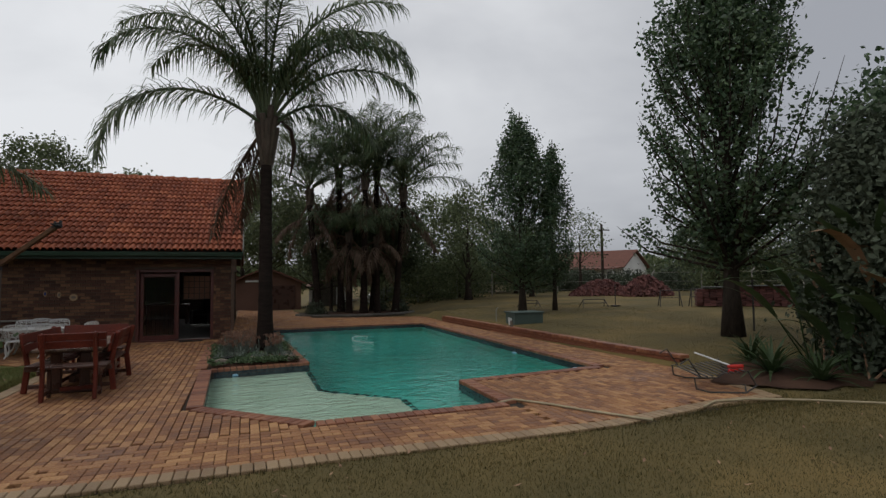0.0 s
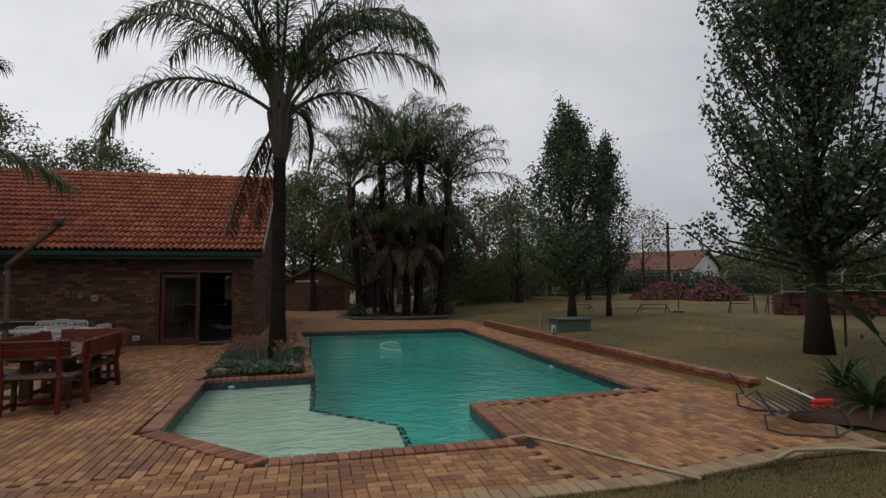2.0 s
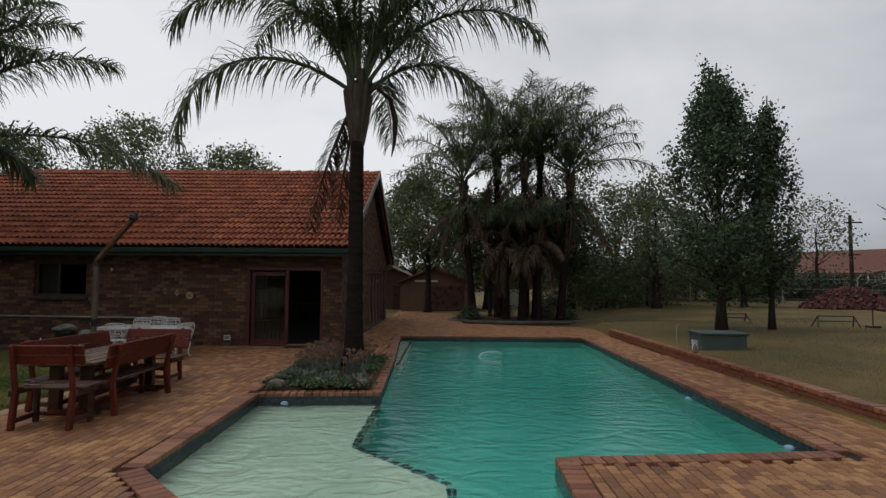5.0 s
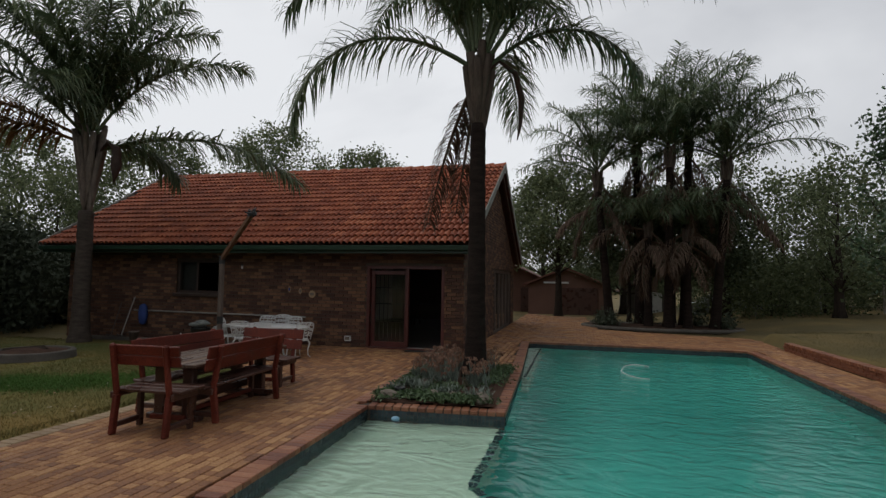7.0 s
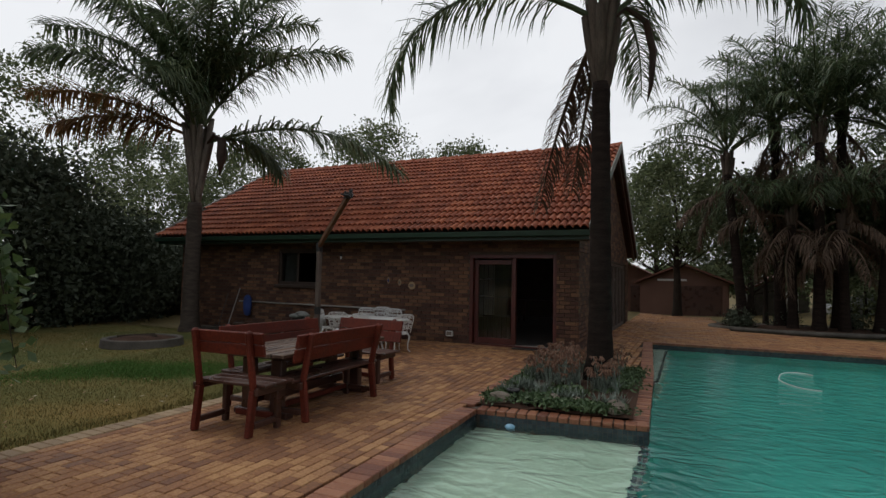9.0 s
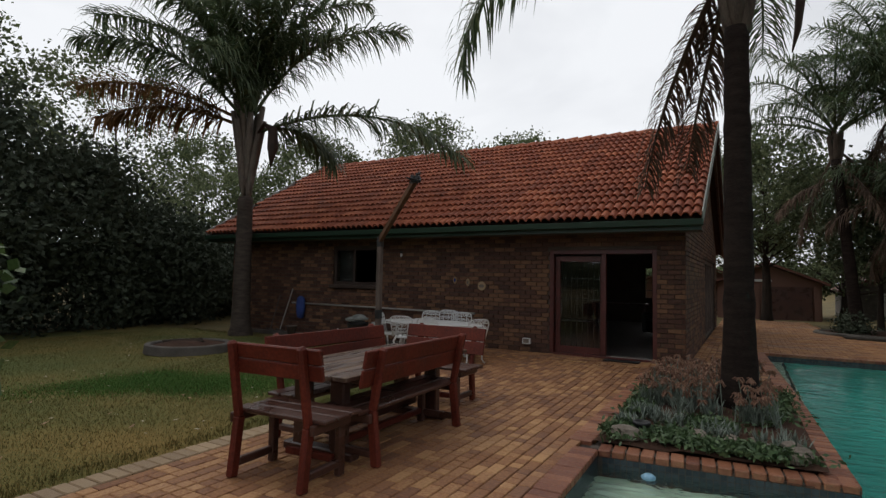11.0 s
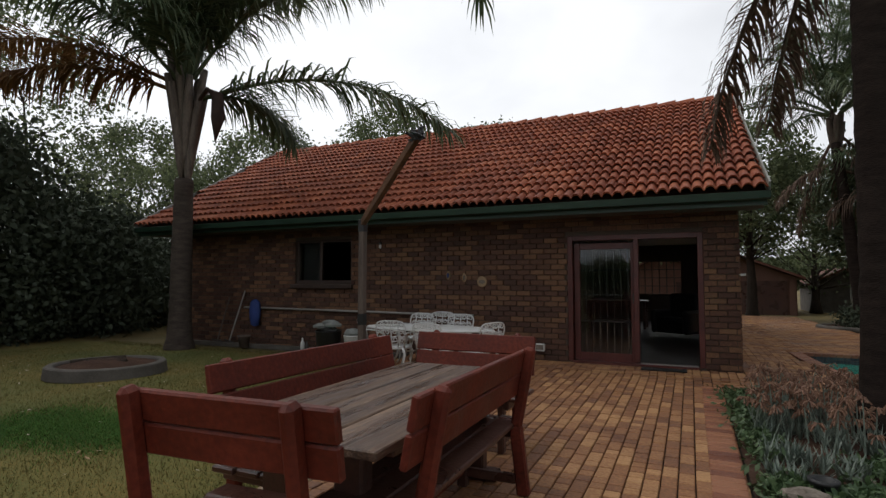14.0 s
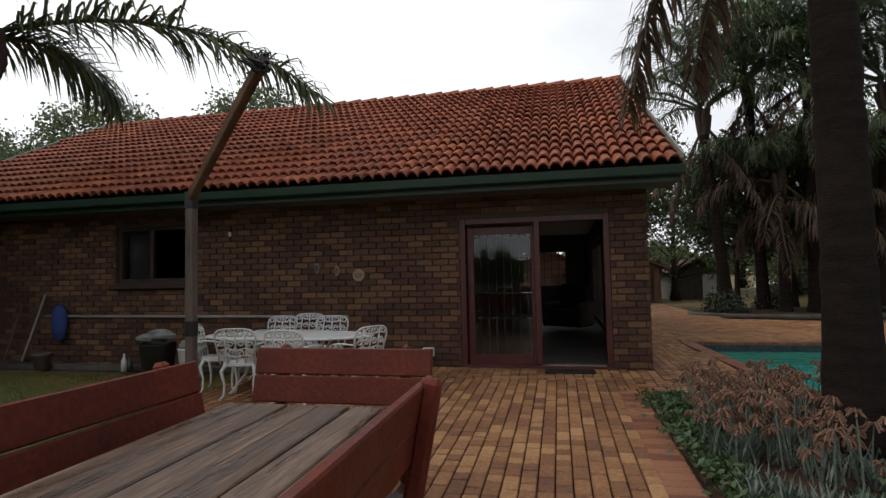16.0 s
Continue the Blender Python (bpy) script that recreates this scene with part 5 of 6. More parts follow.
def tree(x, y, z, h, r, crown_r, lo, n_clumps, per, size, material, label, seed, shape="pear", scatter=0.28, name="tree", group="", twigs=True, cat="tree"):
    """A tapered trunk with limbs, and a crown of leaf clumps at the ends of twigs."""
    rp, rn = random.Random(seed), np.random.default_rng(seed)
    t = thing(name, (x, y, z), label, cat, group)
    trunk = Shape()
    n = 10
    wob = [(0.06 * h * 0.1 * math.sin(i * 1.3 + seed), 0.06 * h * 0.1 * math.cos(i * 1.7 + seed)) for i in range(n + 1)]
    top = h * (0.93 if shape == "pear" else 0.7)
    path = [(wob[i][0] * i / n, wob[i][1] * i / n, top * i / n - (0.1 if i == 0 else 0)) for i in range(n + 1)]
    trunk.tube(path, [r * (1 - 0.93 * i / n) + 0.012 + (0.5 * r if i == 0 else 0) for i in range(n + 1)], 9)
    ends = []
    shoots = n_clumps // 12 if shape == "pear" else 0
    for k in range(shoots):
        v = ((k + rp.random()) / shoots) ** 1.1
        z0 = lo * 0.7 + (h * 0.80 - lo) * v
        rr = crown_r * ((1 - v) ** 0.7 * rp.uniform(0.55, 1.05) + 0.06)
        z1 = z0 + (rr * rp.uniform(0.5, 1.1) + h * rp.uniform(0.14, 0.30)) * (1 if v > 0.3 else rp.uniform(0.15, 0.9))
        a = k * 2.399 + rp.uniform(-0.4, 0.4)
        ca, sa = math.cos(a), math.sin(a)
        s0, m1, e1 = Vector((0, 0, z0)), Vector((0.72 * rr * ca, 0.72 * rr * sa, z0 * 0.55 + z1 * 0.45)), Vector((rr * ca, rr * sa, min(z1, h * (1 - 0.45 * rr / crown_r) * rp.uniform(0.70, 1.0))))
        trunk.tube([s0, m1, e1], [max(0.014, r * 0.25 * (1 - v)), max(0.010, r * 0.13 * (1 - v)), 0.005], 5, False)
        for j in range(12):
            f = (0.06 if v < 0.25 else 0.2) + 0.84 * (j + rp.random() * 0.5) / 12
            q = s0.lerp(m1, f * 2) if f < 0.5 else m1.lerp(e1, f * 2 - 1)
            ends.append(tuple(q))
    for k in range(0 if shoots else n_clumps):
        u = (k + rp.random()) / n_clumps
        v = u
        zz = lo + (h - lo) * v
        env = crown_r * math.sqrt(max(0.03, 1 - (2 * v - 0.85) ** 2 / 1.35))
        a = rp.uniform(0, 2 * math.pi)
        env *= 0.78 + 0.30 * noise.noise((math.cos(a) * 1.7 + seed, math.sin(a) * 1.7, zz * 0.55)) + 0.12
        rr = env * math.sqrt(rp.uniform(0.10 if shape == "pear" else 0.25, 1))
        ends.append((rr * math.cos(a), rr * math.sin(a), zz))
    for k, e in enumerate(ends):
        if shoots or k % (3 if twigs else 9):
            continue
        rr = math.hypot(e[0], e[1])
        start = max(lo * 0.75, e[2] - rr * (1.9 if shape == "pear" else 0.9))
        i = min(n, max(0, start / top * n))
        s0 = (wob[int(i)][0] * i / n, wob[int(i)][1] * i / n, min(start, top))
        m1 = (s0[0] * 0.5 + e[0] * 0.5 + rp.uniform(-0.1, 0.1), s0[1] * 0.5 + e[1] * 0.5, s0[2] * 0.55 + e[2] * 0.45)
        trunk.tube([s0, m1, e], [max(0.012, r * 0.22 * (1 - s0[2] / h)), max(0.009, r * 0.12 * (1 - s0[2] / h)), 0.005], 5, False)
    part("trunk", trunk, m_bark, t, "dark bark trunk and limbs", smooth=True)
    c = np.repeat(np.array(ends), per, 0)
    s = np.array([scatter, scatter, scatter * (1.5 if shape == "pear" else 1.0)])
    leaves(c + rn.normal(size=c.shape) * s, size, rn, material, "crown", t)
    return t


tree(11.6, 10.4, 0.20, 12.4, 0.20, 2.75, 2.3, 2700, 14, 0.085, m_leaf, "tall upright pear tree with glossy dark leaves", 5, "pear", 0.12, cat="pear tree")
tree(10.75, 19.9, 0.32, 9.0, 0.13, 2.15, 1.3, 1250, 18, 0.08, m_leaf, "slender pear tree with upright shoots", 6, "pear", 0.12, cat="pear tree")
tree(12.35, 20.0, 0.34, 7.9, 0.08, 1.05, 1.5, 480, 18, 0.08, m_leaf, "thin pear shoot beside the pear tree", 7, "pear", 0.12, cat="pear tree")

# trees behind the house and round the garden
far_trees = [(-22, 31, 9.8, 4.4), (-16.5, 35, 11.4, 4.4), (-10.8, 36, 9.8, 4.2), (-27, 27, 9.5, 4.6), (-6.8, 39, 8.6, 3.0), (1.2, 33.5, 8.0, 2.8), (9.3, 34, 8.2, 3.4), (12.5, 36, 7.0, 3.4), (13.2, 31.5, 7.0, 2.6), (15.8, 40, 7.2, 3.0), (19, 43, 6.8, 3.0), (-0.2, 43, 9.0, 4.0), (5.2, 44, 8.5, 4.2), (9.5, 46, 8.0, 4.0)]
for k, (x, y, h, cr) in enumerate(far_trees):
    tree(x, y, -0.3 if x < 9 else 0.3, h, 0.22, cr, 3.3 if -3 < x < 4 else 1.6, 100 if x > 8 else 150 if x > -3 else 230, 48 if x > 8 else 76, 0.125, m_leaf_far, "spreading olive green garden tree behind the roofs" if y < 38 else "far olive green tree", 100 + k, "round", 0.33, group="background trees", twigs=True)
for k, (x, y, h, cr) in enumerate([(18, 32, 4.6, 2.0), (20.5, 39, 5.0, 2.2), (25.6, 37.5, 6.4, 2.2), (30, 28, 5.5, 2.6), (34, 24, 6.5, 3.4), (30, 17, 6.0, 3.2), (36, 32, 6.5, 3.2), (27, 12, 7.0, 3.4), (22, 8.5, 7.5, 3.0), (46, 46, 6, 4)]):
    tree(x, y, 0.4, h, 0.16, cr, 3.2 if k == 2 else 0.9 if k else 1.6, 70 if k == 2 else 170, 30 if k == 2 else 50, 0.112, m_leaf_far, "loose green boundary tree behind the dry lawn", 140 + k, "round", 0.36, group="boundary trees", twigs=True)
for k, (x, y) in enumerate([(9.5, 38), (12, 39), (14.5, 40), (17, 41), (20, 42), (11, 33), (14, 35), (22.5, 40), (33, 30), (34, 22), (33, 15)]):
    tree(x, y, 0.2, 2.9 + 0.5 * math.sin(k * 2.1), 0.08, 1.9, 0.15, 120, 50, 0.10, m_leaf_far, "dense boundary shrub along the fence", 170 + k, "round", 0.45, name="shrub", group="boundary shrubs", twigs=False, cat="shrub")

# leafy trees grown up inside the palm clump
for k, (x, y, h, cr) in enumerate([(4.4, 29.8, 5.6, 1.9), (6.3, 30.2, 5.9, 2.0), (8.0, 29.6, 5.7, 1.5)]):
    tree(x, y, -0.15, h, 0.10, cr, 2.3, 150, 50, 0.12, m_leaf_clump, "dark leafy tree grown up among the palm trunks", 160 + k, "round", 0.34, group="clump trees", twigs=True)

# low shrubs between the brick heaps and the neighbouring house
for k, (x, y) in enumerate([(25.5, 44), (28.5, 42), (31.5, 39.5), (34, 36.5), (36.5, 33), (38, 29), (39, 25), (39, 20), (38, 15), (36, 10), (33, 5)]):
    tree(x, y, 0.4, (1.5 if k < 4 else 3.6) + 0.3 * math.sin(k * 2.3), 0.05, 2.3, 0.1, 120, 55, 0.12, m_leaf_dark, "dark low shrub beyond the boundary fence", 600 + k, "round", 0.42, name="shrub", group="boundary shrubs", twigs=False, cat="shrub")
# woods in the distance, all round
rn = np.random.default_rng(12)
q = rn.uniform(0, 2 * math.pi, 60000)
rad = rn.uniform(85, 105, 60000)
hh = np.array([4.6 + 2.2 * noise.noise((math.cos(a) * 14, math.sin(a) * 14, 0)) + 1.2 * noise.noise((math.cos(a) * 50, math.sin(a) * 50, 3)) for a in q])
woods = leaves(np.stack([rad * np.cos(q) + 5, rad * np.sin(q) + 12, hh * rn.uniform(0, 1, 60000) ** 0.7], 1), 0.9, rn, m_leaf_far, "far_woods", None, "distant olive green woods round the plots", 1.2)
tagged(woods, category="woods", kind="stuff")

# dark thicket left of the fire pit
for k, (x, y, h, cr) in enumerate([(-14.6, 9.5, 5.2, 2.1), (-15.2, 12.2, 5.6, 2.3), (-15.6, 14.8, 4.6, 2.2), (-16.0, 17.4, 3.2, 1.9), (-13.2, 6.6, 5.0, 2.0), (-17.5, 20.0, 2.7, 2.0), (-11.5, 4.0, 5.0, 2.0), (-15.4, 22.5, 2.3, 1.5), (-9.5, 2.0, 4.5, 1.8)]):
    tree(x, y, -0.05, h, 0.14, cr, 0.2, 260, 75, 0.105, m_leaf_dark, "dense dark evergreen shrub shading the lawn edge", 200 + k, "round", 0.36, name="shrub", group="dark hedge", twigs=False, cat="shrub")
for k, (x, y, h, cr) in enumerate([(-18.5, 12.5, 9.0, 3.0), (-19, 17.5, 9.6, 3.4), (-17.0, 7.5, 8.4, 2.8), (-22, 25, 6.4, 2.8)]):
    tree(x, y, -0.05, h, 0.16, cr, 3.0, 115, 72, 0.10, m_leaf_far, "open crowned tree rising above the dark hedge", 230 + k, "round", 0.24, group="hedge trees", twigs=True)

# vine bush at the patio corner, its sprays hanging over
rn = np.random.default_rng(3)
vine = thing("vine_bush", (-3.52, 7.42, -0.03), "leafy vine bush hanging over the lawn edge", "bush")
stems, cl = Shape(), []
rp = random.Random(15)
for k in range(46):
    a = rp.uniform(0, 2 * math.pi)
    rr = rp.uniform(0.25, 0.98)
    top = rp.uniform(1.55, 2.2)
    e = (rr * math.cos(a), rr * math.sin(a), rp.uniform(0.55, 1.5))
    mid = (e[0] * 0.75, e[1] * 0.75, top)
    stems.tube([(e[0] * 0.1, e[1] * 0.1, -0.02), (e[0] * 0.3, e[1] * 0.3, top * 0.75), mid, e], [0.018, 0.012, 0.008, 0.003], 5)
    for j in range(9):
        u = j / 8
        cl.append((mid[0] * (1 - u) + e[0] * u, mid[1] * (1 - u) + e[1] * u, mid[2] * (1 - u) + e[2] * u))
part("branchwork", stems, m_bark, vine)
c = np.repeat(np.array(cl), 7, 0)
leaves(c + rn.normal(size=c.shape) * 0.08, 0.085, rn, m_vine, "leaves", vine, long=1.2)


# ---- broad leaved shrubs at the far end of the paving ----
def paddle_leaf(s, base, az, elev, stalk, blade, width, rng, bend=45):
    a = radians(az)
    fwd = Vector((math.cos(a), math.sin(a), 0))
    side = Vector((-math.sin(a), math.cos(a), 0))
    p, pts = Vector(base), []
    n = 9
    for i in range(n + 1):
        u = i / n
        e = radians(elev - bend * max(0, u - 0.35) ** 1.2 * 2)
        pts.append(p.copy())
        p = p + (fwd * math.cos(e) + Vector((0, 0, math.sin(e)))) * (stalk + blade) / n
    s.tube(pts[:5], [0.022, 0.02, 0.017, 0.014, 0.01], 5)
    k0 = 4
    rows = []
    for i in range(k0, n + 1):
        u = (i - k0) / (n - k0)
        w = width * math.sin(math.pi * min(0.98, 0.08 + 0.9 * u)) ** 0.7
        rows.append((pts[i] - side * w + Vector((0, 0, 0.10 * w)), pts[i], pts[i] + side * w + Vector((0, 0, 0.10 * w))))
    k = len(s.v)
    for r in rows:
        s.v += [tuple(q) for q in r]
    for i in range(len(rows) - 1):
        for j in (0, 1):
            s.f.append((k + i * 3 + j, k + i * 3 + j + 1, k + i * 3 + j + 4, k + i * 3 + j + 3))


def strelitzia(x, y, z, count, height, label, seed):
    rp = random.Random(seed)
    t = thing("strelitzia", (x, y, z), label, "shrub", "broad leaved shrubs")
    for i in range(count):
        az = i * 137.5 + rp.uniform(-20, 20)
        el = rp.uniform(48, 86)
        s = Shape()
        st = height * rp.uniform(0.45, 0.75)
        paddle_leaf(s, (0.25 * math.cos(i), 0.25 * math.sin(i * 1.7), 0), az, el, st, height * rp.uniform(0.4, 0.55), rp.uniform(0.085, 0.14), rp, rp.uniform(30, 75))
        dry = i % 7 == 3
        part("leaf", s, m_paddle_dry if dry else m_paddle, t, "withered brown leaf" if dry else "")
    return t


for k, (x, y, c, h) in enumerate([(10.2, 7.2, 14, 2.2), (10.5, 6.2, 22, 3.2), (11.0, 7.2, 20, 2.9), (10.2, 5.5, 20, 2.3), (11.4, 6.2, 24, 3.2), (9.8, 6.2, 12, 1.5)]):
    strelitzia(x, y, max(0, lawn_z(x, y)), c, h, "tall strelitzia with broad dark leaves, some withered", 300 + k)


def rosette(x, y, z, count, ln, label, seed, material, width=0.05, name="yucca"):
    rp = random.Random(seed)
    t = thing(name, (x, y, z), label, "plant", "strap leaved plants")
    for i in range(count):
        s = Shape()
        a = i * 2.399
        el = radians(rp.uniform(15, 82))
        l = ln * rp.uniform(0.7, 1.1)
        pts = []
        p = Vector((0.05 * math.cos(a), 0.05 * math.sin(a), 0.02))
        for j in range(5):
            e = el - radians(16 * j)
            pts.append(p.copy())
            p = p + Vector((math.cos(a) * math.cos(e), math.sin(a) * math.cos(e), math.sin(e))) * l / 4
        side = Vector((-math.sin(a), math.cos(a), 0))
        vs = []
        for j, q in enumerate(pts):
            w = width * (1, 1.15, 0.95, 0.6, 0.06)[j] / 2
            vs += [q - side * w, q + Vector((0, 0, -0.25 * w)), q + side * w]
        s.add(vs, [(3 * j + c, 3 * j + c + 1, 3 * j + c + 4, 3 * j + c + 3) for j in range(4) for c in (0, 1)])
        part("leaf", s, material, t)
    return t


rosette(8.55, 6.9, 0.06, 46, 0.85, "green strap leaved lily clump", 401, m_paddle, 0.055, "lily_clump")
rosette(8.75, 6.2, 0.03, 40, 0.75, "green strap leaved lily clump", 402, m_paddle, 0.05, "lily_clump")
rosette(9.0, 7.7, 0.12, 36, 0.7, "green strap leaved lily clump", 403, m_paddle, 0.05, "lily_clump")
tree(10.9, 6.5, 0.1, 4.3, 0.05, 1.35, 0.1, 420, 46, 0.085, m_leaf_dark, "dense green shrub among the broad leaved plants", 262, "round", 0.24, name="shrub", cat="shrub")
tree(10.5, 5.9, 0.05, 3.6, 0.05, 1.15, 0.1, 300, 46, 0.085, m_leaf_dark, "dense dark shrub between the broad leaved plants", 263, "round", 0.24, name="shrub", cat="shrub")
tree(12.4, 6.4, 0.1, 5.6, 0.12, 1.8, 0.6, 330, 44, 0.10, m_leaf, "leafy shrub tree behind the broad leaved shrubs", 260, "round", 0.30, cat="tree")
tree(14.6, 8.6, 0.2, 6.2, 0.12, 1.7, 2.8, 110, 26, 0.07, m_leaf, "open feathery tree beyond the shrubs", 261, "round", 0.26, cat="tree")

# ---- poolside bed ----
rp = random.Random(41)


def succulent(name, x, y, z, count, ln, spread_r, material, label, group, wide=0.018):
    t = thing(name, (x, y, z), label, "plant", group)
    s = Shape()
    for i in range(count):
        r0, a0 = spread_r * math.sqrt(rp.random()), rp.uniform(0, 6.283)
        bx, by = r0 * math.cos(a0), r0 * math.sin(a0)
        for j in range(rp.randint(6, 9)):
            a = rp.uniform(0, 6.283)
            el = radians(rp.uniform(42, 86))
            l = ln * rp.uniform(0.6, 1.15)
            d = Vector((math.cos(a) * math.cos(el), math.sin(a) * math.cos(el), math.sin(el)))
            side = Vector((-math.sin(a), math.cos(a), 0)) * wide
            b = Vector((bx, by, 0.0))
            m1 = b + d * l * 0.55
            tp = m1 + (d + Vector((math.cos(a) * 0.25, math.sin(a) * 0.25, 0.1))).normalized() * l * 0.45
            nrm = d.cross(side).normalized() * wide * 0.5
            s.add([b - side * 0.6, b + side * 0.6, m1 + side, m1 - side, tp, m1 - nrm], [(0, 1, 2, 3), (3, 2, 4), (0, 5, 1), (3, 4, 5), (2, 5, 4)])
    part("foliage", s, material, t)
    return t


def flower_stalk(parent, x, y, h):
    s = Shape()
    lean = (rp.uniform(-0.10, 0.10), rp.uniform(-0.10, 0.10))
    s.tube([(x, y, 0.02), (x + lean[0] * 0.5, y + lean[1] * 0.5, h * 0.6), (x + lean[0], y + lean[1], h)], [0.007, 0.005, 0.004], 5)
    part("stalk", s, m_aloe, parent)
    f = Shape()
    for j in range(13):
        a = rp.uniform(0, 6.283)
        ln = rp.uniform(0.012, 0.04)
        top = Vector((x + lean[0], y + lean[1], h))
        out = top + Vector((math.cos(a) * rp.uniform(0.015, 0.045), math.sin(a) * rp.uniform(0.015, 0.045), rp.uniform(-0.03, 0.014)))
        f.tube([top, out, out + Vector((math.cos(a) * 0.02, math.sin(a) * 0.02, -ln))], [0.003, 0.006, 0.007], 4)
    part("flower_head", f, m_flower, parent, "drooping faded salmon flowers")


for k, (x, y, r, n) in enumerate([(-0.15, 14.1, 0.30, 26), (0.05, 13.4, 0.26, 22), (-0.1, 14.8, 0.30, 24), (0.45, 14.8, 0.26, 20), (-0.35, 13.7, 0.22, 18), (0.65, 13.3, 0.2, 16)]):
    t = succulent("cotyledon_plant", x, y, 0.05, n, 0.25, r, m_aloe, "grey green succulent clump with faded salmon flowers", "flowering succulents", 0.007)
    for j in range(52 if k in (0, 2, 3) else 26):
        flower_stalk(t, rp.uniform(-r, r) * 1.1, rp.uniform(-r, r) * 1.1, rp.uniform(0.22, 0.46))
for k, (x, y, r, n) in enumerate([(-0.42, 13.05, 0.18, 26), (-0.15, 12.75, 0.2, 26), (-0.5, 12.5, 0.14, 16), (0.3, 12.6, 0.2, 18), (0.8, 12.5, 0.2, 18)]):
    succulent("grey_succulent", x, y, 0.04, n, 0.17, r, m_aloe, "low pale grey succulent tuft at the bed edge", "grey succulents", 0.007)
for k, (x, y, rx, ry) in enumerate([(-0.42, 15.25, 0.30, 0.38), (-0.52, 14.3, 0.20, 0.55), (-0.05, 12.25, 0.28, 0.2), (0.75, 13.9, 0.26, 0.5), (0.7, 12.15, 0.3, 0.16), (0.85, 14.9, 0.18, 0.4), (0.2, 12.9, 0.25, 0.2), (-0.55, 13.4, 0.12, 0.5), (-0.5, 12.2, 0.15, 0.25), (0.35, 12.1, 0.35, 0.12)]):
    t = thing("ground_cover", (x, y, 0.05), "dense green creeping ground cover mat", "plant", "ground cover")
    n = 1100
    q = rn.normal(size=(n, 3)) * np.array([rx * 0.55, ry * 0.55, 0.02]) + np.array([0, 0, 0.045])
    leaves(q, 0.032, rn, m_cover, "foliage", t, long=2.0)
for k in range(26):
    x, y = rp.uniform(-0.6, 1.0), rp.uniform(11.98, 12.7)
    if k > 18:
        x, y = rp.uniform(-0.62, -0.3), rp.uniform(12.0, 14.0)
    r = rp.uniform(0.035, 0.085) if k % 6 else rp.uniform(0.10, 0.15)
    st = Shape().lathe([(0.3 * r, -0.5 * r), (0.9 * r, -0.25 * r), (r, 0.1 * r), (0.75 * r, 0.45 * r), (0.3 * r, 0.62 * r)], 7, (0, 0, 0), rp.uniform(0.9, 1.4), rp.uniform(0.7, 1.0))
    st.v = [(a * (1 + 0.12 * math.sin(5 * b)), b * (1 + 0.1 * math.sin(7 * a)), c) for a, b, c in st.v]
    single("garden_stone", st, m_stone, "pale rounded stone in the flower bed", "stone", False, m=pose(x, y, 0.05 + 0.2 * r, 0, 0, rp.uniform(0, 360)), group="bed stones")
single("flower_pot", Shape().lathe([(0.05, 0), (0.075, 0.10), (0.085, 0.105), (0.085, 0.125), (0.06, 0.125), (0.05, 0.03)], 16), m_black, "small dark upturned pot in the flower bed", "pot", True, m=pose(-0.33, 12.25, 0.05))


# ---- grass blades ----
def blades(name, boxes, material, label, height, seed, wide=0.006):
    r = np.random.default_rng(seed)
    allv = []
    for x0, x1, y0, y1, n in boxes:
        x, y = r.uniform(x0, x1, n), r.uniform(y0, y1, n)
        z = np.array([lawn_z(a, b) + 0.03 * noise.noise((a * 0.5, b * 0.5, 0)) for a, b in zip(x, y)])
        if name == "lawn_blades":
            z = z + 0.022
        keep = np.array([not inside(a, b, OUTER) for a, b in zip(x, y)])
        x, y, z = x[keep], y[keep], z[keep]
        n = len(x)
        a = r.uniform(0, 6.283, n)
        h = height * r.uniform(0.5, 1.3, n)
        lx, ly = r.normal(0, 0.5, n) * h, r.normal(0, 0.5, n) * h
        w = wide * r.uniform(0.7, 1.4, n)
        v = np.stack([np.stack([x - w * np.cos(a), y - w * np.sin(a), z - 0.012], 1), np.stack([x + w * np.cos(a), y + w * np.sin(a), z - 0.012], 1), np.stack([x + lx, y + ly, z + h], 1)], 1)
        allv.append(v.reshape(-1, 3))
    v = np.concatenate(allv)
    me = quick_mesh(name, v, 3)
    me.materials.append(material)
    return tagged(new(name, me), label, "grass", kind="stuff")


blades("grass_blades", [(-4.5, 9, 2.2, 5.6, 80000), (-9, 13, -2, 2.3, 12000), (8.1, 16, 8, 24, 36000), (5.5, 9, 5.0, 6.2, 5000)], m_blade, "short dry lawn grass blades", 0.030, 1, 0.004)
blades("lawn_blades", [(-7.5, -3.66, 6.5, 13.6, 60000), (-13, -7.5, 7, 16.4, 60000), (-7.5, -5.6, 13.6, 16.6, 9000)], m_bladegreen, "short green lawn grass blades", 0.030, 2, 0.004)
litter = Shape()
for k in range(170):
    x, y = (rp.uniform(-8, -3.8), rp.uniform(7, 14)) if k % 2 else (rp.uniform(-1, 8.5), rp.uniform(2.5, 5.3))
    a = rp.uniform(0, 6.283)
    l = rp.uniform(0.015, 0.04)
    z = lawn_z(x, y) + 0.05
    d, e = Vector((math.cos(a), math.sin(a), 0.25)) * l, Vector((-math.sin(a), math.cos(a), 0.1)) * l * 0.45
    c = Vector((x, y, z))
    litter.add([c - d, c + e, c + d + Vector((0, 0, 0.008)), c - e], [(0, 1, 2, 3)])
single("leaf_litter", litter, m_paddle_dry, "scattered pale fallen leaves on the lawn", "leaves", kind="stuff")

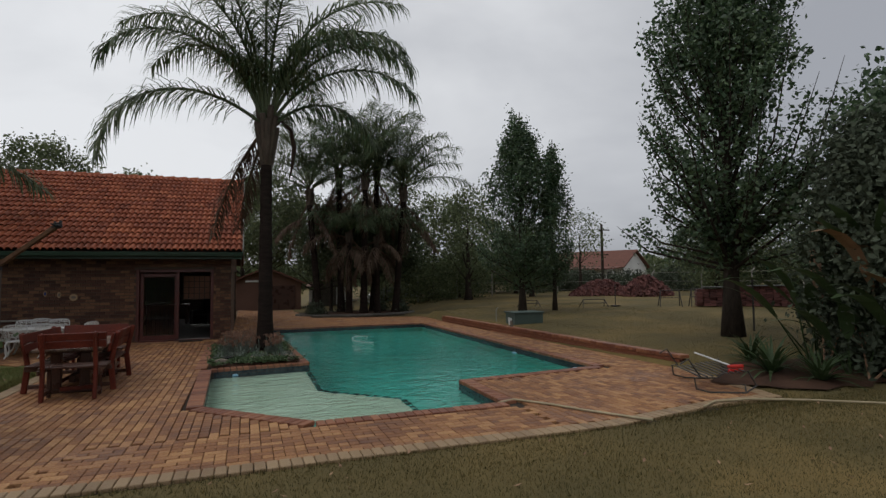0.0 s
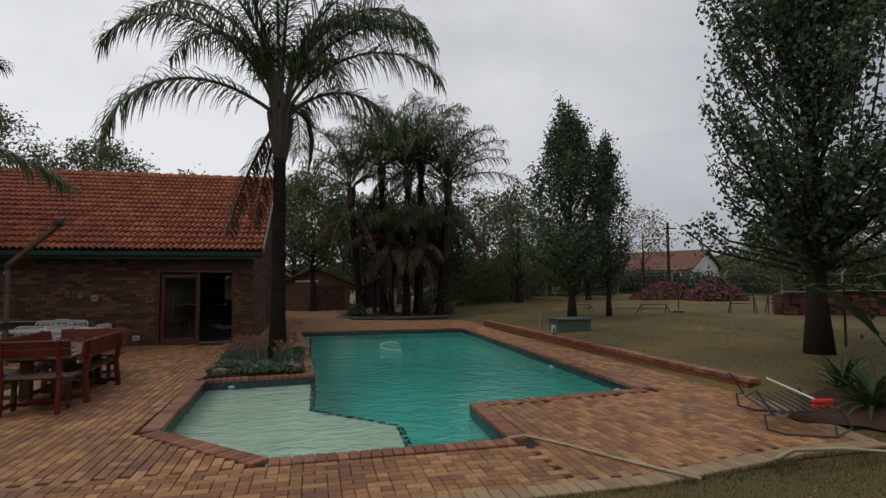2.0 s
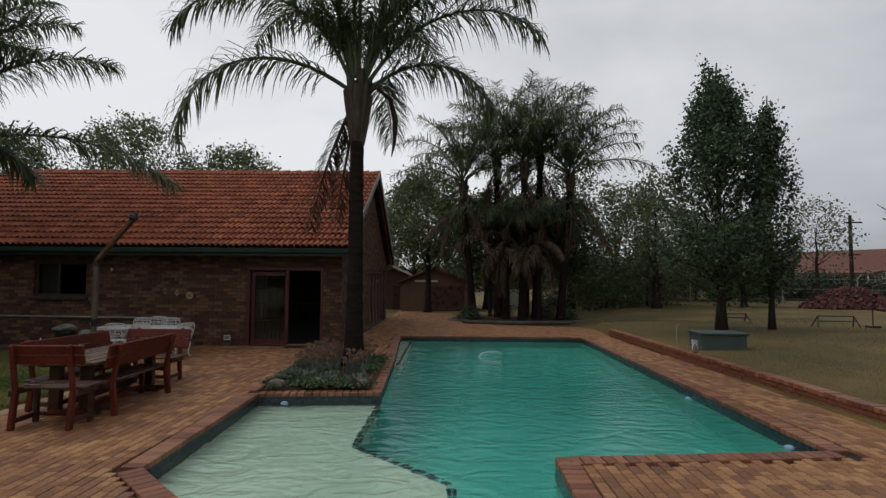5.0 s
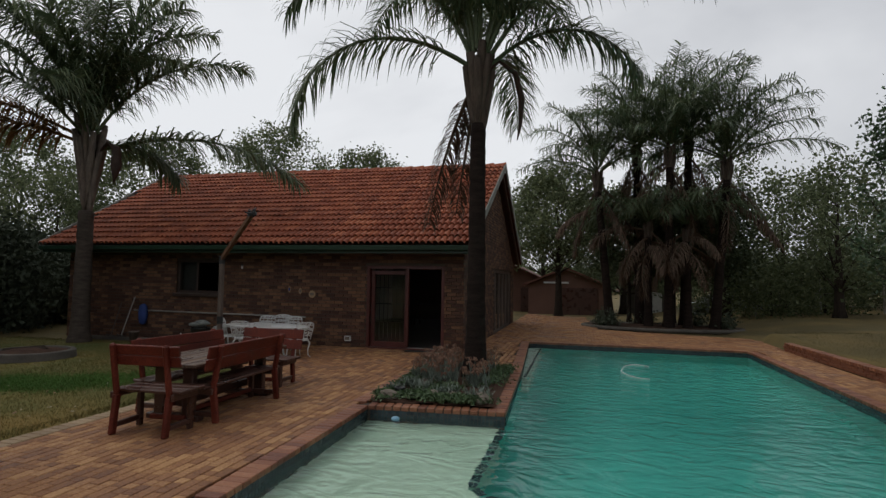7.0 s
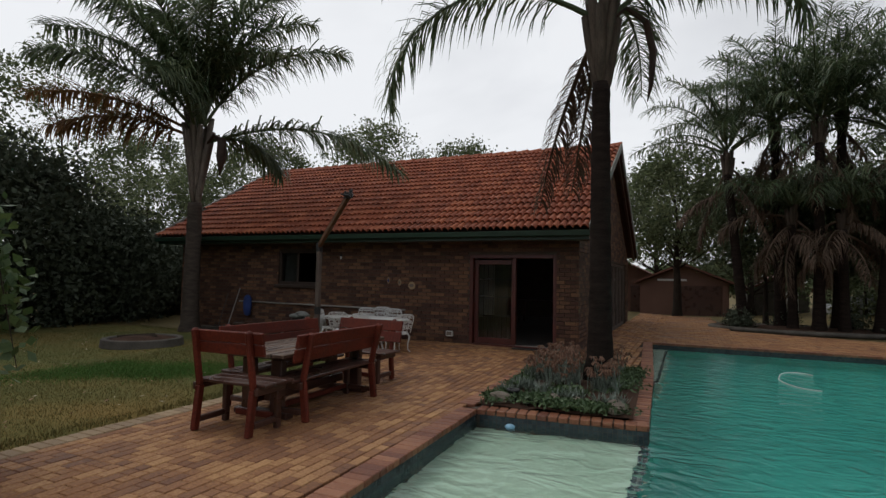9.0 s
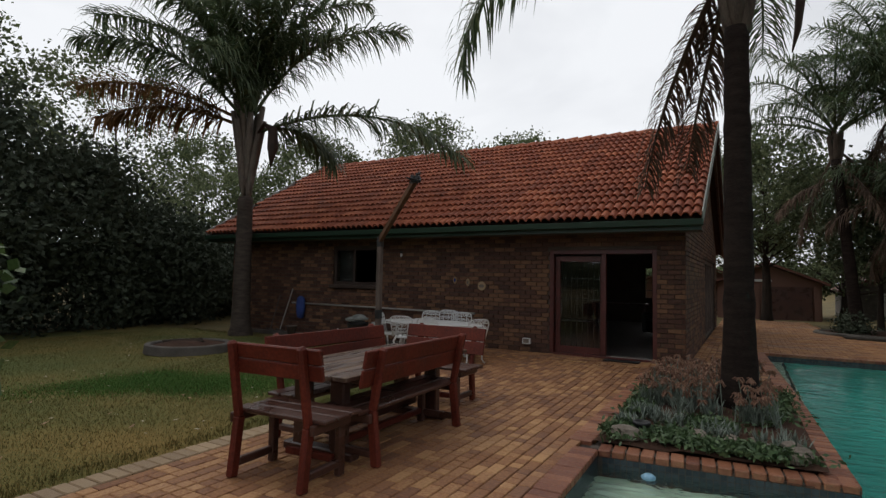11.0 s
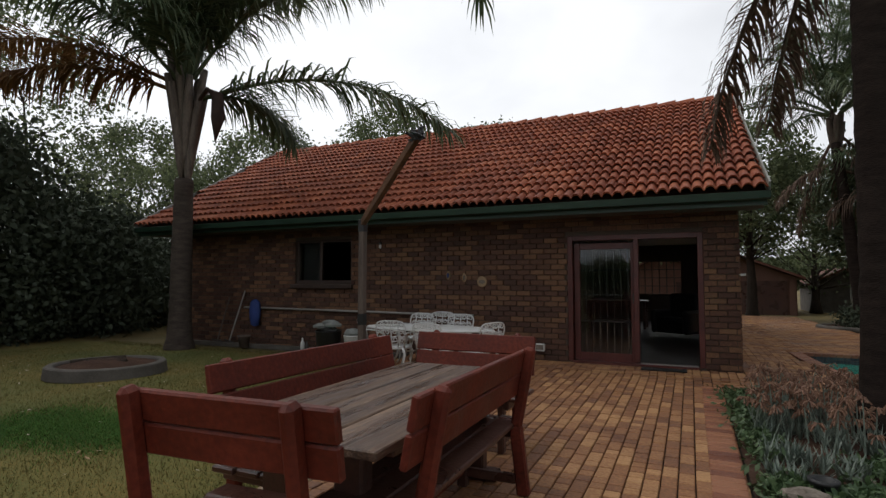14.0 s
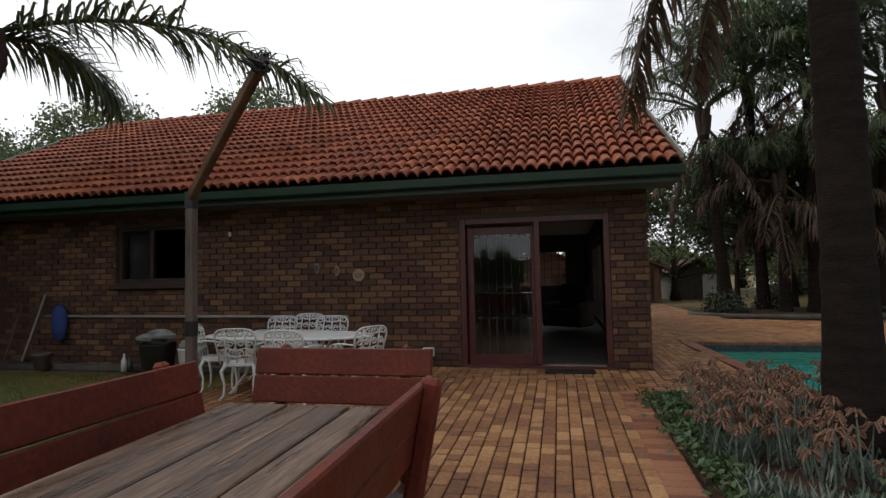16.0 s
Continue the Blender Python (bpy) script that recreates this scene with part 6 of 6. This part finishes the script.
# a lush patch in the lawn, and pale fallen leaves on it
rn = np.random.default_rng(91)
n = 42000
u, v = rn.normal(size=n) * 0.85, rn.normal(size=n) * 0.34
v = v + 0.18 * np.sin(u * 2.3) + 0.08 * np.sin(u * 6.1 + 1)
px, py = -6.15 + 0.68 * u + 0.73 * v, 11.55 + 0.73 * u - 0.68 * v
keep = px < -3.9
px, py = px[keep], py[keep]
n = len(px)
pz = np.array([lawn_z(a, b) + 0.03 * noise.noise((a * 0.5, b * 0.5, 0)) + 0.022 for a, b in zip(px, py)])
az = rn.uniform(0, 2 * math.pi, n)
ln = rn.uniform(0.025, 0.05, n)
root = np.stack([px, py, pz], 1)
side = np.stack([-np.sin(az), np.cos(az), np.zeros(n)], 1) * 0.0045
tip = root + np.stack([np.cos(az) * ln * 0.7, np.sin(az) * ln * 0.7, ln * 0.75], 1)
me = quick_mesh("lush_grass", np.stack([root - side, root + side, tip], 1).reshape(-1, 3), 3)
me.materials.append(m_lush)
tagged(new("lush_grass", me), "lush green patch of watered lawn grass", "grass", kind="stuff")
n = 260
px, py = rn.uniform(-11.5, -3.9, n), rn.uniform(7.2, 15.5, n)
c = np.stack([px, py, [lawn_z(a, b) + 0.03 * noise.noise((a * 0.5, b * 0.5, 0)) + 0.05 for a, b in zip(px, py)]], 1)
az = rn.uniform(0, 2 * math.pi, n)
d = np.stack([np.cos(az), np.sin(az), rn.uniform(-0.15, 0.15, n)], 1) * rn.uniform(0.015, 0.04, (n, 1))
w = np.stack([-np.sin(az), np.cos(az), rn.uniform(-0.3, 0.3, n)], 1) * rn.uniform(0.007, 0.014, (n, 1))
me = quick_mesh("fallen_leaves", np.stack([c - d, c + w, c + d, c - w], 1).reshape(-1, 3), 4)
me.materials.append(m_litter)
tagged(new("fallen_leaves", me), "pale dry fallen leaves scattered over the lawn", "leaves", kind="stuff")

# ---- distance ----
def far_house(name, m, w, d, eave, ridge, wall, label, openings, roof_over=0.35):
    """A small gabled house, its gable facing local -y."""
    h = thing(name, m, label, "house")
    body = Shape()
    o = [(-w / 2, 0), (w / 2, 0), (w / 2, eave), (0, ridge), (-w / 2, eave)]
    body.add([(x, 0, z) for x, z in o] + [(x, d, z) for x, z in o], [(0, 1, 2, 3, 4), (9, 8, 7, 6, 5), (1, 0, 5, 6), (2, 1, 6, 7), (0, 4, 9, 5)])
    part("wall", body, wall, h)
    for s in (-1, 1):
        r = Shape()
        x1, z1 = s * (w / 2 + roof_over), eave - roof_over * (ridge - eave) / (w / 2)
        q = [(0, -roof_over, ridge + 0.05), (x1, -roof_over, z1 + 0.05), (x1, d + roof_over, z1 + 0.05), (0, d + roof_over, ridge + 0.05)]
        r.add(q + [(x, y, z + 0.12) for x, y, z in q], [(0, 1, 2, 3)[::s], (4, 7, 6, 5)[::s], (0, 4, 5, 1)[::s], (1, 5, 6, 2)[::s], (2, 6, 7, 3)[::s], (3, 7, 4, 0)[::s]])
        part("roof", r, m_farroof, h, "red tile roof")
    for kind, x, z, ow, oh, mt in openings:
        op = part(kind, Shape().box((x, -0.03, z), (ow, 0.08, oh), None, 0.01), mt, h)
        if kind == "window":
            part("frame", Shape().box((0, -0.05, 0), (ow + 0.1, 0.03, 0.06)).box((0, -0.05, oh / 2), (ow + 0.1, 0.03, 0.08)).box((0, -0.05, -oh / 2), (ow + 0.1, 0.03, 0.08)), m_white, op).matrix_basis = Matrix.Translation((x, 0, z))
    return h


far_house("garage", pose(1.4, 40.5, -0.45, 0, 0, -2), 4.8, 7, 2.0, 3.0, m_farwall, "pinkish brick garage with wide brown door", [("garage_door", 0.9, 0.95, 2.2, 1.75, m_darkwood), ("lintel", -0.6, 2.15, 1.6, 0.12, m_white), ("pillar", -0.5, 0.95, 0.28, 1.9, m_farwall), ("pillar", 2.2, 0.95, 0.28, 1.9, m_farwall)])
far_house("outhouse", pose(-2.6, 44, -0.5, 0, 0, 0), 5.5, 6, 2.1, 3.4, m_farwall, "brown brick outhouse behind trees", [("door", 1.2, 0.9, 0.9, 1.8, m_darkwood)])
far_house("shed", pose(7.0, 46, -0.5, 0, 0, 0), 3.2, 4, 1.7, 2.5, m_concrete, "small grey shed beyond the garage", [("door", 0.6, 0.8, 0.8, 1.6, m_white)])
nb = far_house("neighbour_house", pose(38.4, 46.4, 0.3, 0, 0, 27.3), 6.0, 12.0, 2.45, 4.1, m_whitewall, "white walled neighbouring house with red tile roof", [("window", -1.7, 1.5, 0.9, 1.1, m_black), ("slit", 0.6, 1.5, 0.22, 1.4, m_black), ("slit", 1.3, 1.5, 0.22, 1.4, m_black)])
for i in range(5):
    part("window", Shape().box((-3.02, 1.2 + i * 2.2, 1.4), (0.1, 1.1, 1.1), None, 0.02), m_black, nb)
for i in range(6):
    part("veranda_post", Shape().box((-4.6, 0.3 + i * 2.2, 1.05), (0.14, 0.14, 2.1)), m_whitewall, nb)
part("veranda_rail", Shape().box((-4.6, 5.8, 0.75), (0.08, 11.4, 0.1)), m_whitewall, nb)
part("veranda_beam", Shape().box((-4.6, 5.8, 2.17), (0.12, 11.6, 0.16)), m_whitewall, nb)
part("veranda_roof", Shape().beam((-4.9, 5.8, 2.22), (-3.0, 5.8, 2.45), 11.9, 0.1), m_farroof, nb)

pole = thing("utility_pole", (29.7, 40.1, 0.3), "tall dark timber utility pole with crossarm", "pole")
part("pole", Shape().tube([(0, 0, -0.2), (0, 0, 6.1)], [0.14, 0.10], 9), m_bark, pole)
part("crossarm", Shape().box((0.2, 0, 5.6), (1.2, 0.08, 0.1)), m_bark, pole)
part("crossarm", Shape().box((0.25, 0, 3.4), (0.8, 0.08, 0.08)), m_bark, pole)

rp = random.Random(91)


def rubble(x, y, z, rx, ry, h, n, label, name):
    t = thing(name, (x, y, z), label, "rubble")
    core = Shape()
    k = 16
    for j in range(6):
        for i in range(k):
            a = 2 * math.pi * i / k
            q = 1 - j / 5.5
            core.v.append((rx * q * math.cos(a) * (1 + 0.15 * math.sin(3 * a + j)), ry * q * math.sin(a), h * 0.9 * (1 - q ** 1.6) - 0.05))
    core.f += [(j * k + i, j * k + (i + 1) % k, (j + 1) * k + (i + 1) % k, (j + 1) * k + i) for j in range(5) for i in range(k)] + [tuple(5 * k + i for i in range(k))]
    part("heap", core, m_soil, t)
    s = Shape()
    for i in range(n):
        a, q = rp.uniform(0, 6.283), math.sqrt(rp.random())
        zz = h * 0.9 * (1 - q ** 1.6) + rp.uniform(-0.05, 0.08)
        s.box((0, 0, 0), (0.30, 0.16, 0.12), Matrix.Translation((rx * q * math.cos(a), ry * q * math.sin(a), zz)) @ Euler((rp.uniform(0, 3), rp.uniform(0, 3), rp.uniform(0, 3))).to_matrix().to_4x4())
    part("bricks", s, m_rubble, t, kind="stuff")


rubble(22.6, 30.6, 0.48, 2.4, 1.5, 1.1, 500, "heap of old red bricks on the dry lawn", "brick_heap")
rubble(24.0, 28.0, 0.48, 1.8, 1.4, 1.35, 420, "stacked heap of old red bricks", "brick_heap")
for k, (x, y, w, h, a) in enumerate([(18.6, 17.6, 1.4, 0.8, -38), (20.2, 16.4, 2.2, 0.85, -38), (22.2, 15.2, 2.4, 0.75, -30)]):
    bw = thing("brick_stack", pose(x, y, 0.47, 0, 0, a), "dusty stack of red bricks under a sheet", "bricks")
    s = Shape()
    for r in range(int(h / 0.12)):
        for i in range(int(w / 0.25)):
            s.box((-w / 2 + (i + 0.5) * 0.25 + rp.uniform(-0.02, 0.02), rp.uniform(-0.05, 0.05), 0.06 + r * 0.12), (0.235, 0.7, 0.11), None, 0.01)
    part("bricks", s, m_rubble, bw, kind="stuff")
    part("sheet", Shape().box((0.1, 0, h - 0.01), (w * 0.7, 0.9, 0.04), None, 0.015), m_metal, bw, "grey covering sheet")


def iron_frame(x, y, a, w, h, label):
    t = thing("iron_stand", pose(x, y, lawn_z(x, y), 0, 0, a), label, "stand", "old iron stands")
    for sx in (-1, 1):
        part("leg", Shape().tube([(sx * w / 2, -0.2, 0), (sx * w * 0.42, 0, h)], 0.02, 6), m_metal, t)
        part("leg", Shape().tube([(sx * w / 2, 0.25, 0), (sx * w * 0.42, 0, h)], 0.02, 6), m_metal, t)
    part("rail", Shape().tube([(-w * 0.42, 0, h), (w * 0.42, 0, h)], 0.02, 6), m_metal, t)
    part("rail", Shape().tube([(-w * 0.44, -0.1, h * 0.55), (w * 0.44, -0.1, h * 0.55)], 0.018, 6), m_metal, t)


for x, y, a, w, h in [(14.6, 20.4, -10, 1.2, 0.35), (17.2, 18.6, -30, 0.9, 0.7), (18.2, 18.0, -30, 0.7, 0.75), (12.5, 22.5, 0, 1.0, 0.3)]:
    iron_frame(x, y, a, w, h, "rusty low iron stand standing on the lawn")
st = thing("iron_stake", (15.6, 20.2, 0.42), "thin rusty stake on a square foot", "stake")
part("stake", Shape().tube([(0, 0, 0), (0, 0, 1.0)], 0.02, 6), m_metal, st)
part("foot", Shape().box((0, 0, 0.03), (0.3, 0.3, 0.06), None, 0.01), m_metal, st)
st = thing("garden_stake", (12.9, 10.9, 0.24), "tall thin rusty stake beside the pear tree", "stake")
part("stake", Shape().tube([(0, 0, -0.05), (0, 0, 1.45)], 0.025, 7), m_metal, st)

fence = thing("fence", (0, 0, 0), "thin wire boundary fence on pale posts", "fence")
fp = [(10.5, 33.5), (13.5, 34.2), (16.5, 35), (19.5, 35.6), (22.5, 36), (25.5, 34), (27.2, 31), (28.6, 28), (29.6, 25), (30, 22), (30.2, 19), (30.2, 16), (30, 13)]
for x, y in fp:
    part("post", Shape().tube([(x, y, -0.1), (x, y, 2.0), (x + 0.15, y - 0.12, 2.25)], 0.04, 6), m_pipe, fence)
for z in (0.6, 1.2, 1.8):
    part("wire", Shape().tube([(x, y, z + 0.2) for x, y in fp], 0.012, 4), m_pipe, fence)
for k in range(5):
    x = 11.5 + 2.6 * k
    b = single("white_stone", Shape().lathe([(0.1, -0.1), (0.22, 0.0), (0.18, 0.16), (0.05, 0.22)], 7), m_whitewall, "whitewashed stone at the fence foot", "stone", m=pose(x, 33.9 + 0.24 * k, 0.12), group="white stones")

# bed kerb under the palm clump
kerb = Shape()
kp = [(5.4 + 3.0 * math.cos(2 * math.pi * i / 32), 27.7 + 1.55 * math.sin(2 * math.pi * i / 32)) for i in range(32)]
bedm = Shape().add([(x, y, 0.04) for x, y in kp] + [(5.4, 27.7, 0.12)], [(i, (i + 1) % 32, 32) for i in range(32)])
single("palm_bed", bedm, m_soil, "dark soil bed under the palm clump", "flower bed", True, "structure")
single("palm_bed_edge", Shape().tube([(x, y, 0.0) for x, y in kp + kp[:1]], 0.09, 6), m_concrete, "low edging round the palm bed", "kerb", True, "structure")
for k in range(5):
    x, y = 5.4 + 2.3 * math.cos(k * 0.9), 27.5 + 1.0 * math.sin(k * 0.9)
    tree(x, y, 0.02, 0.45, 0.02, 0.4, 0.03, 22, 30, 0.07, m_leaf_dark, "low dark shrub under the palms", 500 + k, "round", 0.14, name="shrub", group="palm bed shrubs", twigs=False, cat="shrub")


def car(m, label):
    c = thing("car", m, label, "car")
    prof = [(-2.05, 0.32), (-2.1, 0.62), (-2.0, 0.85), (-1.2, 0.95), (-0.6, 1.38), (0.7, 1.42), (1.5, 0.98), (1.95, 0.88), (2.1, 0.6), (2.05, 0.32)]
    body = Shape()
    rows = [(-0.82, 1.0), (-0.7, 1.04), (0.7, 1.04), (0.82, 1.0)]
    n = len(prof)
    for y, k in rows:
        body.v += [(x, y * (0.86 if z > 1.1 else 1), z * (0.98 if k == 1.0 else 1)) for x, z in prof]
    body.f += [(r * n + i, r * n + (i + 1) % n, (r + 1) * n + (i + 1) % n, (r + 1) * n + i) for r in range(3) for i in range(n)] + [tuple(range(n))[::-1], tuple(3 * n + i for i in range(n))]
    part("body", body, m_car, c)
    for sy in (-1, 1):
        part("side_window", Shape().box((0.05, sy * 0.715, 1.18), (1.35, 0.03, 0.28), None, 0.01), m_black, c)
        for x in (-1.3, 1.3):
            w = part("wheel", Shape().tube([(x, sy * 0.86, 0.31), (x, sy * 0.68, 0.31)], 0.31, 16), m_black, c)
            part("rim", Shape().tube([(x, sy * 0.875, 0.31), (x, sy * 0.85, 0.31)], 0.18, 12), m_pipe, w)
        part("headlight", Shape().box((-2.04, sy * 0.6, 0.72), (0.08, 0.3, 0.14), None, 0.02), m_white, c)
    part("windscreen", Shape().beam((-1.17, 0, 0.99), (-0.66, 0, 1.35), 1.25, 0.03), m_black, c)
    return c


car(pose(10.3, 39.5, -0.25, 0, 0, 6), "silver parked car seen between palm trunks")
car(pose(13.6, 44, -0.1, 0, 0, -10), "pale parked car far behind the palms")

# ---- pieces of wall, roof and paving, laid last ----
for cx, y, z, w in near_bricks:
    me = full_brick if w > 0.2 else half_brick
    b = part("brick", me, m_brick, wall_south)
    b.matrix_basis = Matrix.Translation((cx, y, z)) @ Matrix.Diagonal((w / (0.221 if w > 0.2 else 0.104), 1, 1, 1))
for m in near_tiles:
    part("roof_tile", tile_me, m_tile, roof).matrix_basis = m

PW, PL = 0.110, 0.222
paver_me = Shape().box((0, 0, 0), (PL - 0.006, PW - 0.009, 0.05), None, 0.006).mesh("paver")
paver_me.materials.append(m_paver)
half_me = Shape().box((0, 0, 0), (PL / 2 - 0.006, PW - 0.009, 0.05), None, 0.006).mesh("paver")
half_me.materials.append(m_paver)
soldier_me = Shape().box((0, 0, 0), (0.222, 0.104, 0.06), None, 0.007).mesh("coping_brick")
soldier_me.materials.append(m_coping)
edge_me = Shape().box((0, 0, 0), (0.222, 0.106, 0.055), None, 0.008).mesh("edging_brick")
edge_me.materials.append(m_edging)
rng = random.Random(21)
COPEOUT = offset(POOL, 0.235)
near_p, field = 0, Shape()


def lay(x, y, turn, near):
    global near_p
    z = patio_z(x, y) - 0.026 + rng.uniform(-0.002, 0.002)
    m = Matrix.Translation((x, y, z)) @ Matrix.Rotation(turn + rng.uniform(-0.012, 0.012), 4, "Z") @ Matrix.Rotation(rng.uniform(-0.008, 0.008), 4, "X")
    split = rng.random() < 0.42
    for dx in ((-PL / 4, PL / 4) if split else (0,)):
        q = m @ Matrix.Translation((dx, 0, rng.uniform(-0.001, 0.001)))
        if near and near_p < 300:
            near_p += 1
            part("paver", half_me if split else paver_me, m_paver, floor).matrix_basis = q
        else:
            field.box((0, 0, 0), ((PL / 2 if split else PL) - 0.006, PW - 0.009, 0.05), q, 0.006)


def free(x, y):
    return inside(x, y, INNER) and not inside(x, y, COPEOUT) and not inside(x, y, PLANTER) and not (x < EAST + 0.02 and y > FACADE - 0.03)


INNER = [(-3.46, 5.64), (4.15, 5.62), (6.15, 5.96), (7.15, 5.96), (7.88, 8.3), (7.62, 21.0), (8.2, 24.0), (2.9, 25.8), (2.5, 33.0), (-0.36, 33.0), (-0.36, 17.04), (-5.5, 17.04), (-5.5, 14.3), (-3.46, 13.4)]


def across_zone(x, y):
    """True where the courses run along x."""
    if y > 20.7 or (x < -0.9 and y > 16.35) or (x > -0.7 and y > 15.85 and y < 16.4 and x < 0.9):
        return True
    return y < 6.75 and x < 3.6 and x - (-2.05) > (y - 5.5) * 0.42


for zone in (0, 1):
    for i in range(0, 260):
        for j in range(-1, 130):
            if zone:
                y, x = 5.45 + i * PW, -5.6 + (j + (i % 2) * 0.5) * PL
            else:
                x, y = -5.6 + i * PW, 5.45 + (j + (i % 2) * 0.5) * PL
            if x > 8.4 or y > 33.2 or across_zone(x, y) != bool(zone) or not free(x, y):
                continue
            lay(x, y, 0 if zone else math.pi / 2, -2.05 < x < -0.6 and 11.6 < y < 16.3)
part("pavers", field, m_paver_far, floor, kind="stuff")


def soldiers(a, b, me, material, parent, z, name, out, step=0.113):
    """Bricks side by side along a line, their ends square to it."""
    a, b = Vector(a), Vector(b)
    d = (b - a).normalized()
    side = Vector((d.y, -d.x))
    count = int((b - a).length / step)
    for i in range(count):
        p = a + d * ((b - a).length * (i + 0.5) / count) + side * out
        o = part(name, me, material, parent)
        o.matrix_basis = Matrix.Translation((p.x, p.y, patio_z(p.x, p.y) + z + rng.uniform(-0.002, 0.003))) @ Matrix.Rotation(math.atan2(side.y, side.x) + rng.uniform(-0.015, 0.015), 4, "Z")


for p, q in zip(POOL, POOL[1:] + POOL[:1]):
    soldiers(p, q, soldier_me, m_coping, pool, -0.022, "coping_brick", 0.10)
soldiers((-0.83, 15.8), (-0.83, 11.9), soldier_me, m_paver, pool, -0.024, "coping_brick", 0.0)
for p, q in zip(OUTER[:4], OUTER[1:5]):
    soldiers(p, q, edge_me, m_edging, floor, -0.024, "edging_brick", -0.11)
soldiers(OUTER[-1], OUTER[0], edge_me, m_edging, floor, -0.024, "edging_brick", -0.11)
